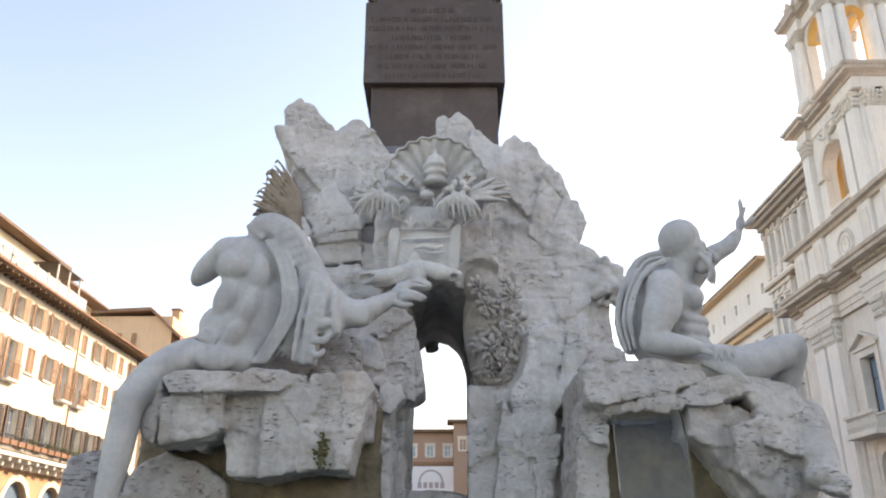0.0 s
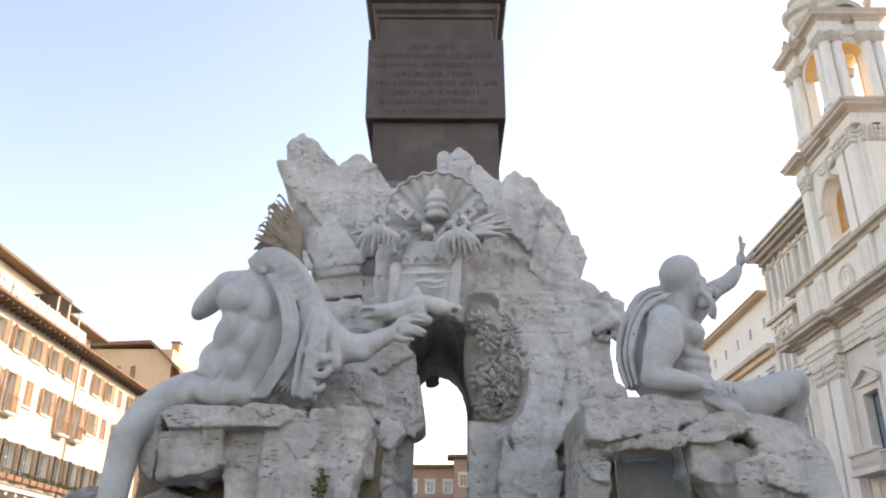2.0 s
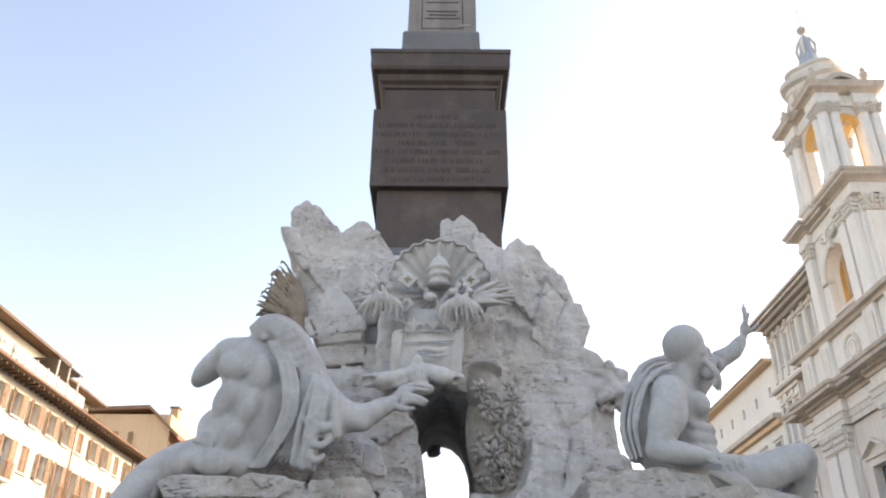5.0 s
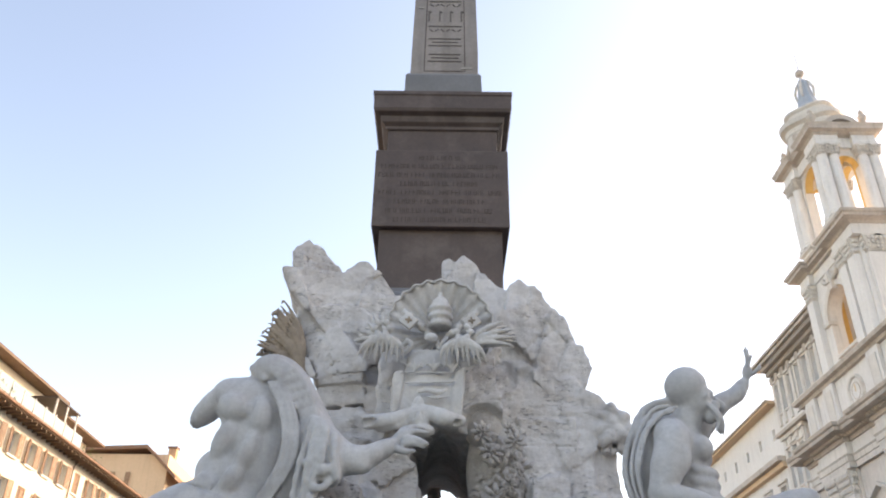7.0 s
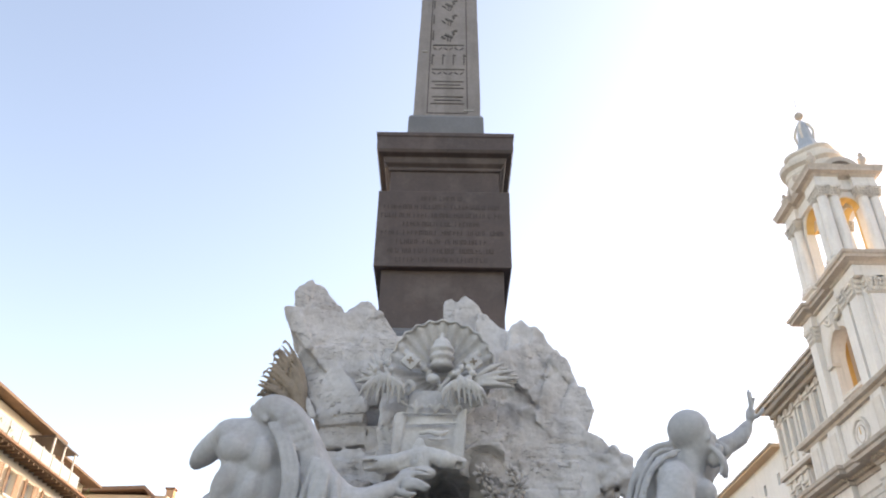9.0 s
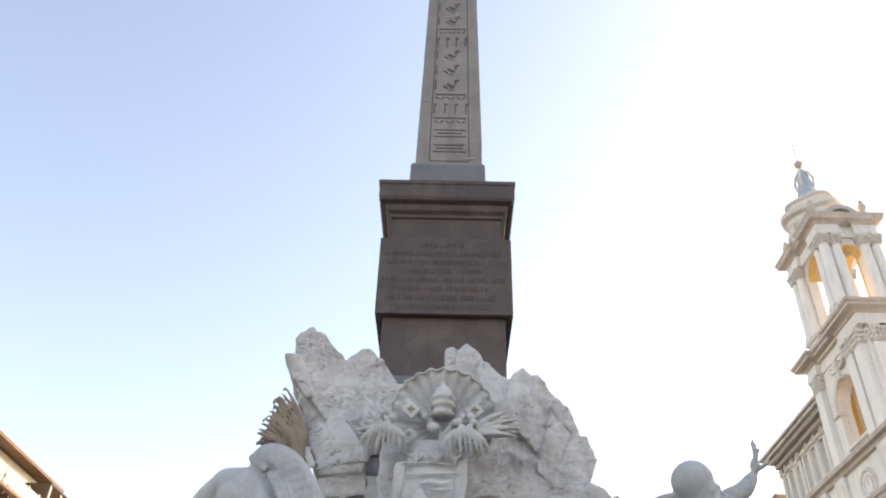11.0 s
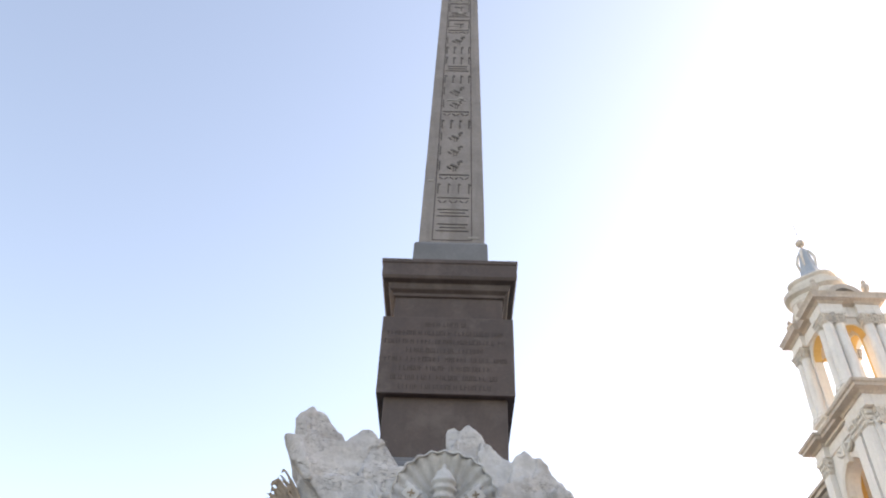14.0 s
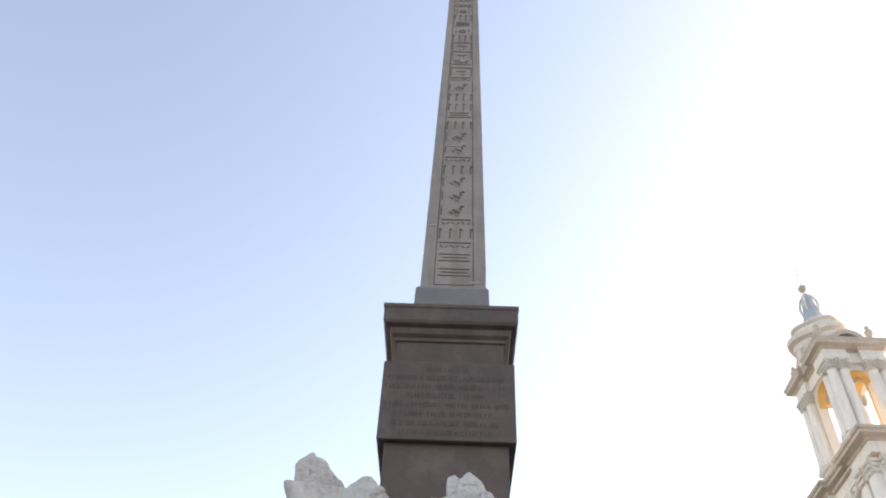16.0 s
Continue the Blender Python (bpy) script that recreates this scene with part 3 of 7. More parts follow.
# ---- the sunlit house on the east side: u is world y ----
def build_east_house():
    h = thing("terraced_house", "sunlit cream plastered house with brown shutters and a roof terrace", "house", at=(-26, 0, 0), rz=90)
    top = [(u, 15.25, 1.0, 1.45) for u in np.arange(26.6, 70, 2.42)]
    mid = []
    for i, u in enumerate(np.arange(26.4, 70, 2.44)):
        tall = i % 4 in (1, 0)
        mid.append((u, 11.5 if tall else 12.35, 1.05, 2.45 if tall else 1.6))
    low = [(u, 7.75, 1.2, 2.3) for u in np.arange(26.9, 66, 2.3)]
    arches = [(u, 3.0) for u in np.arange(28.6, 68, 4.65)]
    holes = [(u - w / 2, u + w / 2, z, z + hh) for u, z, w, hh in top + mid + low]
    part("wall", wall_with_holes(18, 71, 7.0, 17.35, holes), M_CREAM, h)
    # ground storey with arched openings
    bm = bmesh.new()
    edge = 18.0
    for u, w in arches:
        arch_panel(bm, edge, u + w / 2 + 0.8, 0, 6.78, u - w / 2, u + w / 2, 0, 5.9 - w / 2, 0, 0.5)
        edge = u + w / 2 + 0.8
    add_box(bm, edge, 71, 0, 0.5, 0, 6.78)
    part("ground_storey", bm, M_TAN, h, "warm orange ground storey with arches")
    for u, w in arches:
        put("arch_surround", f"as{w}", lambda: arch_band(bmesh.new(), 0, 5.9 - w / 2, w / 2 + 0.004, w / 2 + 0.4, -0.06, 0.1), M_CREAM, h, pose(u, 0, 0))
        put("arch_glass", f"ag{w}", lambda: box(-w / 2 + 0.01, w / 2 - 0.01, 0.4, 0.43, 0.02, 5.89), M_GLASS, h, pose(u, 0, 0))
    part("string_course", box(18, 71, -0.12, 0.4, 6.782, 6.998), M_FRAME, h)
    part("body", box(18.02, 70.98, 0.9, 12, 0, 17.34), M_CREAM, h)
    for i, (u, z, w, hh) in enumerate(top):
        add_window(h, u, z, w, hh, M_SHUTTER, closed=(i % 3 == 1 and u > 55))
    for i, (u, z, w, hh) in enumerate(mid):
        add_window(h, u, z, w, hh, M_SHUTTER, closed=(i % 5 == 0), sill=hh < 2)
        if hh > 2:
            put("balconet", "balconet", lambda: box(-0.75, 0.75, -0.5, -0.003, -0.14, -0.004, 0.02), M_FRAME, h, pose(u, 0, z))
            bal = new("balconet_railing", None)
            bal.parent = h
            bal.matrix_local = pose(u, 0, z)
            for k in range(9):
                put("bar", "bar", lambda: box(-0.014, 0.014, -0.46, -0.432, 0, 0.95), M_SHUTTER, bal, pose(-0.7 + 0.175 * k, 0, 0))
            put("handrail", "handrail", lambda: box(-0.74, 0.74, -0.47, -0.42, 0.952, 1.0), M_SHUTTER, bal)
    for u, z, w, hh in low:
        add_window(h, u, z, w, hh, M_SHUTTER_D, sill=False)
    # long balcony on brackets
    part("balcony_slab", box(18, 58.6, -1.25, -0.003, 7.0, 7.22, 0.02), M_FRAME, h)
    for k, u in enumerate(np.arange(30, 58.5, 1.15)):
        put("bracket", "bracket", lambda: add_box(box(-0.14, 0.14, -1.1, -0.13, 6.78, 6.995, 0.02), -0.13, 0.13, -0.7, -0.13, 6.5, 6.776, 0.02), M_FRAME, h, pose(u, 0, 0))
    railing(h, 18, 58.5, 7.22, 0.95, -1.2)
    # eaves with rafters, gutter, tiled slope
    part("eave_board", box(17.6, 71.4, -0.95, 0.6, 17.36, 17.46), M_WOODEAVE, h, "brown boarded eaves")
    for u in np.arange(18, 71.3, 0.7):
        put("rafter", "rafter", lambda: box(-0.06, 0.06, -0.9, -0.003, 17.2, 17.357), M_WOODEAVE, h, pose(u, 0, 0))
    part("gutter", tube(bmesh.new(), [(17.6, -1.0, 17.5), (71.4, -1.0, 17.5)], 0.09, 8), M_ROOF, h, "tan gutter pipe")
    bm = bmesh.new()
    for k in range(int(53.8 / 0.3)):
        u = 17.7 + 0.3 * k
        tube(bm, [(u, -0.98, 17.56), (u, 3.0, 18.55)], 0.11, 6)
    tagged(part("roof_tiles", bm, M_ROOF, h, "rows of terracotta roof tiles"), kind="stuff")
    part("roof_slope", box(17.6, 71.4, -0.95, 3.2, -0.06, 0.0, 0, Matrix.Translation((0, 0, 17.76)) @ Matrix.Rotation(math.atan(0.25), 4, "X")), M_ROOF, h)
    pipe = bmesh.new()
    tube(pipe, [(57.05, -0.3, 17.3), (56.9, -0.12, 16.9), (56.9, -0.12, 7.3)], 0.055, 8)
    part("drainpipe", pipe, M_WOODEAVE, h)
    pipe = bmesh.new()
    tube(pipe, [(68.5, -0.12, 17.3), (68.5, -0.12, 7.3)], 0.06, 8)
    part("drainpipe", pipe, M_WOODEAVE, h)
    # roof terrace: set-back rooms, two roofs, glass screen, pergola
    part("penthouse_wall", box(18, 58.4, 3.2, 11, 17.36, 21.95), M_CREAM, h)
    part("penthouse_roof", box(17.6, 58.9, 2.2, 11.5, 22.0, 22.2, 0, Matrix.Translation((0, 0, 0.0))), M_WOODEAVE, h, "dark roof edge of the penthouse")
    part("penthouse_wall", box(58.6, 66.4, 3.6, 11, 17.36, 21.2), M_CREAM, h)
    part("penthouse_roof", box(58.2, 67.2, 2.4, 11.5, 21.25, 21.42), M_WOODEAVE, h)
    part("awning", box(54.2, 58.3, 0.9, 3.1, 20.95, 21.05, 0, Matrix.Translation((0, 0, 0))), M_SHUTTER_D, h, "dark terrace awning")
    for u in (54.4, 56.2, 58.0):
        put("post", "post", lambda: box(-0.05, 0.05, 0.95, 1.05, 17.9, 20.945), M_FRAME, h, pose(u, 0, 0))
    for k in range(9):
        u = 44.2 + 1.6 * k
        put("glass_panel", "gp", lambda: box(0.04, 1.5, 0.5, 0.52, 18.05, 19.45), M_TERR, h, pose(u, 0, 0), "terrace glass screen")
        put("post", "gpost", lambda: box(-0.035, 0.035, 0.46, 0.56, 17.7, 19.55), M_FRAME, h, pose(u, 0, 0))
    part("terrace_wall", box(18, 66, 0.4, 3.15, 17.62, 18.03), M_CREAM, h)
    for k, u in enumerate((43.0, 45.5, 47.2, 60.5)):
        plant = part("terrace_plant", leaf_clump(random.Random(k), 260, (0.5, 0.25, 0.55), 0.09), M_LEAF)
        plant.matrix_world = pose(-27.1, u, 18.04)
        tagged(plant, "leafy green shrub on the sunlit roof terrace", "plant", "terrace plants")
    for k, u in enumerate((50.2, 52.6, 54.8, 56.4, 57.6)):
        plant = part("balcony_plant", leaf_clump(random.Random(20 + k), 120, (0.4, 0.1, 0.22), 0.06), M_LEAF)
        plant.matrix_world = pose(-24.95, u, 7.9)
        tagged(plant, "trailing green plant on the balcony edge", "plant", "balcony plants")
    for k in range(18):
        put("flower_box", "fbox", lambda: box(-0.4, 0.4, -1.45, -1.24, 7.55, 7.85, 0.03), M_ROOF, h, pose(41.2 + 0.95 * k, 0, 0), "terracotta flower box")


build_east_house()


def build_rear_house():
    h = thing("rear_house", "orange plastered house with a low tiled roof beyond the terrace", "house", at=(-27.2, 80, 0))
    part("wall", wall_with_holes(-8.5, 0, 0, 24.4, [], 10), M_PEACH, h)
    bm = bmesh.new()
    v = [bm.verts.new(q) for q in ((-8.9, -0.6, 24.9), (-2.2, -0.6, 25.2), (1.1, -0.6, 22.2), (-8.9, 10.5, 24.9), (-2.2, 10.5, 25.2), (1.1, 10.5, 22.2))]
    w = [bm.verts.new(q.co - Vector((0, 0, 0.35))) for q in v]
    for f in ((0, 1, 4, 3), (1, 2, 5, 4)):
        bm.faces.new([v[i] for i in f])
        bm.faces.new([w[i] for i in f[::-1]])
    for a, b in ((0, 1), (1, 2), (2, 5), (5, 4), (4, 3), (3, 0)):
        bm.faces.new((v[a], w[a], w[b], v[b]))
    part("roof", bm, M_ROOF, h)
    part("chimney", box(-0.9, -0.1, 2.0, 2.8, 22.5, 25.6, 0.03), M_TAN, h)
    part("chimney_cap", box(-1.0, 0.0, 1.9, 2.9, 25.605, 25.8, 0.03), M_ROOF, h)
    part("side_wing", box(0.6, 7.0, 12.0, 20.0, 0, 20.6), M_CREAM, h)
    part("side_roof", box(0.2, 7.4, 11.6, 20.4, 20.62, 20.9), M_ROOF, h)
    add_window(h, -4.5, 21.0, 1.0, 1.6, M_SHUTTER)


build_rear_house()


# ---- the church with its bell tower, west side ----
def capital(w, d, h):
    """A leafy capital on a pilaster of width w and projection d."""
    bm = bmesh.new()
    square_loft(bm, [(w / 2, d / 2, 0), (w / 2 + 0.04, d / 2 + 0.04, 0.05), (w / 2 - 0.02, d / 2, 0.09), (w / 2 + 0.03, d / 2 + 0.03, h * 0.5), (w / 2 + 0.16, d / 2 + 0.16, h * 0.84), (w / 2 + 0.20, d / 2 + 0.20, h * 0.88), (w / 2 + 0.20, d / 2 + 0.20, h)])
    n = max(3, int(w / 0.28))
    for row, (z, out_) in enumerate(((h * 0.22, 0.07), (h * 0.50, 0.12), (h * 0.76, 0.2))):
        for i in range(n):
            x = -w / 2 + w * (i + 0.5) / n
            for sy in (-1, 1):
                m = Matrix.Translation((x, sy * (d / 2 + out_), z)) @ Matrix.Diagonal((w / n * 0.42, 0.09, h * 0.15, 1))
                bmesh.ops.create_icosphere(bm, subdivisions=1, radius=1, matrix=m)
        for sx in (-1, 1):
            for sy in (-1, 0, 1):
                m = Matrix.Translation((sx * (w / 2 + out_), sy * d * 0.35, z)) @ Matrix.Diagonal((0.09, d * 0.2 + 0.02, h * 0.15, 1))
                bmesh.ops.create_icosphere(bm, subdivisions=1, radius=1, matrix=m)
    return bm


def pilaster(parent, x, y, w, d, z0, z1, cap_h, mat, key):
    """Pilaster on the -x face: base, shaft and capital."""
    put("pilaster", "shaft" + key, lambda: square_loft(bmesh.new(), [(d / 2 + 0.12, w / 2 + 0.12, 0), (d / 2 + 0.12, w / 2 + 0.12, 0.4), (d / 2 + 0.04, w / 2 + 0.04, 0.6), (d / 2, w / 2, 0.7), (d / 2, w / 2, z1 - z0 - cap_h)]), mat, parent, pose(x, y, z0))
    put("capital", "cap" + key, lambda: capital(w, d, cap_h), M_CHURCH, parent, pose(x, y, z1 - cap_h, 0, 0, 90), "carved leafy capital")


CORNICE = [(0.0, 0.0), (0.10, 0.0), (0.12, 0.14), (0.22, 0.20), (0.26, 0.30), (0.70, 0.34), (0.72, 0.52), (0.80, 0.58), (0.84, 0.70), (0.84, 0.78), (0.0, 0.86)]


def cornice(path, z, scale, mat, parent, closed=False, name="cornice", zscale=None):
    bm = run_profile(bmesh.new(), path, [(o * scale, z + h * (zscale or scale)) for o, h in CORNICE], closed)
    bmesh.ops.recalc_face_normals(bm, faces=bm.faces)
    return part(name, bm, mat, parent)


def build_church():
    ch = thing("church", "baroque travertine church front with giant pilasters and attic, in shade", "church")
    X = 25.5
    # wall in the local frame of its own part, turned to face -x
    holes = [(-48.7, -46.9, 9.3, 12.7), (-49.0, -46.6, 0, 7.6)]
    wall = part("wall", wall_with_holes(-56, -8, 0, 15.6, holes, 1.6), M_CHURCH, ch)
    wall.matrix_local = pose(X, 0, 0, 0, 0, -90)
    front = new("facade_openings")
    front.parent = ch
    front.matrix_local = pose(X, 0, 0, 0, 0, -90)
    add_window(front, -47.8, 9.3, 1.8, 3.4, None, 0.42, depth=0.5, mat_frame=M_SHUTTER_D, mat_trim=M_CHURCH, pediment=True)
    bm = arch_panel(bmesh.new(), -49.0, -46.6, 0, 7.6, -48.7, -46.9, 0, 6.3, 0.1, 1.2)
    part("door_arch", bm, M_CHURCH, front)
    part("door", box(-48.69, -46.91, 0.7, 0.8, 0, 7.2), M_SHUTTER_D, front, "dark wooden door")
    part("balcony", box(-49.6, -46.0, -1.3, -0.004, 7.9, 8.2, 0.03), M_CHURCH, front)
    for k in range(11):
        put("baluster", "church_baluster", lambda: lathe([(0.09, 0), (0.09, 0.06), (0.05, 0.12), (0.11, 0.35), (0.05, 0.75), (0.09, 0.82), (0.09, 0.88)], 10), M_CHURCH, front, pose(-49.4 + 0.32 * k, -1.15, 8.2))
    part("balustrade_rail", box(-49.6, -46.0, -1.3, -1.0, 9.08, 9.28, 0.02), M_CHURCH, front)
    for y in (52.75, 50.95, 44.6, 42.9, 33, 31, 26, 24):
        pilaster(ch, X - 0.27, y, 1.45, 0.5, 0, 15.6, 1.5, M_CHURCH_W, "giant")
    part("pilaster_backing", box(X - 0.18, X - 0.002, 49.9, 53.8, 0, 15.59), M_CHURCH, ch)
    path = [(28, 56.2), (X - 0.15, 56.2), (X - 0.15, 54.0), (X - 0.55, 54.0), (X - 0.55, 49.8), (X - 0.15, 49.8), (X - 0.15, 45.8), (X - 0.55, 45.8), (X - 0.55, 41.5), (X - 0.15, 41.5), (X - 0.15, 8)]
    path = path[::-1]
    rev = [(x, y) for x, y in path]

    def run(profile, mat, name):
        b = run_profile(bmesh.new(), rev, [(-o, z) for o, z in profile])
        bmesh.ops.recalc_face_normals(b, faces=b.faces)
        return part(name, b, mat, ch)
    run([(0, 15.6), (0.06, 15.6), (0.06, 15.95), (0.12, 15.97), (0.12, 16.3), (0.2, 16.4), (-0.1, 16.42)], M_CHURCH, "architrave")
    run([(0, 16.42), (0.02, 16.42), (0.02, 17.2), (-0.1, 17.2)], M_CHURCH_W, "frieze")
    run([(0, 17.2), (0.15, 17.2), (0.2, 17.42), (0.3, 17.46), (0.34, 17.6), (0.98, 17.64), (1.0, 17.85), (1.12, 17.92), (1.16, 18.12), (-0.1, 18.2)], M_CORNICE, "cornice")
    for k in range(42):
        y = 56.0 - 0.36 * k
        px = X - 0.55 if (49.8 < y < 54.0 or 41.5 < y < 45.8) else X - 0.15
        put("dentil", "dentil", lambda: box(-0.52, -0.31, -0.09, 0.09, 17.43, 17.62), M_CORNICE, ch, pose(px, y, 0))
    # core behind the mouldings
    part("core", box(X + 0.06, 60, 8, 56.1, 15.6, 18.15), M_CHURCH, ch)
    part("nave", box(X + 1.7, 60, 8.1, 55.9, 0, 15.59), M_CHURCH, ch)
    # attic with panels and clock medallion
    part("attic", box(X + 0.25, 60, 8, 56, 18.15, 22.0), M_CHURCH_W, ch)
    for y in (54.6, 51.6, 45.2, 42.4):
        put("attic_pier", "attic_pier", lambda: box(-0.25, -0.003, -0.75, 0.75, 18.2, 21.5, 0.02), M_CHURCH_W, ch, pose(X + 0.25, y, 0))
        put("attic_panel", "attic_panel", lambda: box(-0.31, -0.253, -0.5, 0.5, 18.7, 21.1, 0.02), M_CHURCH, ch, pose(X + 0.25, y, 0))
    b = run_profile(bmesh.new(), [(X + 0.1, 8), (X + 0.1, 56.1), (29, 56.1)], [(-o, z) for o, z in ((-0.2, 21.5), (0.1, 21.5), (0.16, 21.7), (0.45, 21.75), (0.5, 22.0), (-0.2, 22.06))])
    bmesh.ops.recalc_face_normals(b, faces=b.faces)
    part("attic_cornice", b, M_CORNICE, ch)
    clock = new("clock")
    clock.parent = ch
    clock.matrix_local = pose(X + 0.24, 48.3, 20.0, 0, -90, 0)
    part("dial", lathe([(0.78, -0.02), (0.78, 0.05), (0.3, 0.058), (0.001, 0.06)], 32), M_CHURCH_W, clock, smooth=False)
    part("clock_ring", lathe([(0.80, -0.02), (0.80, 0.12), (0.88, 0.18), (1.0, 0.16), (1.05, 0.05), (1.05, -0.02)], 36, caps=False), M_CHURCH, clock)
    part("inner_ring", lathe([(0.5, 0.04), (0.5, 0.085), (0.55, 0.085), (0.55, 0.04)], 32, caps=False), M_CORNICE, clock)
    part("clock_hand", box(-0.04, 0.42, -0.03, 0.03, 0.09, 0.11), M_OCHRE, clock)
    # unseen nave dome, behind and above, placed to keep sun off the fountain
    dome = part("dome_drum", lathe([(10.5, 21.9), (10.5, 33), (11.2, 33.4), (11.2, 34.4), (10, 34.6)], 48), M_CHURCH, ch)
    dome.matrix_local = pose(44, 32, 0)
    dome = part("dome", lathe([(10, 34.5)] + [(10 * math.cos(a), 34.5 + 12 * math.sin(a)) for a in np.linspace(0.05, 1.4, 12)] + [(1.6, 47), (1.6, 51), (0.2, 54)], 48), M_LEAD, ch)
    dome.matrix_local = pose(44, 32, 0)
    return ch


build_church()


def build_tower():
    tw = thing("bell_tower", "cream baroque bell tower with open arched belfry and lead spire", "tower")
    x0, x1, y0, y1 = 26.5, 32.5, 45.0, 53.0
    # lower stage: arch on the square's side and on the near side
    west = Matrix.Translation((x0, 0, 0)) @ Matrix.Rotation(-math.pi / 2, 4, "Z")
    bm = arch_panel(bmesh.new(), -y1, -y0, 22.05, 30.2, -50.9, -47.4, 22.05, 26.0, 0, 0.9, m=west)
    part("west_wall", bm, M_CHURCH_W, tw)
    north = Matrix.Translation((0, y0, 0))
    bm = arch_panel(bmesh.new(), x0 + 0.9, x1, 22.05, 30.2, 28.4, 30.8, 22.05, 26.0, 0, 0.9, m=north)
    part("near_wall", bm, M_CHURCH_W, tw)
    bm = arch_panel(bmesh.new(), x0 + 0.9, x1, 22.05, 30.2, 28.4, 30.8, 22.05, 26.0, 0, 0.9, m=Matrix.Translation((0, y1 - 0.9, 0)))
    part("far_wall", bm, M_CHURCH_W, tw)
    bm = arch_panel(bmesh.new(), -y1 + 0.9, -y0 - 0.9, 22.05, 30.2, -50.9, -47.4, 22.05, 26.0, 0, 0.9, m=Matrix.Translation((x1 - 0.9, 0, 0)) @ Matrix.Rotation(-math.pi / 2, 4, "Z"))
    part("rear_wall", bm, M_OCHRE, tw, "ochre plastered inner wall")
    part("belfry_lining", box(x0 + 0.905, x0 + 0.96, y0 + 0.95, 47.35, 22.1, 30.1), M_OCHRE, tw)
    part("belfry_lining", box(x0 + 0.905, x0 + 0.96, 50.95, y1 - 0.95, 22.1, 30.1), M_OCHRE, tw)
    part("belfry_lining", box(x0 + 1.0, 28.35, y1 - 0.97, y1 - 0.905, 22.1, 30.1), M_OCHRE, tw)
    part("belfry_ceiling", box(x0 + 0.92, x1 - 0.92, y0 + 0.92, y1 - 0.92, 29.6, 30.19), M_OCHRE, tw)
    part("arch_band", arch_band(bmesh.new(), -49.15, 26.0, 1.754, 2.15, -0.14, 0.04, m=west), M_CHURCH, tw)
    for y in (47.1, 51.2):
        put("impost", "impost", lambda: box(-0.22, 0.4, -0.42, 0.42, 25.7, 25.98, 0.02), M_CHURCH, tw, pose(x0, y, 0))
    for k in range(8):
        put("baluster", "tower_baluster", lambda: lathe([(0.1, 0), (0.05, 0.1), (0.12, 0.35), (0.05, 0.8), (0.1, 0.9)], 10), M_CHURCH, tw, pose(x0 + 0.1, 47.65 + 0.43 * k, 22.3))
    part("balustrade_rail", box(x0 - 0.12, x0 + 0.3, 47.4, 50.9, 23.2, 23.42, 0.03), M_CHURCH, tw)
    for y in (52.35, 46.9, 45.65):
        pilaster(tw, x0 - 0.22, y, 0.95, 0.42, 22.05, 29.2, 1.15, M_CHURCH_W, "tower")
    for x in (27.2, 28.0, 31.6):
        put("pilaster", "nshaft", lambda: box(-0.42, 0.42, -0.3, -0.003, 22.05, 28.0), M_CHURCH_W, tw, pose(x, y0, 0))
        put("capital", "ncap", lambda: capital(0.85, 0.34, 1.15), M_CHURCH, tw, pose(x, y0 - 0.15, 28.05), "carved leafy capital")
    # carved mask and garland by the arch
    for k in range(14):
        a = math.pi * k / 13
        put("garland_leaf", "garland", lambda: lathe([(0.02, -0.16), (0.17, -0.05), (0.17, 0.08), (0.03, 0.18)], 8), M_CHURCH, tw, pose(x0 - 0.18, 49.15 + 1.1 * math.cos(a), 28.75 - 0.5 * math.sin(a)))
    part("keystone", add_box(box(x0 - 0.4, x0 + 0.02, 48.85, 49.45, 27.5, 28.9, 0.06), x0 - 0.5, x0 - 0.3, 48.95, 49.35, 28.0, 28.7, 0.05), M_CHURCH, tw)
    # entablature with breaks over the pilasters
    o = 0.45
    ring = [(x0 - o, y1 + 0.1), (x0 - o, 51.6), (x0 - 0.05, 51.6), (x0 - 0.05, 47.6), (x0 - o, 47.6), (x0 - o, y0 - o), (28.6, y0 - o), (28.6, y0 - 0.05), (31.0, y0 - 0.05), (31.0, y0 - o), (x1 + 0.1, y0 - o), (x1 + 0.1, y1 + 0.1)]

    def belt(levels, mat, name, path=ring):
        b = run_profile(bmesh.new(), path, levels, True)
        bmesh.ops.recalc_face_normals(b, faces=b.faces)
        return part(name, b, mat, tw)
    belt([(-0.4, 29.2), (0.05, 29.2), (0.08, 29.55), (0.0, 29.6), (0.0, 30.0), (-0.4, 30.02)], M_CHURCH_W, "entablature", ring)
    belt([(-0.6, 30.0), (0.08, 30.0), (0.15, 30.15), (0.25, 30.2), (0.62, 30.26), (0.64, 30.45), (0.76, 30.52), (0.8, 30.7), (-0.6, 30.78)], M_CORNICE, "cornice", ring)
    part("deck", box(x0 - 0.3, x1, y0 - 0.3, y1, 30.02, 30.9), M_CHURCH, tw)
    # stepped base of the lantern
    lx0, lx1, ly0, ly1 = 27.0, 30.8, 47.4, 52.8
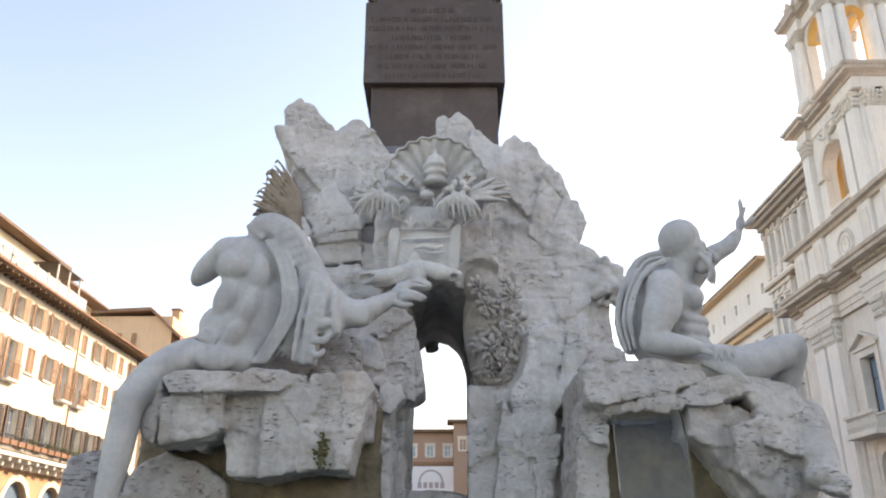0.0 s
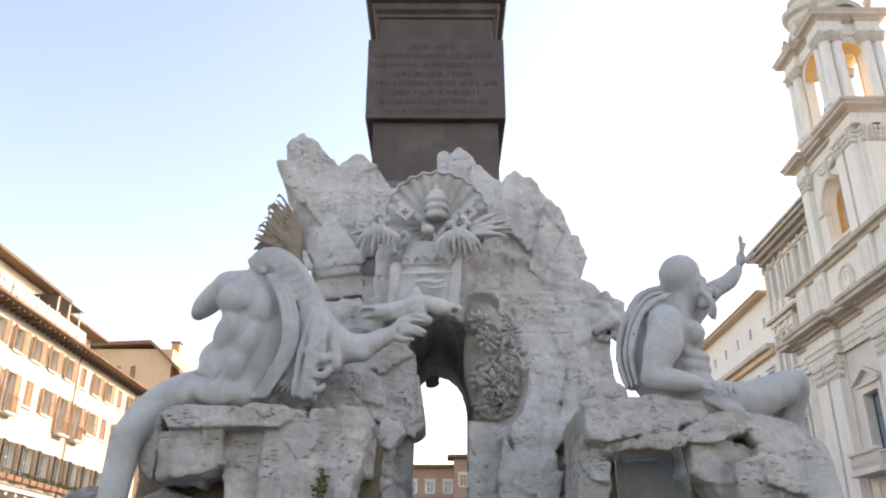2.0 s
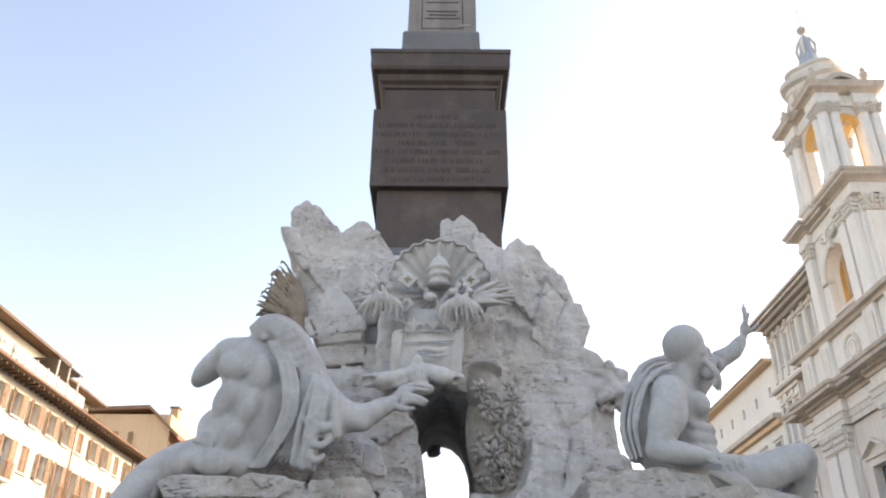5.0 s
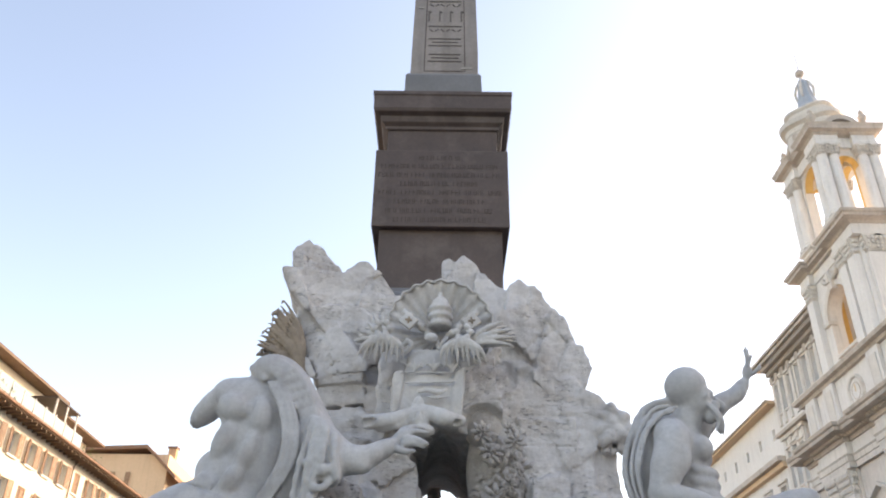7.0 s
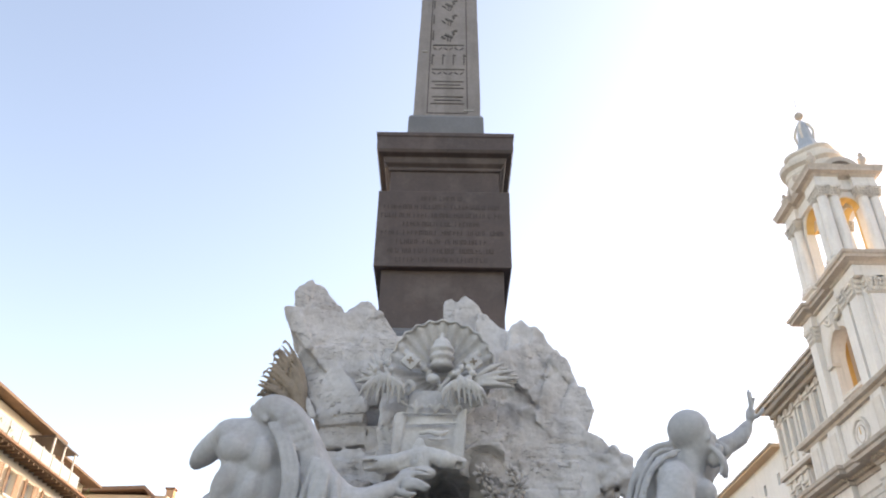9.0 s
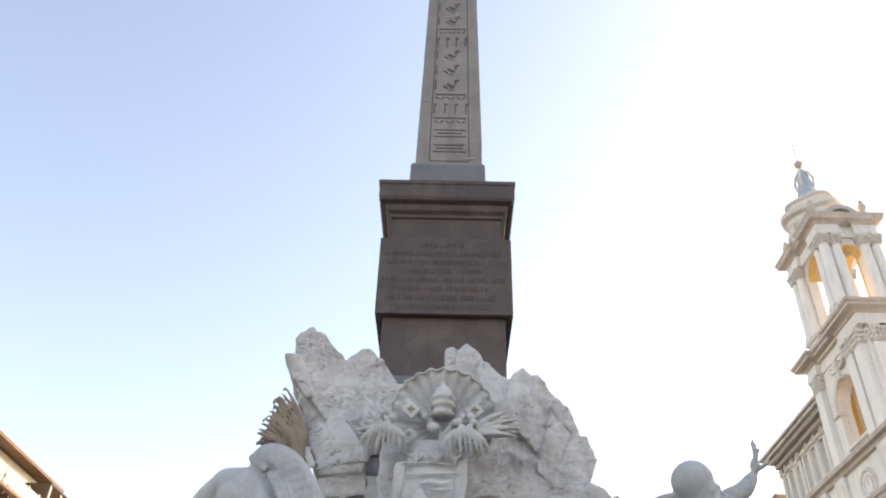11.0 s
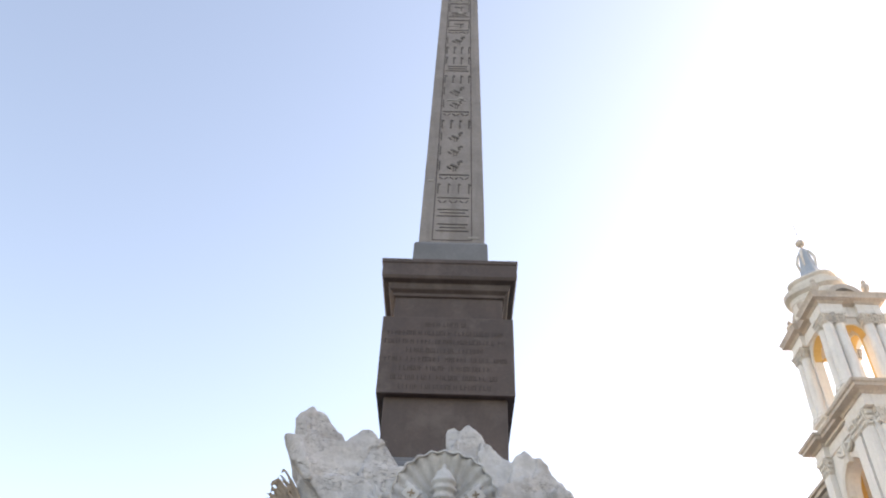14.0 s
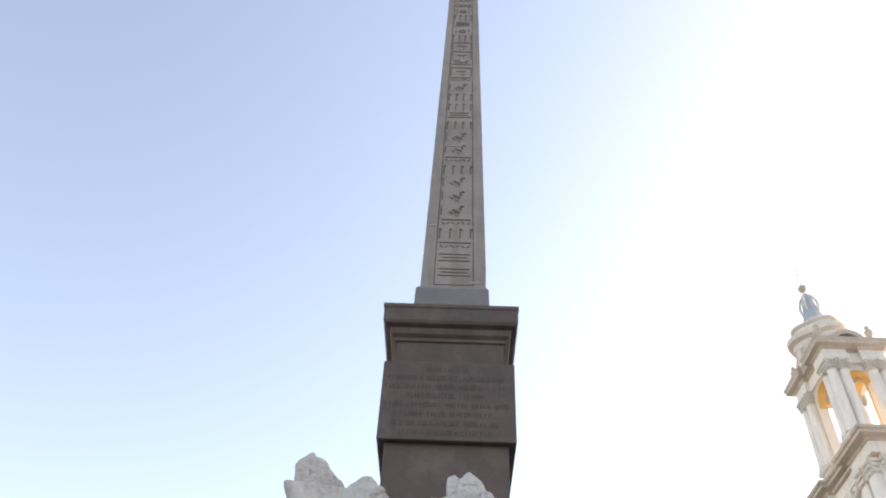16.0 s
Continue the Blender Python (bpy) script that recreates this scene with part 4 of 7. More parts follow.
    inner = [(lx0 - 0.25, ly1 + 0.25), (lx0 - 0.25, 51.5), (lx0 + 0.15, 51.5), (lx0 + 0.15, 48.7), (lx0 - 0.25, 48.7), (lx0 - 0.25, ly0 - 0.25), (28.2, ly0 - 0.25), (28.2, ly0 + 0.15), (29.6, ly0 + 0.15), (29.6, ly0 - 0.25), (lx1 + 0.25, ly0 - 0.25), (lx1 + 0.25, ly1 + 0.25)]
    belt([(-0.6, 30.9), (0.1, 30.9), (0.1, 31.2), (0.02, 31.25), (0.02, 32.1), (0.2, 32.2), (0.22, 32.4), (-0.6, 32.45)], M_CHURCH, "lantern_base", inner)
    part("lantern_floor", box(lx0, lx1, ly0, ly1, 30.9, 32.4), M_CHURCH, tw)
    # four piers, arches between them, paired columns at the corners
    sides = ((Matrix.Translation((lx0 + 0.25, 0, 0)) @ Matrix.Rotation(-math.pi / 2, 4, "Z"), -ly1 + 0.2, -ly0 - 0.2, (ly1 - ly0) / 2 - 1.35),
             (Matrix.Translation((lx1 - 0.95, 0, 0)) @ Matrix.Rotation(-math.pi / 2, 4, "Z"), -ly1 + 0.2, -ly0 - 0.2, (ly1 - ly0) / 2 - 1.35),
             (Matrix.Translation((0, ly0 + 0.25, 0)), lx0 + 0.96, lx1 - 0.96, (lx1 - lx0) / 2 - 1.05),
             (Matrix.Translation((0, ly1 - 0.95, 0)), lx0 + 0.96, lx1 - 0.96, (lx1 - lx0) / 2 - 1.05))
    for k, (m, a, b, half) in enumerate(sides):
        mid = (a + b) / 2
        part("lantern_arch", arch_panel(bmesh.new(), a, b, 32.42, 39.3, mid - half, mid + half, 32.42, 37.0, 0, 0.7, m=m), M_CHURCH_W, tw)
        part("arch_lining", arch_band(bmesh.new(), mid, 37.0, half - 0.05, half - 0.004, 0.12, 0.69, m=m), M_OCHRE, tw, "ochre plaster under the arch")
    part("lantern_vault", box(lx0 + 0.97, lx1 - 0.97, ly0 + 0.97, ly1 - 0.97, 38.6, 39.3), M_OCHRE, tw, "ochre plastered vault")
    for side in (-1, 1):
        part("lantern_lining", box(lx0 + 0.955, lx0 + 1.0, (ly0 + ly1) / 2 + side * 1.85 - 0.45, (ly0 + ly1) / 2 + side * 1.85 + 0.45, 32.45, 38.59), M_OCHRE, tw)
        part("lantern_lining", box(lx1 - 1.0, lx1 - 0.955, (ly0 + ly1) / 2 + side * 1.85 - 0.45, (ly0 + ly1) / 2 + side * 1.85 + 0.45, 32.45, 38.59), M_OCHRE, tw)
    shaft = [(0.52, 0), (0.52, 0.15), (0.44, 0.22), (0.48, 0.32), (0.40, 0.4), (0.40, 1.8), (0.34, 5.0), (0.38, 5.06)]
    for cx, cy in ((lx0, ly0 + 0.85), (lx0, ly0), (lx0 + 0.85, ly0), (lx0, ly1 - 0.85), (lx0, ly1), (lx1, ly0), (lx1 - 0.85, ly0), (lx1, ly1), (lx1 - 0.85, ly1), (lx1, ly1 - 0.85), (lx1, ly0 + 0.85), (lx0 + 0.85, ly1)):
        put("column", "lcol", lambda: lathe(shaft, 18), M_CHURCH_W, tw, pose(cx, cy, 32.45))
        put("capital", "lcap", lambda: capital(0.62, 0.62, 0.85), M_CHURCH, tw, pose(cx, cy, 37.5), "carved leafy capital")
    for cx, cy in ((lx0 + 0.35, ly0 + 0.35), (lx0 + 0.35, ly1 - 0.35), (lx1 - 0.35, ly0 + 0.35), (lx1 - 0.35, ly1 - 0.35)):
        put("pier", "lpier", lambda: box(-0.34, 0.34, -0.34, 0.34, 32.44, 38.3), M_CHURCH_W, tw, pose(cx, cy, 0))
    top = [(lx0 - 0.1, ly1 + 0.1), (lx0 - 0.1, 51.4), (lx0 + 0.25, 51.4), (lx0 + 0.25, 48.8), (lx0 - 0.1, 48.8), (lx0 - 0.1, ly0 - 0.1), (28.2, ly0 - 0.1), (28.2, ly0 + 0.25), (29.6, ly0 + 0.25), (29.6, ly0 - 0.1), (lx1 + 0.1, ly0 - 0.1), (lx1 + 0.1, ly1 + 0.1)]
    belt([(-0.5, 38.35), (0.22, 38.35), (0.24, 38.7), (0.2, 38.75), (0.2, 39.25), (-0.5, 39.27)], M_CHURCH_W, "upper_entablature", top)
    belt([(-0.7, 39.25), (0.25, 39.25), (0.35, 39.42), (0.7, 39.5), (0.72, 39.7), (0.84, 39.95), (-0.7, 40.05)], M_CORNICE, "upper_cornice", top)
    part("upper_deck", box(lx0, lx1, ly0, ly1, 39.3, 40.15), M_CHURCH, tw)
    for m, c, half in ((Matrix.Translation((lx0 - 0.1, 0, 0)) @ Matrix.Rotation(-math.pi / 2, 4, "Z"), -(ly0 + ly1) / 2, 1.7), (Matrix.Translation((0, ly0 - 0.1, 0)), (lx0 + lx1) / 2, 1.45)):
        part("curved_gable", arch_band(bmesh.new(), c, 39.6, half * 0.72, half, -0.35, 1.2, m=m), M_CORNICE, tw, "curved gable over the arch")
    # drum, concave lead spire, ball and rod
    centre = ((lx0 + lx1) / 2 - 0.2, (ly0 + ly1) / 2 + 0.2)
    wob = lambda a, r, z: r * (1 + 0.07 * math.cos(4 * a))
    q = part("drum", lathe([(2.1, 40.1), (2.1, 41.3), (2.17, 41.4), (2.17, 41.8), (2.5, 42.0), (2.55, 42.35), (1.8, 42.45), (1.8, 43.2), (2.0, 43.35), (2.0, 43.5)], 48, wave=wob), M_CHURCH, tw)
    q.matrix_local = pose(*centre, 0)
    q = part("spire", lathe([(1.6, 43.5), (1.2, 43.85), (0.85, 44.5), (0.62, 45.3), (0.48, 46.3), (0.40, 47.0), (0.22, 47.4)], 32, wave=lambda a, r, z: r * (1 + 0.05 * math.cos(8 * a))), M_LEAD, tw, "grey-blue lead spire")
    q.matrix_local = pose(*centre, 0)
    for k in range(4):
        a = math.pi / 4 + k * math.pi / 2
        b = bmesh.new()
        tube(b, [(0.66 * math.cos(a), 0.66 * math.sin(a), 45.3), (0.75 * math.cos(a), 0.75 * math.sin(a), 46.2), (0.52 * math.cos(a), 0.52 * math.sin(a), 46.9), (0.22 * math.cos(a), 0.22 * math.sin(a), 47.3)], [0.08, 0.13, 0.11, 0.07], 8)
        q = part("scroll", b, M_CHURCH, tw)
        q.matrix_local = pose(*centre, 0)
    q = part("ball", lathe([(0.06, 47.35), (0.10, 47.7)] + [(0.36 * math.sin(t), 48.05 - 0.36 * math.cos(t)) for t in np.linspace(0.35, 3.0, 10)] + [(0.04, 48.5)], 24), M_CORNICE, tw)
    q.matrix_local = pose(*centre, 0)
    q = part("rod", tube(bmesh.new(), [(0, 0, 48.4), (0, 0, 50.3)], 0.03, 6), M_IRON, tw)
    q.matrix_local = pose(*centre, 0)
    for cx, cy in ((lx0, ly0), (lx0, ly1), (lx1, ly0), (lx1, ly1)):
        put("urn", "urn", lambda: lathe([(0.25, 40.1), (0.25, 40.5), (0.12, 40.6), (0.3, 40.95), (0.33, 41.2), (0.15, 41.4), (0.2, 41.6), (0.05, 41.85)], 14), M_CORNICE, tw, pose(cx, cy, 0))
    return tw


build_tower()


# ---- the palace beyond the church ----
def build_palace():
    pa = thing("palace_block", "tall cream palace block with bracketed eaves, in shade", "palace", at=(27.54, 0, -1.1), rz=-90)
    pa.matrix_world = pa.matrix_world @ Matrix.Scale(1.08, 4)
    top = [(-51.0, 23.2, 0.75, 2.4), (-52.4, 23.2, 0.75, 2.4), (-53.9, 23.2, 0.75, 2.4), (-55.3, 23.2, 0.75, 2.4)]
    up = [(-56.9, 23.2, 0.6, 2.2), (-58.1, 23.2, 0.75, 2.4), (-59.2, 23.2, 0.6, 2.2)]
    mid = [(-56.9, 17.6, 0.65, 2.7), (-58.1, 17.6, 0.8, 2.9), (-59.2, 17.6, 0.65, 2.7)]
    low = [(-56.9, 10.6, 0.7, 3.2), (-58.1, 10.6, 0.7, 3.0), (-59.2, 10.6, 0.7, 3.0), (-56.9, 3.0, 0.8, 3.6), (-59.0, 3.0, 0.8, 3.6)]
    holes = [(u - w / 2, u + w / 2, z, z + h) for u, z, w, h in up + mid + low]
    part("wall", wall_with_holes(-60.0, -56.01, 0, 26.2, holes, 0.6), M_CHURCH_W, pa)
    part("upper_wall", wall_with_holes(-56.005, -49.4, 21.5, 26.2, [(u - w / 2, u + w / 2, z, z + h) for u, z, w, h in top], 0.6), M_CHURCH_W, pa)
    part("body", box(-59.98, -56.02, 1.2, 14, 0, 27.2), M_CHURCH_W, pa)
    part("upper_body", box(-56.015, -49.42, 1.2, 14, 21.5, 27.19), M_CHURCH_W, pa)
    for u, z, w, h in up + mid + low + top:
        add_window(pa, u, z, w, h, None, 0.16, depth=0.25, mat_trim=M_CHURCH)
    for u in (-50.3, -51.7, -53.1, -54.6):
        put("pilaster_strip", "pstrip3", lambda: box(-0.2, 0.2, -0.16, -0.003, 22.3, 26.15, 0.01), M_CHURCH, pa, pose(u, 0, 0))
        put("strip_capital", "pcap", lambda: box(-0.26, 0.26, -0.26, -0.003, 25.6, 26.17, 0.05), M_CORNICE, pa, pose(u, 0, 0))
    for u in (-56.3, -57.5, -58.7, -59.75):
        put("pilaster_strip", "pstrip", lambda: box(-0.2, 0.2, -0.16, -0.003, 22.3, 26.15, 0.01), M_CHURCH, pa, pose(u, 0, 0))
        put("pilaster_strip", "pstrip2", lambda: box(-0.2, 0.2, -0.14, -0.003, 12.0, 21.2, 0.01), M_CHURCH, pa, pose(u, 0, 0))
        put("strip_capital", "pcap", lambda: box(-0.26, 0.26, -0.26, -0.003, 25.6, 26.17, 0.05), M_CORNICE, pa, pose(u, 0, 0))
    part("string_course", box(-60.3, -49.4, -0.5, 0.3, 21.5, 21.75, 0.03), M_CORNICE, pa)
    part("string_course", box(-60.1, -56.0, -0.25, 0.3, 21.2, 21.495, 0.03), M_CHURCH, pa)
    part("string_course", box(-60.1, -56.0, -0.35, 0.3, 15.4, 15.8, 0.03), M_CHURCH, pa)
    for k in range(34):
        put("bracket", "pbracket", lambda: add_box(box(-0.08, 0.08, -0.85, -0.01, 26.55, 26.9, 0.03), -0.075, 0.075, -0.5, -0.01, 26.2, 26.545, 0.04), M_CORNICE, pa, pose(-59.8 + 0.31 * k, 0, 0))
    part("frieze", box(-60.0, -49.4, -0.004, 0.6, 26.2, 26.9), M_CHURCH, pa)
    part("eave_slab", box(-60.8, -49.4, -1.05, 1.2, 26.92, 27.18, 0.03), M_CORNICE, pa)
    part("roof_edge", box(-61.0, -49.4, -1.2, 14, 27.2, 27.42, 0.03), M_CORNICE, pa)
    wing = thing("palace_wing", "long lower cream palace wing with eaves line coloured as sunlit, in shade", "palace", at=(27.54, 0, -0.13), rz=-90)
    wing.matrix_world = wing.matrix_world @ Matrix.Scale(1.08, 4)
    rows = []
    for u in np.arange(-61.6, -111, -3.1):
        rows += [(u, 20.9, 0.55, 0.85), (u, 14.6, 1.1, 2.8), (u, 9.0, 1.1, 2.8), (u, 3.0, 1.2, 3.0)]
    holes = [(u - w / 2, u + w / 2, z, z + h) for u, z, w, h in rows]
    part("wall", wall_with_holes(-112, -60.02, 0, 23.3, holes, 0.6), M_CHURCH_W, wing)
    part("body", box(-111.9, -60.05, 1.2, 14, 0, 23.3), M_CHURCH_W, wing)
    for u, z, w, h in rows:
        add_window(wing, u, z, w, h, None, 0.2 if h > 1 else 0.0, depth=0.25, mat_trim=M_CHURCH, sill=h > 1)
    # peach here stands for the thin line of sunlight along the eaves
    part("eave_slab", box(-112, -60.05, -0.7, 1.0, 23.31, 23.6, 0.03), M_PEACH, wing, "eaves with the sunlight put into their peach colour")
    part("gutter", tube(bmesh.new(), [(-112, -0.78, 23.55), (-60.05, -0.78, 23.55)], 0.1, 8), M_CORNICE, wing)
    part("upper_cornice", box(-112, -60.05, -0.75, 0.3, 18.9, 19.3, 0.05), M_CORNICE, wing)
    part("upper_cornice_lower", box(-112, -60.05, -0.4, 0.3, 18.5, 18.895, 0.05), M_PEACH, wing)
    part("string_course", box(-112, -60.05, -0.3, 0.3, 12.9, 13.2, 0.03), M_CHURCH, wing)
    part("chimney", box(-66.2, -65.2, 3, 4, 23.3, 26.0, 0.05), M_CHURCH, wing)
    part("roof_room", box(-80, -68, 4, 10, 23.3, 26.0), M_CHURCH_W, wing)


build_palace()


def build_far_building():
    fb = thing("far_building", "orange plastered building with pale window frames closing the square", "building", at=(0, 120, 0))
    rows = [(x, z, 1.0, 1.5) for x in np.arange(-19.5, 20, 2.55) for z in (14.8,)] + [(x, 8.5, 1.2, 2.4) for x in np.arange(-19.5, 20, 2.55)] + [(x, 2.0, 1.4, 3.0) for x in np.arange(-19.5, 20, 2.55)]
    holes = [(u - w / 2, u + w / 2, z, z + h) for u, z, w, h in rows]
    part("wall", wall_with_holes(-22, 22, 0, 18.2, holes, 0.5), M_FAR, fb)
    part("body", box(-22, 22, 1.1, 12, 0, 18.2), M_TAN, fb)
    for u, z, w, h in rows:
        add_window(fb, u, z, w, h, None, 0.22, depth=0.2, mat_trim=M_FRAME)
    part("string_course", box(-22, 22, -0.2, 0.3, 13.55, 14.1), M_ROOF, fb)
    part("eave_slab", box(-22.6, 22.6, -0.8, 0.8, 18.2, 18.5), M_WOODEAVE, fb)
    part("roof", box(-22.6, 22.6, -0.8, 7, 0, 0.2, 0, Matrix.Translation((0, 0, 18.5)) @ Matrix.Rotation(0.1, 4, "X")), M_ROOF, fb)
    side = thing("corner_house", "warm plastered taller corner house with a brown roof edge", "house", at=(6.6, 117.5, 0))
    part("wall", box(-4.9, 12, 0, 2.2, 0, 19.2), M_FAR, side)
    part("roof", box(-5.8, 12.5, -0.8, 3, 19.25, 19.65, 0.05), M_WOODEAVE, side)
    for k in range(4):
        add_window(side, -3.6 + 2.6 * k, 15.4, 1.0, 1.6, None, 0.2, depth=-0.1, mat_trim=M_CREAM)
    ban = thing("banner", "large pale scaffold banner with a faint arched print", "banner", at=(-1.5, 119.2, 0))
    part("sheet", box(-3.9, 3.9, 0, 0.08, 3.0, 13.4, 0.02), M_BANNER, ban)
    part("print", arch_band(bmesh.new(), 0, 11.2, 1.5, 1.75, -0.02, 0.03), M_BANNER_PRINT, ban)
    for k in range(5):
        put("print_bar", "pbar", lambda: box(-0.28, 0.28, -0.02, 0.02, 10.4, 11.2), M_BANNER_PRINT, ban, pose(-1.6 + 0.8 * k, 0, 0))
    for k in (-3.95, 3.95):
        put("pole", "bpole", lambda: box(-0.06, 0.06, -0.06, 0.1, 0, 13.5), M_IRON, ban, pose(k, 0, 0))


build_far_building()


# ---- the fountain ----
def stone_relief(p):
    """Broken travertine: broad chiselled planes, level beds and small unevenness."""
    level = value_noise(p, (0.7, 0.7, 7.0), 3) + 0.5 * value_noise(p, (1.8, 1.8, 19.0), 11)
    beds = level * 0.030 + np.clip(1 - np.abs(level) / 0.035, 0, 1) * 0.030 * (value_noise(p, (0.8, 0.8, 0.8), 19) > -0.02)
    plane, gap = facets(p + value_noise(p, (1, 1, 1), 61)[:, None] * 0.3, (1.1, 1.1, 1.0))
    small, chip = facets(p, (3.2, 3.2, 2.6))
    crack = np.clip(1 - gap / 0.03, 0, 1) * 0.03 * (value_noise(p, (0.9, 0.9, 0.9), 71) > 0.05)
    return plane * 0.085 + small * 0.027 + crack + beds + value_noise(p, (7, 7, 12), 7) * 0.012


def fine_relief(p):
    beds = value_noise(p, (1.1, 1.1, 9.0), 5) * 0.022 + value_noise(p, (2.6, 2.6, 26.0), 13) * 0.018
    plane, gap = facets(p, (1.9, 1.9, 2.1))
    small, chip = facets(p, (5.5, 5.5, 7.0))
    return plane * 0.034 + small * 0.014 + np.clip(1 - gap / 0.04, 0, 1) * 0.020 + beds * 1.1 + value_noise(p, (12, 12, 18), 17) * 0.008


def build_rock(rock):
    # the far half: two legs and the vault under the obelisk
    c = Carving((-2.6, 12.3, 0.0), (2.6, 17.0, 7.9), 0.06)
    c.block((-1.25, 14.0, 2.6), (0.72, 2.2, 2.9), (0, 1, 0), 0.1)
    c.block((1.35, 14.0, 2.6), (0.85, 2.2, 2.9), (0, -1, 0), 0.1)
    c.block((-0.1, 14.0, 6.3), (1.25, 1.9, 1.2), (0, 0, 0), 0.1)
    c.rough(0.3, stone_relief)
    c.passage((10.5, 0.02, 0.33, 4.1, 5.1), (15.8, -0.05, 0.56, 4.75, 5.53))
    c.chain([(-0.16, 15.60, 5.56), (-0.13, 15.55, 5.41), (-0.21, 15.50, 5.32), (-0.05, 15.50, 5.33)], [0.12, 0.10, 0.08, 0.05], 0.02)
    c.mesh("rock_core", M_ROCK, rock, relax=0, crease=42)
    # the near half, with the two crags
    c = Carving((-3.0, 9.7, 0.9), (3.0, 12.7, 8.6), 0.0335)
    c.block((-1.15, 11.8, 2.6), (0.72, 1.0, 2.7), (0, 1, 0), 0.05)
    c.block((1.40, 11.9, 2.6), (0.85, 0.9, 2.8), (0, -1, 0), 0.05)
    c.block((-0.1, 12.0, 6.2), (1.25, 0.75, 1.2), (0, 0, 0), 0.05)
    c.block((-0.05, 11.15, 6.0), (0.85, 0.42, 0.95), (-6, 0, 0), 0.05)
    # left crag, leaning out: two peaks, a smooth face and a coursed flank
    c.slab([(-2.43, 8.17), (-2.21, 8.43), (-2.00, 8.32), (-1.66, 7.87), (-1.81, 7.14), (-2.33, 7.68)], 11.35, 12.0, 0.25, 0.1)
    c.slab([(-2.44, 8.14), (-2.29, 8.21), (-2.19, 7.78), (-2.30, 7.70), (-2.36, 7.88)], 11.3, 11.8, -0.3, 0.0)
    c.slab([(-2.49, 7.66), (-2.24, 7.63), (-1.52, 7.74), (-0.67, 7.13), (-0.64, 5.76), (-1.14, 5.85), (-2.35, 7.35)], 11.12, 12.3, 0.30, 0.06)
    c.slab([(-1.57, 7.78), (-1.41, 7.82), (-1.34, 7.97), (-1.22, 7.95), (-0.97, 7.70), (-0.63, 7.23), (-0.75, 6.34), (-1.52, 6.80)], 11.22, 12.3, 0.15, 0.1)
    c.slab([(-2.35, 7.34), (-1.99, 7.34), (-1.49, 6.66), (-1.08, 5.97), (-1.10, 5.78), (-1.81, 5.78), (-2.07, 6.57)], 11.02, 12.3, -0.28, 0.10)
    c.slab([(-1.82, 5.81), (-1.09, 5.90), (-1.05, 5.50), (-1.84, 5.47)], 10.98, 12.2, -0.16, 0.05)
    c.slab([(-1.83, 5.45), (-1.08, 5.48), (-1.07, 5.20), (-1.84, 5.18)], 10.92, 12.2, -0.18, 0.03)
    c.slab([(-1.83, 5.17), (-1.09, 5.19), (-0.92, 4.84), (-1.86, 4.80)], 10.88, 12.2, -0.14, 0.03)
    c.slab([(-1.13, 5.85), (-0.60, 5.85), (-0.15, 5.04), (-1.10, 4.88)], 11.02, 12.2, 0.20, 0.0)
    # right crag: a notched peak, a long slope and a knob
    c.slab([(-0.05, 8.07), (0.08, 8.13), (0.19, 8.01), (0.17, 7.67), (-0.03, 7.69)], 11.35, 12.0, 0.0, 0.05)
    c.slab([(0.16, 8.05), (0.29, 8.22), (0.47, 8.06), (0.88, 7.59), (0.61, 6.84), (0.05, 7.12), (0.01, 7.71)], 11.3, 12.2, 0.10, 0.12)
    c.slab([(0.44, 7.93), (0.61, 7.72), (1.00, 7.43), (1.73, 6.74), (1.57, 5.84), (0.42, 6.11)], 11.1, 12.4, 0.12, 0.14)
    c.slab([(0.95, 7.44), (1.14, 7.67), (1.43, 7.40), (1.80, 7.00), (1.99, 6.45), (1.48, 5.91), (0.85, 6.72)], 11.05, 12.4, 0.34, 0.10)
    c.slab([(1.57, 7.02), (1.79, 6.97), (1.98, 6.43), (2.13, 6.15), (2.02, 5.90), (1.82, 5.38), (1.23, 5.90)], 11.02, 12.3, 0.30, 0.05)
    c.slab([(0.50, 6.26), (1.47, 6.16), (1.93, 5.90), (2.07, 5.33), (2.10, 3.44), (0.76, 3.44)], 10.88, 12.3, 0.10, 0.10)
    c.slab([(1.00, 5.30), (1.83, 5.33), (1.87, 4.66), (1.12, 4.34)], 10.83, 12.3, 0.12, 0.04)
    c.slab([(1.96, 5.79), (2.27, 5.61), (2.42, 5.46), (2.33, 5.04), (1.99, 4.96)], 11, 11.7, 0.1, 0.0)
    knob = random.Random(21)
    for i in range(22):
        a = i * 2.4
        q = 0.03 + 0.022 * i ** 0.6
        c.lump((2.36 + 1.15 * q * math.cos(a), 10.92 + 0.10 * knob.random(), 5.16 + 1.9 * q * math.sin(a)), (0.05 + 0.05 * knob.random(), 0.10, 0.05 + 0.06 * knob.random()), (knob.uniform(0, 90), knob.uniform(0, 90), 0), 0.012)
    c.slab([(1.91, 4.28), (2.37, 4.32), (2.57, 4.02), (2.54, 3.64), (1.87, 3.64)], 10.75, 11.5, 0.1, 0.2)
    c.slab([(2.05, 5.22), (2.45, 5.12), (2.38, 4.76), (2.41, 4.08), (1.98, 4.01)], 11.05, 11.9, 0.2, 0.0)
    # shelves and broken ends on the slope
    c.slab([(0.85, 6.91), (1.20, 6.96), (1.43, 6.82), (1.05, 6.69)], 10.98, 11.6, 0.2, -0.3)
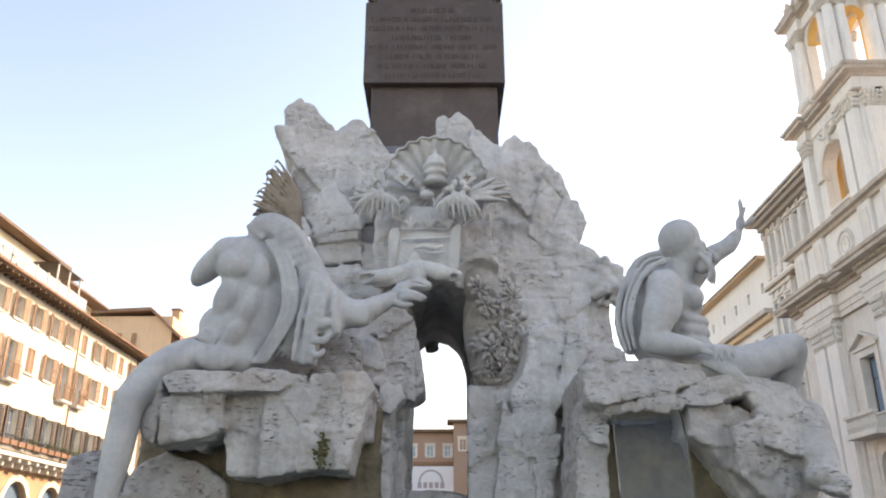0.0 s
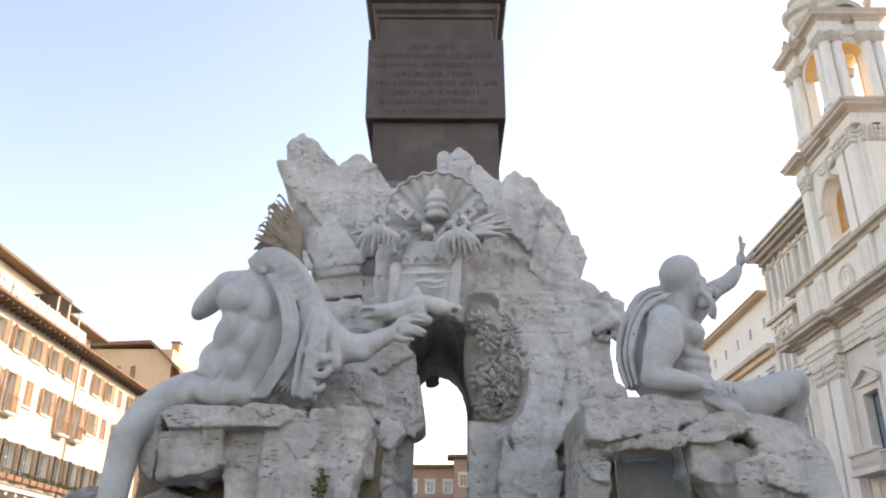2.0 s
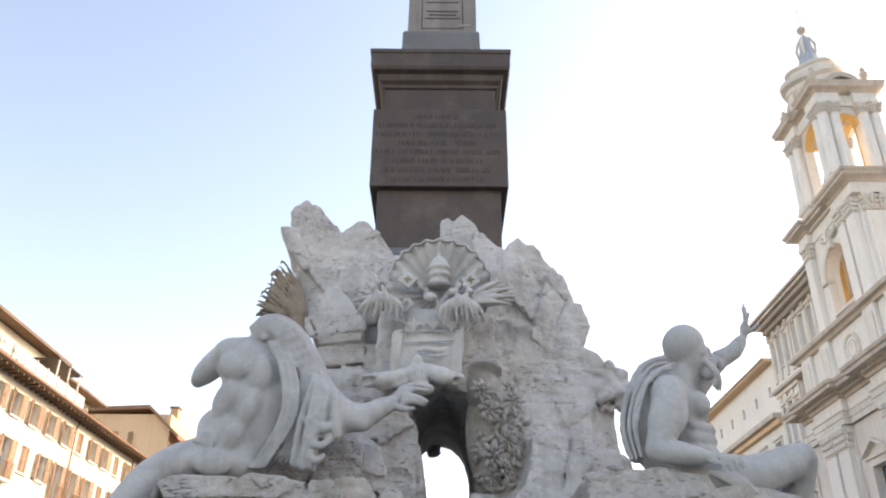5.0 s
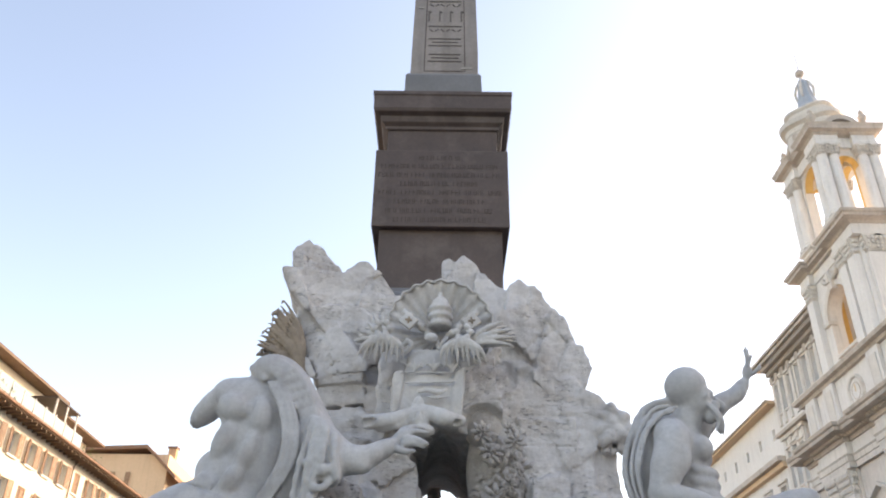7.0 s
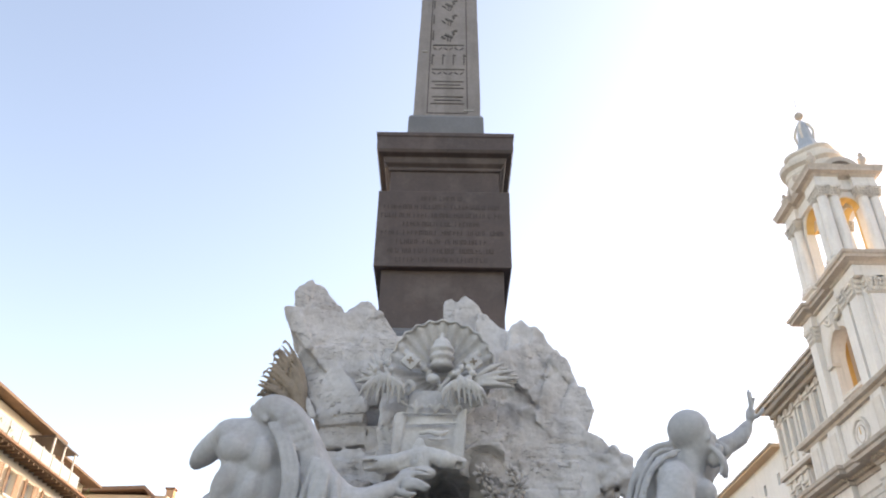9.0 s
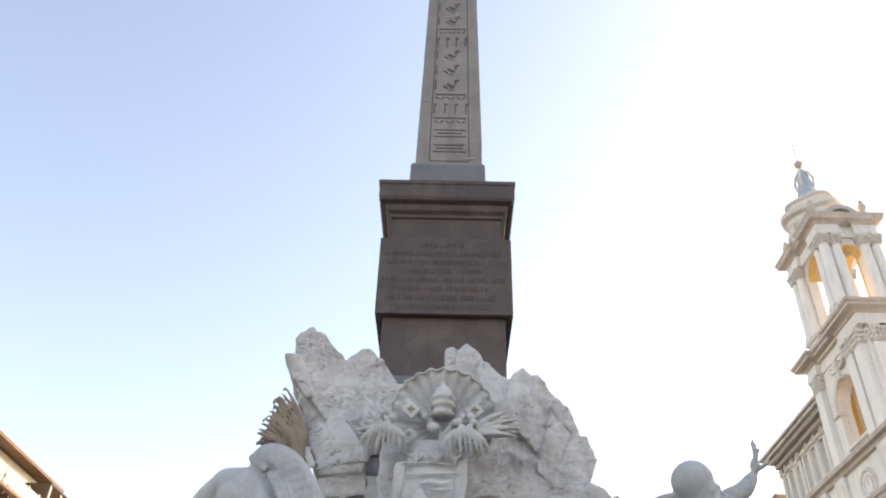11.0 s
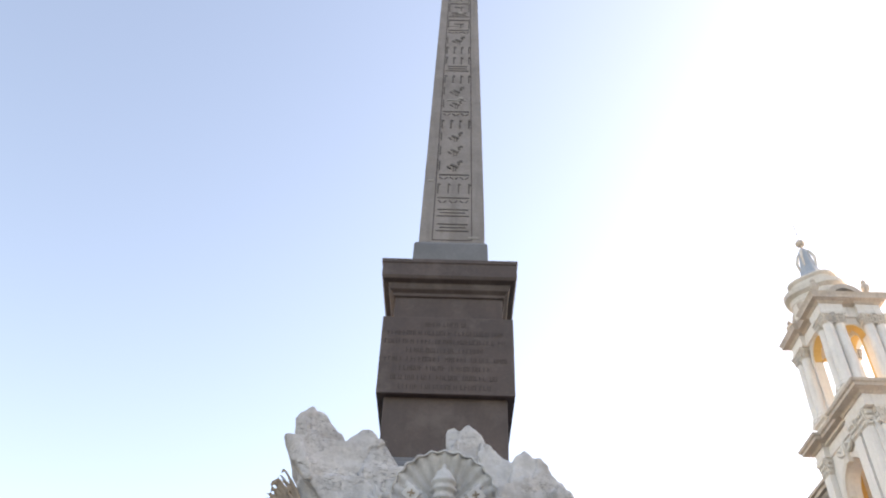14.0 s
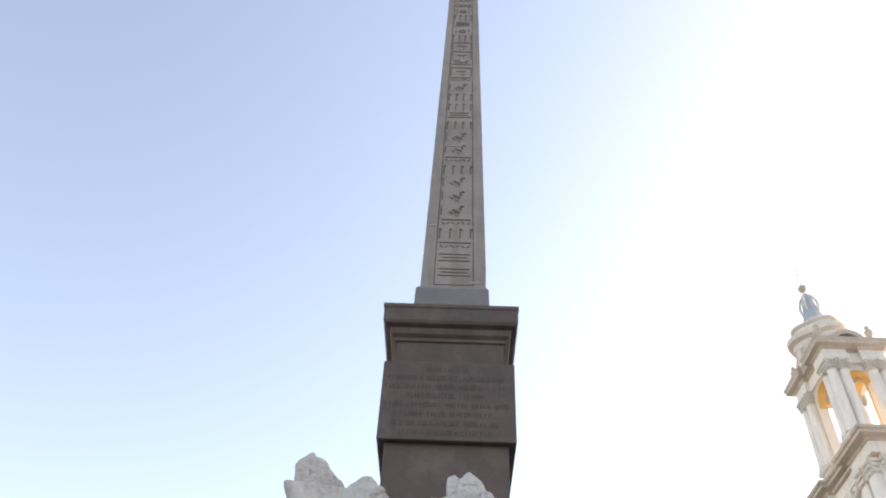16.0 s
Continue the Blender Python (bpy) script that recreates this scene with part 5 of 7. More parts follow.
    c.slab([(0.99, 6.08), (1.48, 6.14), (1.59, 5.95), (1.10, 5.86)], 10.92, 11.6, 0.1, -0.3)
    # long slabs leaning on the right leg
    c.slab([(1.39, 4.63), (2.08, 4.63), (2.00, 2.27), (0.86, 2.15), (0.90, 3.41)], 10.72, 12.0, 0.1, 0.06)
    c.slab([(1.09, 4.34), (1.38, 4.55), (1.74, 4.45), (1.49, 3.23), (1.29, 2.69), (1.01, 2.74), (0.92, 3.52)], 10.5, 11.4, 0.14, 0.10)
    c.slab([(1.63, 4.23), (1.85, 4.31), (1.92, 4.07), (1.66, 3.50), (1.46, 3.18), (1.40, 3.35)], 10.38, 11.4, -0.25, 0.10)
    c.slab([(1.31, 3.22), (1.52, 3.29), (1.42, 2.25), (1.18, 2.13), (1.16, 2.66)], 10.4, 11.2, 0.2, 0.05)
    c.slab([(1.79, 3.88), (2.21, 3.88), (2.08, 2.12), (1.59, 2.12), (1.61, 3.04)], 10.15, 11.4, 0.0, 0.05)
    c.slab([(0.82, 3.39), (1.01, 2.76), (1.29, 2.72), (1.37, 2.13), (0.64, 2.13), (0.74, 2.80)], 10.42, 11.4, 0.15, 0.06)
    c.slab([(0.40, 3.63), (0.86, 3.68), (0.80, 2.83), (0.74, 2.15), (0.35, 2.15), (0.35, 3.12)], 10.68, 11.6, 0.18, 0.03)
    c.slab([(0.31, 2.54), (0.51, 2.58), (0.75, 2.48), (0.74, 2.14), (0.28, 2.14)], 10.62, 11.4, 0.0, 0.0)
    # piled blocks against the left leg
    c.slab([(-0.92, 4.53), (-0.33, 4.63), (-0.22, 3.96), (-0.18, 3.56), (-0.31, 3.47), (-0.64, 3.56), (-0.94, 3.88)], 10.5, 11.6, 0.15, 0.08)
    c.slab([(-1.74, 4.32), (-0.94, 4.46), (-0.77, 4.06), (-0.63, 3.55), (-0.98, 3.68), (-1.77, 3.75)], 10.28, 11.4, -0.05, 0.30)
    c.slab([(-1.34, 4.86), (-0.59, 4.78), (-0.32, 4.54), (-0.72, 4.24), (-1.24, 4.39)], 10.42, 11.4, 0.1, 0.2)
    c.slab([(-0.99, 3.38), (-0.77, 3.46), (-0.57, 3.32), (-0.59, 2.25), (-0.79, 2.12), (-1.19, 2.12), (-1.05, 2.84)], 10.2, 11.5, 0.18, 0.04)
    c.slab([(-0.85, 3.49), (-0.50, 3.57), (-0.46, 3.44), (-0.61, 3.28), (-0.81, 3.34)], 10.05, 11.2, 0.2, 0.0)
    c.slab([(-0.95, 3.10), (-0.57, 3.07), (-0.53, 2.92), (-0.95, 2.93)], 10.16, 11.2, 0.2, 0.0)
    c.slab([(-0.67, 3.60), (-0.31, 3.56), (-0.33, 3.01), (-0.40, 2.86), (-0.40, 2.16), (-0.71, 2.16)], 10.95, 12.1, 1.3, 0.0)
    c.block((-1.5, 11.0, 2.4), (0.8, 0.7, 1.4), (0, 0, 0), 0.05)
    c.rough(0.24, stone_relief)
    for dx, dz, r in ((0.0, 0.0, 0.09), (0.10, -0.05, 0.07), (-0.10, 0.03, 0.07), (0.04, -0.12, 0.06), (-0.06, -0.10, 0.05)):
        c.lump((-0.75 + dx, 10.02, 2.86 + dz), (r, r, r * 0.8), k=0.02)
    # joints between the courses of the flank
    for a, b in (((-1.88, 10.90, 5.78), (-1.10, 11.10, 5.95)), ((-1.87, 10.85, 5.42), (-1.07, 11.05, 5.54)), ((-1.87, 10.82, 5.15), (-1.07, 11.00, 5.24)), ((-1.88, 10.95, 6.01), (-1.15, 11.10, 6.25)), ((0.80, 10.86, 5.33), (1.85, 10.94, 5.38)), ((-1.48, 11.00, 6.56), (-1.05, 11.20, 6.74))):
        c.limb(a, b, 0.012, 0.016, 0, cut=True)
    # the way through, and the niche beside it
    c.passage((10.5, 0.02, 0.33, 4.1, 5.1), (15.8, -0.05, 0.56, 4.75, 5.53))
    c.lump((0.70, 10.55, 4.50), (0.46, 0.50, 0.95), (0, -6, 0), cut=True)
    c.lump((0.55, 10.50, 5.12), (0.36, 0.42, 0.36), cut=True)
    c.lump((0.05, 10.50, 4.68), (0.40, 0.50, 0.50), cut=True)
    c.slab([(-0.66, 4.24), (-0.27, 4.29), (-0.22, 3.99), (-0.18, 3.60), (-0.32, 3.50), (-0.65, 3.54)], 10.62, 11.4, 0.25, 0.0)
    c.rough(0.08, lambda p: value_noise(p, (6, 6, 9), 23) * 0.016 + value_noise(p, (14, 14, 30), 27) * 0.008)
    c.mesh("rock_mass", M_ROCK, rock, relax=0, crease=40)
    c = Carving((-0.8, 10.6, 1.5), (0.8, 12.0, 2.7), 0.04)
    c.slab([(-0.64, 2.36), (-0.31, 2.39), (-0.13, 2.34), (0.09, 2.40), (0.38, 2.33), (0.37, 1.96), (-0.63, 1.96)], 11, 11.8, 0.0, 0.2)
    c.rough(0.2, fine_relief)
    c.mesh("sill_rock", M_ROCK, rock, relax=0, crease=42)


def build_left_ledge(rock):
    c = Carving((-4.4, 8.3, 1.2), (-0.55, 11.2, 4.3), 0.028)
    c.slab([(-2.98, 3.40), (-2.74, 3.49), (-1.82, 3.52), (-1.40, 3.47), (-1.72, 3.25), (-2.05, 3.27), (-2.88, 3.23)], 8.8, 10.2, 0.10, 0.25)
    c.slab([(-3.00, 3.20), (-2.32, 3.27), (-2.28, 2.85), (-2.98, 2.69)], 8.84, 10.0, 0.05, -0.10)
    c.slab([(-3.26, 3.29), (-3.04, 3.47), (-3.00, 3.21), (-3.05, 2.71), (-3.29, 2.86), (-3.25, 3.14)], 9, 10.0, -0.5, 0.0)
    c.slab([(-2.38, 3.31), (-1.85, 3.31), (-1.78, 2.37), (-2.27, 2.40), (-2.36, 2.88)], 9.04, 10.2, 0.0, -0.05)
    c.slab([(-1.90, 3.31), (-1.43, 3.50), (-1.34, 2.44), (-1.94, 2.36)], 8.94, 10.2, -0.12, -0.06)
    c.slab([(-1.43, 3.49), (-1.03, 3.50), (-0.97, 2.63), (-1.02, 2.42), (-1.37, 2.44)], 8.92, 10.2, 0.10, 0.0)
    c.slab([(-1.07, 3.51), (-0.80, 3.52), (-0.70, 3.35), (-0.88, 2.75), (-1.02, 2.45)], 8.98, 10.2, 0.7, 0.0)
    c.slab([(-1.12, 2.68), (-0.91, 2.77), (-0.95, 2.42), (-1.12, 2.41)], 8.9, 10.0, 0.2, 0.0)
    c.block((-1.5, 9.9, 3.1), (0.75, 0.5, 0.30), (0, 0, 0), 0.03)
    c.slab([(-2.24, 4.02), (-1.67, 4.38), (-0.96, 4.09), (-0.94, 3.62), (-2.28, 3.62)], 9.85, 10.6, 0.0, 0.2)
    # rocks under and behind the leg
    c.slab([(-3.47, 2.46), (-3.12, 2.73), (-2.82, 2.65), (-2.37, 2.38), (-2.31, 2.02), (-3.54, 2.02)], 9.45, 10.4, 0.1, 0.3)
    c.slab([(-3.47, 2.85), (-2.49, 2.92), (-2.41, 2.28), (-3.47, 2.35)], 9.75, 10.6, 0.0, 0.0)
    c.slab([(-2.76, 2.81), (-2.55, 2.86), (-2.61, 2.67), (-2.70, 2.70)], 9.3, 9.8, 0.0, 0.0)
    c.slab([(-4.50, 2.51), (-4.31, 2.74), (-4.04, 2.81), (-3.75, 2.11), (-4.66, 2.11)], 9.9, 10.8, 0.3, 0.3)
    c.rough(0.16, fine_relief)
    c.mesh("left_rock_ledge", M_LEDGE, rock, "pitted pale travertine ledge of broken slabs", relax=0, crease=40)


def build_right_ledge(rock):
    c = Carving((1.2, 8.2, 1.2), (4.8, 11.0, 4.0), 0.028)
    c.slab([(1.54, 3.52), (1.76, 3.62), (2.50, 3.66), (2.90, 3.54), (2.95, 3.41), (2.58, 3.26), (1.75, 3.07), (1.59, 3.12)], 8.85, 10.4, 0.05, 0.22)
    c.slab([(1.73, 3.07), (2.08, 3.17), (2.57, 3.24), (2.68, 3.12), (2.60, 3.02), (1.84, 3.00)], 8.84, 10.0, 0.0, 0.0)
    c.slab([(1.76, 3.30), (3.01, 3.39), (3.23, 3.24), (3.09, 3.09), (1.86, 3.04)], 8.98, 10.0, 0.1, 0.0)
    c.slab([(1.56, 3.27), (1.89, 3.12), (1.81, 2.01), (1.45, 2.01)], 9.15, 10.4, 0.05, 0.0)
    c.slab([(1.55, 2.91), (1.85, 2.93), (1.83, 2.70), (1.66, 2.74), (1.58, 2.81)], 9.05, 9.9, -0.2, 0.0)
    c.slab([(2.56, 3.22), (2.92, 3.42), (3.23, 3.47), (3.49, 3.29), (3.13, 3.14), (2.67, 3.09)], 8.9, 10.2, 0.1, 0.2)
    c.slab([(2.69, 3.13), (3.18, 3.17), (3.48, 3.05), (3.48, 2.64), (2.87, 2.70), (2.66, 2.78)], 9, 10.2, 0.25, 0.05)
    c.slab([(3.20, 3.44), (3.46, 3.53), (3.89, 3.37), (4.06, 3.10), (3.94, 2.97), (3.46, 3.06)], 9, 10.2, 0.15, 0.2)
    c.slab([(3.42, 3.08), (3.95, 2.98), (4.05, 2.75), (3.86, 2.58), (3.46, 2.69)], 8.96, 10.2, 0.2, 0.1)
    c.slab([(3.14, 2.88), (3.52, 3.00), (3.90, 2.64), (3.95, 2.23), (3.68, 2.01), (3.14, 2.41)], 9.02, 10.2, 0.35, -0.1)
    c.slab([(2.80, 2.82), (3.41, 2.78), (3.73, 2.01), (3.37, 2.01), (2.98, 2.66)], 9.15, 10.2, 0.2, -0.3)
    c.slab([(3.56, 2.65), (4.05, 2.65), (4.14, 2.35), (3.95, 2.01), (3.59, 2.01)], 9.1, 10.2, 0.3, 0.0)
    c.rough(0.16, fine_relief)
    # the head of a beast that leans out below
    c.chain([(4.10, 9.25, 3.04), (4.08, 9.05, 2.70), (4.08, 8.95, 2.41)], [0.20, 0.16, 0.15], 0.08)
    c.lump((4.05, 8.90, 2.34), (0.23, 0.2, 0.13), (0, 14, 0), 0.06)
    c.lump((4.15, 8.80, 2.28), (0.11, 0.13, 0.07), (0, 10, 0), 0.04)
    c.lump((4.01, 8.75, 2.40), (0.07, 0.06, 0.06), k=0.03)
    c.lump((4.08, 8.80, 2.20), (0.15, 0.13, 0.05), (0, 14, 0), 0.03)
    c.rough(0.06, lambda p: value_noise(p, (9, 9, 9), 31) * 0.02)
    c.mesh("right_rock_ledge", M_LEDGE, rock, "pitted pale travertine ledge with a beast's head", relax=0, crease=40)


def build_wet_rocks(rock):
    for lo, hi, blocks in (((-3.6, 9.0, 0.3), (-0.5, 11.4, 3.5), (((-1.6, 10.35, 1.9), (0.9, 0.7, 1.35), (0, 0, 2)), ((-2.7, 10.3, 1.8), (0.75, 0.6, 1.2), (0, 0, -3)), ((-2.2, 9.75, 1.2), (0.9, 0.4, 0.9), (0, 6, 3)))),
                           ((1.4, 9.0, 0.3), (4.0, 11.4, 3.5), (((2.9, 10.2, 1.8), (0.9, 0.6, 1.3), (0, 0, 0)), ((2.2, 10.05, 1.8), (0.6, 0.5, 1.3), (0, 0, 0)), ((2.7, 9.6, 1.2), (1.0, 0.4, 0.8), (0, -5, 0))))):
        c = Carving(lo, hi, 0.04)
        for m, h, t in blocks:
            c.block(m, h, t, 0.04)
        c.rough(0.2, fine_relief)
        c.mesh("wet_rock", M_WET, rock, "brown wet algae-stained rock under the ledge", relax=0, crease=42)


def build_foliage():
    c = Carving((0.15, 10.2, 3.3), (1.5, 11.5, 5.5), 0.019)
    r = random.Random(12)
    c.lump((0.79, 11.05, 4.48), (0.46, 0.30, 0.95), (0, -4, 0), 0.02)
    c.lump((0.57, 10.95, 5.15), (0.26, 0.26, 0.30), k=0.02)
    for i in range(95):
        a, q = r.uniform(0, 6.28), math.sqrt(r.random())
        x, z = 0.78 + 0.34 * q * math.cos(a) + 0.10 * q * math.sin(a), 4.36 + 0.78 * q * math.sin(a)
        y = 10.78 + 0.20 * q * q + r.uniform(-0.07, 0.05)
        c.lump((x, y, z), (r.uniform(0.04, 0.10), 0.07, r.uniform(0.04, 0.10)), (r.uniform(0, 90), r.uniform(0, 90), 0), 0.008)
        b = r.uniform(0, 6.28)
        c.chain([(x, y - 0.05, z), (x + 0.07 * math.cos(b), y - 0.12, z + 0.07 * math.sin(b)), (x + 0.14 * math.cos(b + 0.5), y - 0.08, z + 0.14 * math.sin(b + 0.5))], [0.026, 0.034, 0.010], 0.004)
    ob = c.mesh("carved_foliage", M_FOLI, relax=0)
    return tagged(ob, "grey carved leaves and fruit filling the rock niche", "carving")


def build_hooded_statue():
    c = Carving((-4.35, 8.5, 1.5), (0.05, 10.3, 5.75), 0.0195)
    # the leaning back, waist and hips
    c.lump((-2.30, 9.40, 4.91), (0.43, 0.30, 0.34), (0, 20, 0), 0.06)
    c.lump((-1.91, 9.42, 4.86), (0.36, 0.28, 0.36), (0, -10, 0), 0.08)
    c.lump((-2.20, 9.40, 4.46), (0.45, 0.31, 0.42), (0, 24, 0), 0.08)
    c.lump((-2.06, 9.42, 4.19), (0.36, 0.30, 0.46), (0, 30, 0), 0.08)
    c.lump((-2.43, 9.38, 4.04), (0.41, 0.30, 0.34), (0, 34, 0), 0.08)
    c.lump((-2.51, 9.36, 3.75), (0.55, 0.34, 0.22), (0, 10, 0), 0.08)
    c.lump((-2.91, 9.30, 3.69), (0.46, 0.30, 0.24), (0, -24, 0), 0.08)
    c.lump((-2.22, 9.38, 3.79), (0.28, 0.26, 0.22), (0, 20, 0), 0.06)
    c.lump((-1.84, 9.42, 4.36), (0.19, 0.26, 0.48), (0, 12, 0), 0.08)
    c.lump((-1.96, 9.42, 3.95), (0.22, 0.26, 0.26), (0, 40, 0), 0.08)
    # near leg: thigh, knee and hanging shin
    c.chain([(-2.96, 9.28, 3.64), (-3.20, 9.14, 3.47), (-3.37, 9.00, 3.20)], [0.24, 0.20, 0.155], 0.08)
    c.chain([(-3.38, 9.00, 3.20), (-3.41, 8.98, 2.92), (-3.43, 8.98, 2.63), (-3.47, 8.98, 2.34), (-3.51, 8.98, 2.03)], [0.155, 0.145, 0.145, 0.120, 0.09], 0.05)
    c.lump((-3.38, 9.04, 2.83), (0.10, 0.14, 0.26), (0, 12, 0), 0.06)
    c.lump((-3.42, 8.92, 3.20), (0.09, 0.09, 0.11), k=0.05)
    c.lump((-3.22, 9.16, 3.33), (0.16, 0.16, 0.13), (0, -40, 0), 0.06)
    # shoulder and the bent arm going away
    c.lump((-2.57, 9.36, 5.04), (0.18, 0.22, 0.20), (0, 30, 0), 0.06)
    c.chain([(-2.61, 9.38, 5.02), (-2.77, 9.46, 4.93), (-2.89, 9.52, 4.83)], [0.16, 0.145, 0.125], 0.04)
    c.lump((-2.95, 9.54, 4.77), (0.075, 0.12, 0.09), (0, 30, 0), 0.05)
    # planes and muscles of the back
    c.lump((-2.42, 9.13, 4.81), (0.20, 0.12, 0.17), (0, 24, 0), 0.045)
    c.lump((-2.52, 9.20, 4.98), (0.13, 0.09, 0.12), (0, 20, 0), 0.05)
    c.lump((-2.10, 9.13, 4.71), (0.14, 0.12, 0.22), (0, -6, 0), 0.045)
    c.lump((-2.48, 9.15, 4.42), (0.13, 0.11, 0.24), (0, 20, 0), 0.045)
    c.lump((-2.20, 9.12, 4.28), (0.12, 0.11, 0.26), (0, 22, 0), 0.045)
    c.lump((-2.33, 9.10, 3.97), (0.11, 0.105, 0.18), (0, 30, 0), 0.045)
    c.lump((-2.59, 9.12, 3.91), (0.16, 0.08, 0.10), (0, 40, 0), 0.06)
    c.lump((-2.52, 9.06, 3.67), (0.22, 0.10, 0.14), (0, 12, 0), 0.06)
    c.lump((-2.95, 9.04, 3.62), (0.22, 0.09, 0.12), (0, -28, 0), 0.06)
    c.chain([(-2.17, 9.05, 4.98), (-2.20, 9.05, 4.63), (-2.30, 9.07, 4.29), (-2.41, 9.06, 4.02), (-2.53, 9.06, 3.81)], [0.012, 0.026, 0.026, 0.022, 0.012], cut=True)
    c.chain([(-2.83, 9.16, 3.94), (-2.64, 9.04, 3.85), (-2.39, 9.02, 3.80), (-2.20, 9.05, 3.85)], [0.010, 0.020, 0.020, 0.010], cut=True)
    c.chain([(-2.60, 9.16, 4.81), (-2.65, 9.14, 4.66), (-2.60, 9.14, 4.51)], [0.008, 0.014, 0.008], cut=True)
    c.chain([(-2.15, 9.04, 3.60), (-2.11, 9.04, 3.74), (-2.01, 9.06, 3.87)], [0.014, 0.012, 0.006], cut=True)
    c.chain([(-3.08, 9.08, 3.64), (-3.22, 9.00, 3.47), (-3.32, 8.96, 3.27)], [0.006, 0.010, 0.006], cut=True)
    # stretched arm and hand
    c.chain([(-1.55, 9.34, 4.67), (-1.31, 9.22, 4.37), (-1.08, 9.14, 4.21)], [0.22, 0.20, 0.165], 0.05)
    c.chain([(-1.08, 9.14, 4.21), (-0.87, 9.14, 4.23), (-0.58, 9.22, 4.41)], [0.165, 0.135, 0.085], 0.04)
    c.lump((-0.92, 9.10, 4.13), (0.13, 0.11, 0.08), (0, 10, 0), 0.05)
    c.lump((-0.45, 9.26, 4.52), (0.14, 0.09, 0.085), (0, -30, 0), 0.04)
    for a, b, d in (((-0.47, 9.28, 4.60), (-0.35, 9.30, 4.65), (-0.20, 9.32, 4.65)), ((-0.42, 9.22, 4.52), (-0.32, 9.22, 4.58), (-0.17, 9.24, 4.57)), ((-0.41, 9.18, 4.47), (-0.30, 9.16, 4.47), (-0.16, 9.16, 4.41)), ((-0.43, 9.18, 4.42), (-0.33, 9.16, 4.42), (-0.20, 9.18, 4.38))):
        c.chain([a, b, d], [0.042, 0.036, 0.022], 0.012)
    c.chain([(-0.51, 9.20, 4.36), (-0.41, 9.16, 4.32), (-0.31, 9.15, 4.33)], [0.045, 0.036, 0.022], 0.012)
    # hood over the head, drawn tight and falling to the shoulder
    c.lump((-2.06, 9.40, 5.33), (0.28, 0.28, 0.235), (0, 8, 0), 0.05)
    c.lump((-1.89, 9.40, 5.20), (0.30, 0.27, 0.22), (0, 52, 0), 0.06)
    c.chain([(-1.94, 9.40, 5.35), (-1.77, 9.40, 5.17), (-1.59, 9.38, 4.89), (-1.46, 9.34, 4.66)], [0.17, 0.175, 0.16, 0.15], 0.05)
    c.limb((-2.31, 9.30, 5.36), (-2.11, 9.16, 5.17), 0.045, 0.035, 0.03)
    c.chain([(-2.32, 9.28, 5.26), (-2.17, 9.12, 5.14), (-2.04, 9.10, 5.11)], [0.016, 0.022, 0.012], cut=True)
    for i in range(4):
        a = i / 3
        c.chain([(-2.18 + 0.20 * a, 9.20, 5.36 + 0.06 * a), (-1.96 + 0.20 * a, 9.13, 5.20 + 0.08 * a), (-1.76 + 0.20 * a, 9.13, 4.92 + 0.07 * a), (-1.60 + 0.16 * a, 9.14, 4.66 + 0.05 * a)], [0.014, 0.024, 0.026, 0.02], 0.05)
    # sash: a flat band of cloth across the back with two hems
    for i, r in enumerate((0.040, 0.030, 0.042, 0.030, 0.036)):
        q = 0.036 * i
        c.chain([(-2.06 + 0.9 * q, 9.13, 5.12), (-1.88 + q, 9.07 + 0.02 * (i % 2), 4.82), (-1.78 + q, 9.05 + 0.03 * (i % 2), 4.46), (-1.82 + q, 9.07 + 0.03 * (i % 2), 4.10), (-2.09 + q, 9.12, 3.64)], [r * 0.5, r * 0.8, r * 0.9, r * 0.9, r * 0.6], 0.018)
    for i in range(4):
        q = 0.075 * i
        c.chain([(-1.62 + 0.5 * q, 9.14 + 0.3 * q, 4.74), (-1.62 + 0.8 * q, 9.12 + 0.4 * q, 4.40), (-1.66 + 0.7 * q, 9.14 + 0.4 * q, 4.08), (-1.86 + 0.8 * q, 9.18 + 0.4 * q, 3.72)], [0.02, 0.032, 0.03, 0.02], 0.03)
    c.chain([(-2.09, 9.11, 5.06), (-1.935, 9.06, 4.80), (-1.84, 9.04, 4.46), (-1.88, 9.05, 4.10), (-2.14, 9.10, 3.66)], [0.008, 0.016, 0.018, 0.018, 0.012], cut=True)
    c.chain([(-1.66, 9.10, 4.76), (-1.58, 9.06, 4.44), (-1.62, 9.08, 4.12), (-1.88, 9.12, 3.68)], [0.010, 0.024, 0.024, 0.014], cut=True)
    # cloth hanging over the arm: a tall panel, a short panel and rolled folds between
    c.slab([(-1.52, 4.71), (-1.33, 4.65), (-1.35, 3.87), (-1.37, 3.58), (-1.65, 3.62), (-1.59, 4.24)], 8.985, 9.24, -0.12, 0.0, 0.03, 0.04)
    c.slab([(-1.44, 4.62), (-1.15, 4.45), (-1.09, 3.99), (-1.18, 3.89), (-1.38, 3.93)], 8.945, 9.20, 0.1, 0.0, 0.03, 0.05)
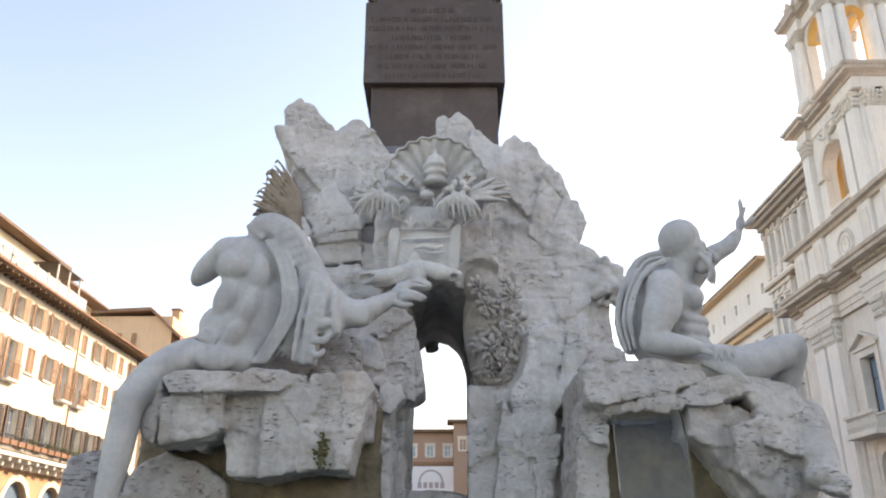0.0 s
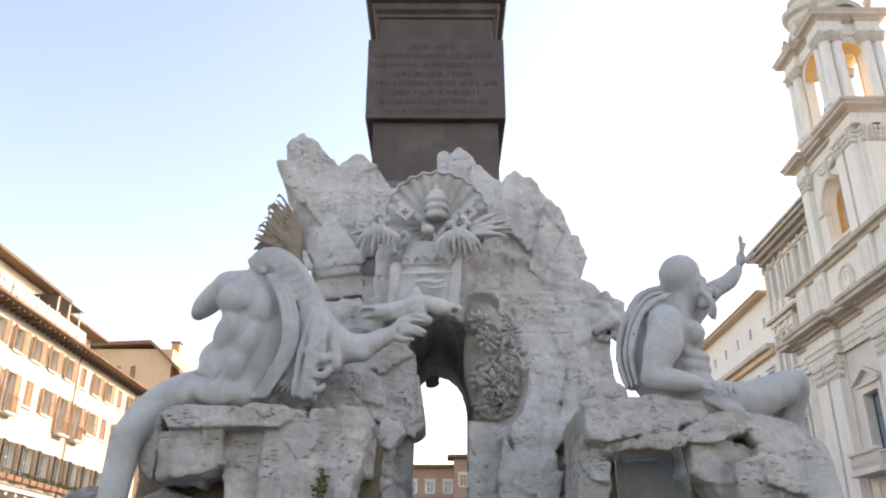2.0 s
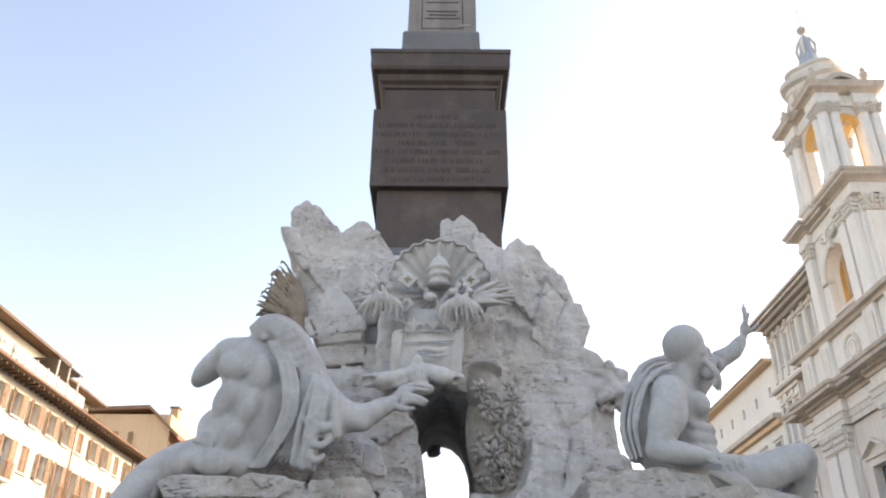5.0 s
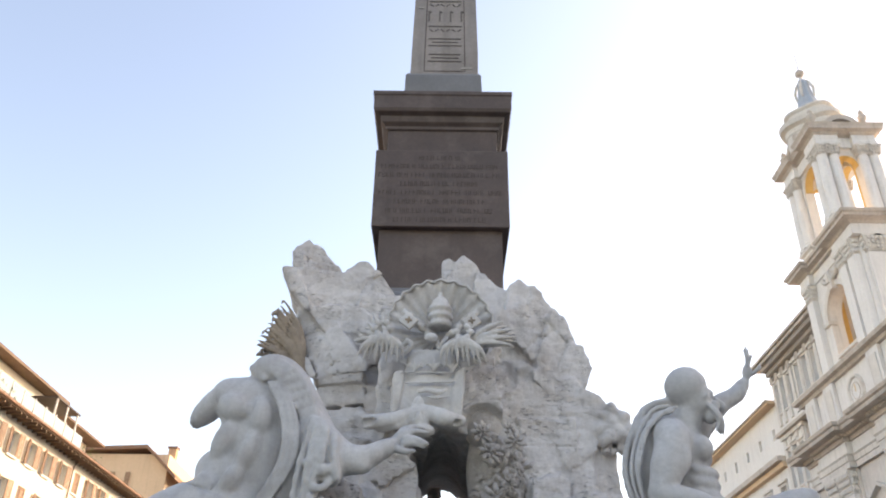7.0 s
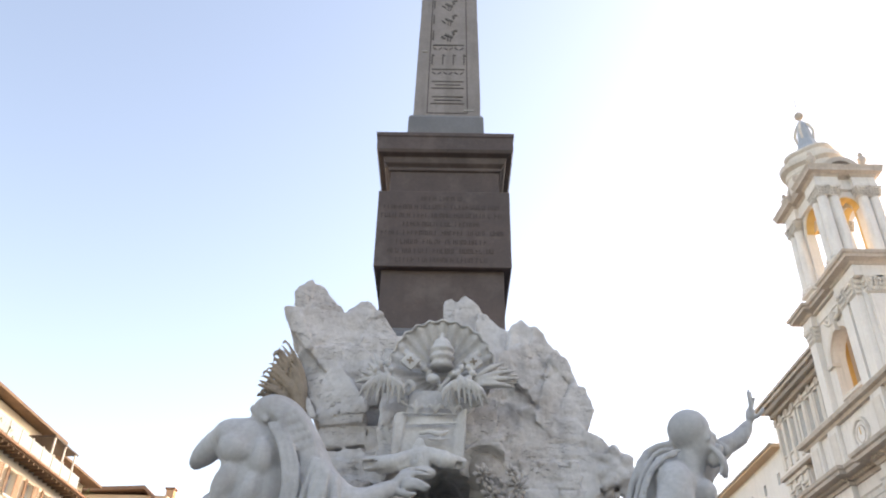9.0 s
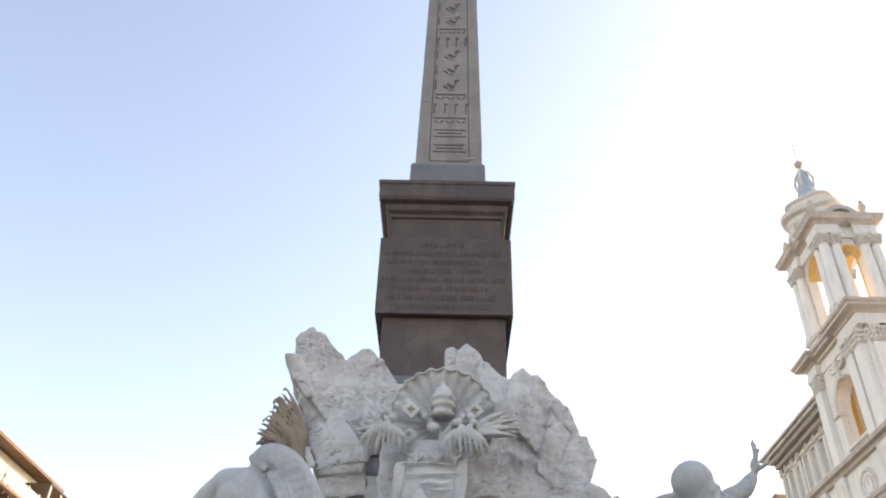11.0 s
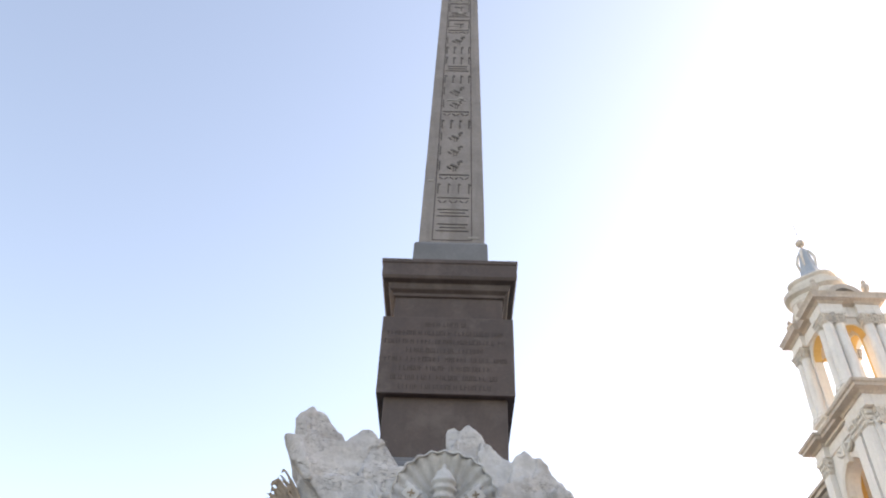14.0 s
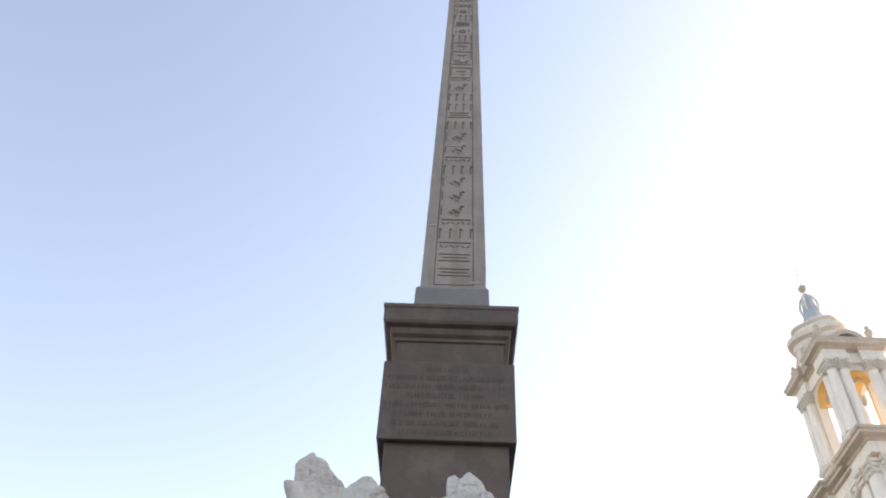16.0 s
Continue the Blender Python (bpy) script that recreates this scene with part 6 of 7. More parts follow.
    for a, b, d, r in (((-1.47, 9.00, 4.63), (-1.56, 8.97, 4.13), (-1.62, 9.00, 3.66), 0.035), ((-1.38, 8.98, 4.62), (-1.46, 8.94, 4.12), (-1.50, 8.98, 3.61), 0.042), ((-1.31, 8.96, 4.59), (-1.37, 8.92, 4.18), (-1.41, 8.98, 3.62), 0.036),
                       ((-1.27, 8.94, 4.53), (-1.31, 8.90, 4.24), (-1.30, 8.92, 3.99), 0.034), ((-1.19, 8.96, 4.45), (-1.18, 8.92, 4.18), (-1.14, 8.94, 3.95), 0.042)):
        c.chain([a, b, d], [r * 0.6, r, r * 0.9], 0.035)
    for a, b, d, r in (((-1.42, 8.98, 4.09), (-1.29, 8.92, 4.03), (-1.18, 8.95, 4.09), 0.045), ((-1.43, 8.98, 3.92), (-1.32, 8.92, 3.83), (-1.21, 8.96, 3.92), 0.040), ((-1.45, 8.99, 3.77), (-1.35, 8.93, 3.67), (-1.28, 8.97, 3.75), 0.034)):
        c.chain([a, b, d], [r * 0.7, r, r * 0.8], 0.025)
        c.limb((a[0] + 0.03, a[1] - 0.05, a[2] + 0.035), (d[0] - 0.03, d[1] - 0.03, d[2] + 0.03), 0.016, 0.020, 0, cut=True)
    c.rough(0.04, lambda p: value_noise(p, (5, 5, 5), 41) * 0.008 + value_noise(p, (16, 16, 16), 43) * 0.004)
    ob = c.mesh("river_statue", M_MARBLE, relax=2)
    return tagged(ob, "pale marble seated river figure with hooded cloth, on rock ledge", "statue")


def build_bearded_statue():
    c = Carving((1.8, 8.5, 2.6), (4.75, 10.4, 6.0), 0.0185)
    # chest, belly, back
    c.lump((2.76, 9.42, 4.42), (0.33, 0.33, 0.36), (0, 10, 0), 0.06)
    c.lump((2.84, 9.42, 4.02), (0.29, 0.30, 0.34), k=0.06)
    c.lump((2.88, 9.40, 3.72), (0.38, 0.33, 0.25), k=0.07)
    c.lump((2.96, 9.20, 4.42), (0.14, 0.13, 0.15), k=0.035)
    c.lump((3.00, 9.42, 4.36), (0.13, 0.20, 0.14), k=0.035)
    for i, z in enumerate((4.16, 4.03, 3.90, 3.78)):
        c.chain([(2.82, 9.12, z), (3.02, 9.18, z - 0.03), (3.12, 9.34, z - 0.02)], [0.03, 0.045, 0.035], 0.06)
    # skull, ear, brow, nose, beard
    c.limb((2.96, 9.30, 4.98), (2.82, 9.38, 4.62), 0.165, 0.19, 0.05)
    c.lump((2.89, 9.22, 5.16), (0.245, 0.26, 0.24), (0, -10, 0), 0.04)
    c.lump((2.99, 9.26, 5.00), (0.19, 0.21, 0.19), k=0.05)
    c.lump((3.14, 9.28, 5.08), (0.08, 0.15, 0.07), k=0.03)
    c.lump((3.05, 9.055, 5.04), (0.05, 0.035, 0.085), (0, 14, 0), 0.008)
    c.lump((3.06, 9.02, 5.04), (0.022, 0.02, 0.045), (0, 14, 0), 0, cut=True)
    c.lump((3.20, 9.20, 4.93), (0.06, 0.07, 0.06), k=0.02)
    c.chain([(3.22, 9.26, 5.04), (3.31, 9.26, 4.95), (3.30, 9.26, 4.90)], [0.03, 0.04, 0.03], 0.015)
    c.lump((3.16, 9.25, 4.84), (0.09, 0.12, 0.12), (0, 20, 0), 0.03)
    for i in range(10):
        s = i / 9
        c.chain([(3.08 + 0.12 * s, 9.11 + 0.22 * s, 4.93 - 0.05 * s), (3.16 + 0.11 * s, 9.09 + 0.2 * s, 4.82), (3.20 + 0.09 * s, 9.13 + 0.18 * s, 4.72), (3.15 + 0.13 * s, 9.15 + 0.16 * s, 4.60 + 0.07 * abs(math.sin(i * 2.1)))],
                [0.028, 0.034, 0.03, 0.014], 0.006)
    # near arm, resting; hand with fingers
    c.lump((2.62, 9.14, 4.52), (0.22, 0.20, 0.23), (0, 10, 0), 0.05)
    c.chain([(2.62, 9.08, 4.46), (2.52, 9.02, 4.16), (2.40, 9.0, 3.88)], [0.20, 0.175, 0.135], 0.04)
    c.lump((2.66, 8.96, 4.22), (0.10, 0.10, 0.20), (0, 14, 0), 0.03)
    c.lump((2.42, 9.0, 4.18), (0.10, 0.12, 0.22), (0, 14, 0), 0.03)
    c.chain([(2.38, 8.99, 3.84), (2.60, 8.93, 3.79), (2.84, 8.90, 3.75)], [0.13, 0.125, 0.08], 0.03)
    c.lump((2.94, 8.88, 3.73), (0.12, 0.085, 0.055), (0, 12, 0), 0.03)
    for i in range(4):
        c.chain([(2.96 + 0.04 * i, 8.83, 3.73), (3.01 + 0.055 * i, 8.74, 3.70), (2.98 + 0.07 * i, 8.71, 3.55 + 0.015 * i)], [0.032, 0.03, 0.02], 0.006)
    c.chain([(2.90, 8.84, 3.70), (2.98, 8.76, 3.64)], [0.035, 0.025], 0.01)
    # raised arm and open hand
    c.chain([(3.00, 9.54, 4.66), (3.24, 9.62, 4.94), (3.45, 9.64, 5.13)], [0.16, 0.13, 0.105], 0.05)
    c.chain([(3.45, 9.64, 5.13), (3.64, 9.65, 5.24), (3.77, 9.65, 5.40)], [0.105, 0.10, 0.065], 0.03)
    c.lump((3.82, 9.63, 5.53), (0.06, 0.085, 0.11), (0, 8, 0), 0.025)
    for i, (dx, dz) in enumerate(((-0.02, 0.27), (0.02, 0.33), (0.06, 0.31), (0.11, 0.25))):
        c.chain([(3.82 + dx * 0.3, 9.56 + 0.045 * i, 5.58), (3.83 + dx * 0.6, 9.55 + 0.05 * i, 5.58 + dz * 0.5), (3.82 + dx, 9.54 + 0.05 * i, 5.53 + dz)], [0.03, 0.026, 0.018], 0.006)
    c.chain([(3.86, 9.58, 5.48), (3.93, 9.54, 5.53), (3.96, 9.54, 5.58)], [0.03, 0.026, 0.018], 0.008)
    # drawn-up leg
    c.chain([(2.98, 9.30, 3.60), (3.50, 9.18, 3.62), (3.98, 9.14, 3.80)], [0.25, 0.21, 0.16], 0.06)
    c.lump((4.05, 9.12, 3.82), (0.11, 0.13, 0.13), k=0.05)
    c.chain([(4.05, 9.16, 3.76), (4.02, 9.36, 3.48), (4.02, 9.46, 3.05)], [0.13, 0.135, 0.085], 0.04)
    c.lump((3.97, 9.46, 3.50), (0.10, 0.13, 0.22), k=0.04)
    c.chain([(4.02, 9.46, 3.02), (4.12, 9.34, 3.0), (4.22, 9.22, 2.95)], [0.085, 0.075, 0.05], 0.03)
    for i in range(4):
        c.limb((4.18 + 0.02 * i, 9.14 + 0.05 * i, 2.96), (4.27 + 0.01 * i, 9.10 + 0.05 * i, 2.92), 0.03, 0.022, 0.006)
    c.chain([(3.02, 9.5, 3.55), (3.6, 9.7, 3.48), (4.0, 9.75, 3.42)], [0.24, 0.20, 0.15], 0.05)
    for i in range(4):
        c.chain([(2.95 + 0.06 * i, 9.02, 3.60), (3.12 + 0.05 * i, 8.98, 3.50), (3.22 + 0.07 * i, 9.02, 3.38)], [0.03, 0.035, 0.025], 0.008)
    c.lump((2.54, 9.42, 4.60), (0.30, 0.26, 0.27), (0, 20, 0), 0.06)
    c.lump((2.66, 9.34, 4.70), (0.18, 0.18, 0.14), k=0.06)
    c.lump((2.50, 9.48, 4.15), (0.28, 0.20, 0.50), k=0.06)
    # cape: a bunch of long folds curving round the back
    c.lump((2.50, 9.40, 4.36), (0.24, 0.24, 0.48), (0, 12, 0), 0.06)
    c.chain([(2.70, 9.36, 4.98), (2.47, 9.46, 4.89), (2.28, 9.50, 4.55), (2.20, 9.48, 4.19), (2.24, 9.44, 3.87)], [0.09, 0.11, 0.10, 0.10, 0.08], 0.04)
    for a, b, d, e, f, r in (((2.68, 9.28, 5.00), (2.45, 9.34, 4.95), (2.22, 9.38, 4.59), (2.11, 9.36, 4.20), (2.18, 9.34, 3.82), 0.040), ((2.65, 9.16, 4.90), (2.45, 9.22, 4.85), (2.24, 9.26, 4.49), (2.16, 9.26, 4.13), (2.21, 9.26, 3.80), 0.030),
                             ((2.65, 9.08, 4.81), (2.46, 9.12, 4.75), (2.27, 9.16, 4.45), (2.21, 9.18, 4.13), (2.25, 9.20, 3.82), 0.036), ((2.72, 9.10, 4.87), (2.57, 9.08, 4.81), (2.36, 9.08, 4.61), (2.26, 9.10, 4.37), (2.24, 9.14, 4.21), 0.026)):
        c.chain([a, b, d, e, f], [r * 0.8, r, r * 1.1, r, r * 0.8], 0.012)
    for a, b, d in (((2.42, 9.14, 4.82), (2.21, 9.20, 4.47), (2.11, 9.20, 4.13)), ((2.34, 9.06, 4.61), (2.23, 9.10, 4.31), (2.16, 9.14, 3.98))):
        c.chain([a, b, d], [0.010, 0.020, 0.016], cut=True)
    c.rough(0.04, lambda p: value_noise(p, (5, 5, 5), 47) * 0.009 + value_noise(p, (16, 16, 16), 49) * 0.005)
    ob = c.mesh("river_statue", M_MARBLE, relax=1)
    return tagged(ob, "grey-white marble bald bearded figure with a raised hand, seated on rock", "statue")


def build_fronds():
    c = Carving((-3.1, 10.4, 4.8), (-1.5, 11.9, 7.6), 0.020)
    rnd = random.Random(8)
    for row in range(3):
        for i in range(11):
            s = (i + 0.33 * row) / 11
            y = 10.95 + 0.22 * row + 0.06 * rnd.random()
            tip = Vector((-2.70 + 0.34 * s + 0.04 * rnd.random(), y - 0.05, 6.36 + 0.72 * s + 0.05 * rnd.random() - 0.06 * row))
            mid = Vector((-2.32 + 0.26 * s, y, 6.20 + 0.42 * s))
            curl = tip + Vector((-0.05, -0.05, -0.05))
            c.chain([(-1.93 - 0.02 * s, 11.16, 5.30 + 0.45 * s), (-2.06 + 0.05 * s, y + 0.04, 5.80 + 0.42 * s), mid, tip, curl], [0.024, 0.030, 0.034, 0.026, 0.014], 0.002)
    for k in range(5):
        c.lump((-1.95 - 0.03 * k, 10.95, 5.25 + 0.16 * k), (0.06, 0.07, 0.06), k=0.02)
    c.rough(0.05, lambda p: value_noise(p, (14, 14, 6), 53) * 0.03)
    return tagged(c.mesh("palm_fronds", M_FROND, relax=0), "brown weathered carved stone palm fronds growing from the crag", "carving")


def build_arms():
    """The carved shell with a tiara, crossed keys, shield and festoons over the opening."""
    arms = thing("coat_of_arms", "carved marble shell with tiara, keys and shield on the rock face", "coat of arms", at=(-0.05, 10.42, 6.38))
    # shell: a dished fan with scalloped edge and ribs
    bm = bmesh.new()
    rings, n = 7, 180
    grid = []
    for side in (0, 1):
        for r in range(rings + 1):
            row = []
            for i in range(n):
                a = 2 * math.pi * i / n
                wave = math.cos(a * 24)
                rr = (0.775 + 0.012 * wave * (r / rings)) * r / rings
                depth = -0.24 * (r / rings) ** 2 - 0.022 * wave * (r / rings) if side == 0 else -0.24 * (r / rings) ** 2 + 0.08
                if side and r == rings:
                    rr -= 0.02
                row.append(bm.verts.new((rr * math.cos(a) * 0.96, depth + 0.06, rr * math.sin(a) * 0.95)))
            grid.append(row)
    for g in (grid[:rings + 1], grid[rings + 1:]):
        for p, q in zip(g, g[1:]):
            for i in range(n):
                bm.faces.new((p[i], p[(i + 1) % n], q[(i + 1) % n], q[i]))
    p, q = grid[rings], grid[2 * rings + 1]
    for i in range(n):
        bm.faces.new((p[i], p[(i + 1) % n], q[(i + 1) % n], q[i]))
    bmesh.ops.remove_doubles(bm, verts=bm.verts, dist=0.0005)
    bmesh.ops.recalc_face_normals(bm, faces=bm.faces)
    part("shell", bm, M_CARVED, arms, smooth=True)
    rim = [((0.758 + 0.012 * math.cos(24 * t)) * math.cos(t) * 0.96, -0.180 - 0.012 * math.cos(24 * t), (0.758 + 0.012 * math.cos(24 * t)) * math.sin(t) * 0.95) for t in np.linspace(0, 2 * math.pi, 181)]
    part("shell_rim", tube(bmesh.new(), rim, [0.016 + 0.003 * math.cos(k * 2.5) for k in range(181)], 8), M_CARVED, arms, smooth=True)
    # tiara
    bands = [(0.12, 0.0), (0.16, 0.02), (0.166, 0.06), (0.138, 0.072), (0.142, 0.125), (0.172, 0.138), (0.176, 0.18), (0.146, 0.192), (0.146, 0.245), (0.172, 0.258), (0.168, 0.30), (0.136, 0.312), (0.13, 0.36), (0.105, 0.42), (0.055, 0.47), (0.024, 0.49), (0.034, 0.53), (0.01, 0.56)]
    bm = lathe(bands, 40, wave=lambda a, r, z: r * (1 + 0.03 * math.cos(a * 10) * (0.02 < z < 0.42)))
    bmesh.ops.translate(bm, verts=bm.verts, vec=(0, -0.16, -0.02))
    part("tiara", bm, M_CARVED, arms, "carved tiara of three crowns", True)
    for side in (-1, 1):
        bm = bmesh.new()
        tube(bm, [(0.10 * side, -0.14, -0.14), (0.52 * side, -0.27, 0.20)], [0.045, 0.04], 10)
        for k in range(4):
            s = 0.15 + 0.2 * k
            q = Vector((0.10 * side, -0.14, -0.14)).lerp(Vector((0.52 * side, -0.27, 0.20)), s)
            tube(bm, [q - Vector((0.02 * side, 0, 0.016)), q + Vector((0.02 * side, 0, 0.016))], 0.06, 10)
        tube(bm, [(0.12 * side, -0.15, -0.12), (0.05 * side, -0.17, -0.22), (-0.02 * side, -0.15, -0.30), (0.05 * side, -0.14, -0.36)], [0.03, 0.035, 0.035, 0.02], 8)
        add_box(bm, -0.10, 0.10, -0.035, 0.035, -0.095, 0.095, 0.015, Matrix.Translation((0.43 * side, -0.29, 0.03)) @ Matrix.Rotation(-0.7 * side, 4, "Y"))
        part("key", bm, M_CARVED, arms, smooth=True)
        for sx, sz in (((0.43), 0.03),):
            # the bow stays solid; a dark cross stands for the shaded hole
            bm = bmesh.new()
            m = Matrix.Translation((sx * side, -0.334, sz)) @ Matrix.Rotation(-0.15 * side, 4, "Y")
            add_box(bm, -0.05, 0.05, -0.006, 0.006, -0.012, 0.012, 0, m)
            add_box(bm, -0.012, 0.012, -0.0075, 0.0075, -0.05, 0.05, 0, m)
            part("key_cross", bm, M_FROND, arms, "dark cross laid on the key for the shade of its piercing")
    # shield tablet with a curled top, lilies and a bird with a twig
    c = Carving((-1.0, 9.7, 4.9), (0.8, 11.0, 6.5), 0.0165)
    c.slab([(-0.48, 6.06), (0.16, 6.06), (0.21, 5.74), (0.12, 5.12), (-0.61, 5.10), (-0.53, 5.74)], 10.21, 10.8, 0.0, 0.10, 0.03)
    c.lump((-0.20, 10.27, 5.52), (0.30, 0.12, 0.45), k=0.05)
    c.lump((-0.17, 10.19, 6.19), (0.10, 0.07, 0.07), k=0.03)
    for a, b, d, e in (((-0.51, 10.15, 5.95), (-0.43, 10.11, 6.03), (-0.48, 10.13, 6.11), (-0.55, 10.15, 6.05)), ((0.18, 10.15, 5.95), (0.12, 10.11, 6.03), (0.16, 10.13, 6.11), (0.24, 10.15, 6.05))):
        c.chain([a, b, d, e], [0.03, 0.035, 0.035, 0.025], 0.015)
    for px in ((-0.38, 10.11, 5.72), (-0.12, 10.09, 5.73), (0.12, 10.11, 5.72)):
        for s in (-1, 0, 1):
            c.chain([(px[0], px[1], px[2] - 0.05), (px[0] + 0.065 * s, px[1] - 0.02, px[2] + 0.04), (px[0] + 0.10 * s, px[1], px[2] + (0.01 if s else 0.12))], [0.018, 0.024, 0.014], 0.006)
    c.limb((-0.49, 10.09, 5.50), (0.15, 10.09, 5.53), 0.020, 0.020, 0.006)
    c.limb((-0.54, 10.11, 5.66), (0.18, 10.11, 5.66), 0.014, 0.014, 0.006)
    c.chain([(-0.32, 10.07, 5.37), (-0.19, 10.03, 5.38), (-0.06, 10.02, 5.35), (0.06, 10.06, 5.41)], [0.016, 0.035, 0.04, 0.014], 0.01)
    c.chain([(-0.21, 10.03, 5.30), (-0.08, 10.02, 5.28), (0.09, 10.05, 5.31)], [0.012, 0.025, 0.016], 0.006)
    # straps falling at both sides
    c.slab([(-0.66, 5.67), (-0.50, 5.72), (-0.52, 5.38), (-0.58, 5.09), (-0.68, 5.10)], 10.12, 10.24, 0.2, 0.0, 0.02, 0.02)
    c.slab([(0.16, 5.73), (0.30, 5.78), (0.21, 5.39), (0.25, 5.05), (0.09, 5.09), (0.10, 5.47)], 10.14, 10.24, -0.2, 0.0, 0.02, 0.02)
    c.rough(0.03, lambda p: value_noise(p, (11, 11, 11), 57) * 0.012)
    c.mesh("shield", M_CARVED, arms, "carved shield with small lilies", relax=1).matrix_parent_inverse = arms.matrix_world.inverted()
    # scroll under the shield: two rolled ends and a drawn-up middle
    c = Carving((-1.25, 9.6, 4.5), (0.55, 10.9, 5.7), 0.018)
    c.chain([(-0.95, 10.10, 4.97), (-0.64, 10.02, 4.97), (-0.37, 10.05, 5.09)], [0.09, 0.10, 0.07], 0.02)
    c.chain([(-0.81, 10.10, 4.87), (-0.57, 10.02, 4.90), (-0.35, 10.05, 5.00)], [0.03, 0.05, 0.05], 0.02)
    c.limb((-1.01, 10.05, 4.94), (-0.85, 10.02, 4.96), 0.055, 0.045, 0, cut=True)
    c.chain([(-0.22, 10.05, 5.12), (0.00, 10.00, 5.01), (0.22, 10.05, 4.98)], [0.07, 0.11, 0.07], 0.02)
    c.limb((0.16, 10.00, 4.95), (0.29, 10.00, 4.92), 0.045, 0.05, 0, cut=True)
    c.lump((0.25, 10.06, 4.99), (0.05, 0.06, 0.07), k=0.015)
    c.lump((-0.29, 10.05, 5.00), (0.14, 0.13, 0.17), k=0.03)
    c.chain([(-0.37, 10.06, 5.13), (-0.31, 10.06, 5.27), (-0.27, 10.06, 5.13)], [0.04, 0.035, 0.05], 0.03)
    c.lump((-0.24, 10.02, 4.84), (0.15, 0.12, 0.08), k=0.03)
    for i in range(5):
        c.chain([(-0.40 + 0.06 * i, 9.98, 5.30), (-0.38 + 0.055 * i, 9.92, 5.14), (-0.34 + 0.04 * i, 9.96, 4.96)], [0.006, 0.012, 0.010], cut=True)
    c.mesh("scroll", M_CARVED, arms, "rolled marble ribbon", relax=1).matrix_parent_inverse = arms.matrix_world.inverted()
    # festoons: long leaves spreading outwards and gathered loops hanging below
    for side, bx, bz, spread in ((-1, -0.80, 6.02, 0.36), (1, 0.24, 5.98, 0.74)):
        c = Carving((bx - 0.95, 9.6, bz - 0.85), (bx + 0.95, 10.95, bz + 0.75), 0.017)
        for i in range(10):
            s = i / 9
            y = 10.02 + 0.06 * (i % 3)
            rise = (0.46 - 0.42 * s) if side < 0 else (0.40 - 0.34 * s)
            out_x = spread * (0.75 + 0.25 * math.sin(2.6 * s)) if side > 0 else spread * (0.45 + 0.65 * s)
            c.chain([(bx, 10.22, bz), (bx + side * out_x * 0.3, y, bz + rise * 0.30 + 0.04), (bx + side * out_x * 0.65, y - 0.02, bz + rise * 0.66 + 0.03), (bx + side * out_x, y + 0.03, bz + rise)], [0.022, 0.040, 0.036, 0.014], 0.003)
        for i in range(9):
            s = i / 8
            fan = (s - 0.5) * 2
            c.chain([(bx - side * 0.04 * fan, 10.20, bz - 0.02), (bx + 0.10 * fan, 9.98 - 0.03 * (i % 2), bz + 0.10 - 0.05 * abs(fan)), (bx + 0.24 * fan, 9.92, bz + 0.02 - 0.08 * abs(fan)), (bx + 0.30 * fan + side * 0.03, 9.98 + 0.03 * (i % 3), bz - 0.20 - 0.06 * (i % 2))], [0.026, 0.036, 0.032, 0.013], 0.002)
        for i in range(6):
            a = i * 1.05
            c.lump((bx + side * 0.02 + 0.10 * math.cos(a), 9.95, bz + 0.19 + 0.09 * math.sin(a)), (0.055, 0.045, 0.045), (0, 50 * i, 0), 0.004)
        c.mesh("festoon", M_CARVED, arms, "gathered carved leaves", relax=0).matrix_parent_inverse = arms.matrix_world.inverted()
    return arms


def build_flower(rng):
    """One carved stone blossom."""
    bm = bmesh.new()
    for ring, (count, r, tilt) in enumerate(((8, 0.15, 0.15), (7, 0.10, 0.5), (4, 0.05, 0.9))):
        for i in range(count):
            a = 2 * math.pi * (i + 0.5 * ring) / count
            m = Matrix.Rotation(a, 4, "Y") @ Matrix.Translation((r * 0.75, -0.03 - 0.03 * ring, 0)) @ Matrix.Rotation(-tilt, 4, "Z") @ Matrix.Diagonal((r * 0.55, 0.014, r * 0.26, 1))
            bmesh.ops.create_icosphere(bm, subdivisions=1, radius=1.0, matrix=m)
    bmesh.ops.create_icosphere(bm, subdivisions=1, radius=0.035, matrix=Matrix.Translation((0, -0.09, 0)))
    return bm


def bar_line(bm, x0, x1, z, h, y, rng):
    """A line of letters, as upright bars in groups."""
    x = x0
    while x < x1 - 0.03:
        for _ in range(rng.randint(3, 9)):
            w = rng.choice((0.012, 0.016, 0.014))
            if x + 0.06 > x1:
                break
            add_box(bm, x, x + w, y - 0.004, y + 0.004, z, z + h)
            if rng.random() < 0.6:
                zz = z + rng.choice((0.0, 0.5, 0.85)) * h
                add_box(bm, x + w, x + 0.045, y - 0.0035, y + 0.0035, zz, zz + h * 0.14)
            if rng.random() < 0.5:
                add_box(bm, x + 0.042, x + 0.042 + w, y - 0.003, y + 0.003, z, z + h)
            x += 0.072
        x += 0.05
    return bm


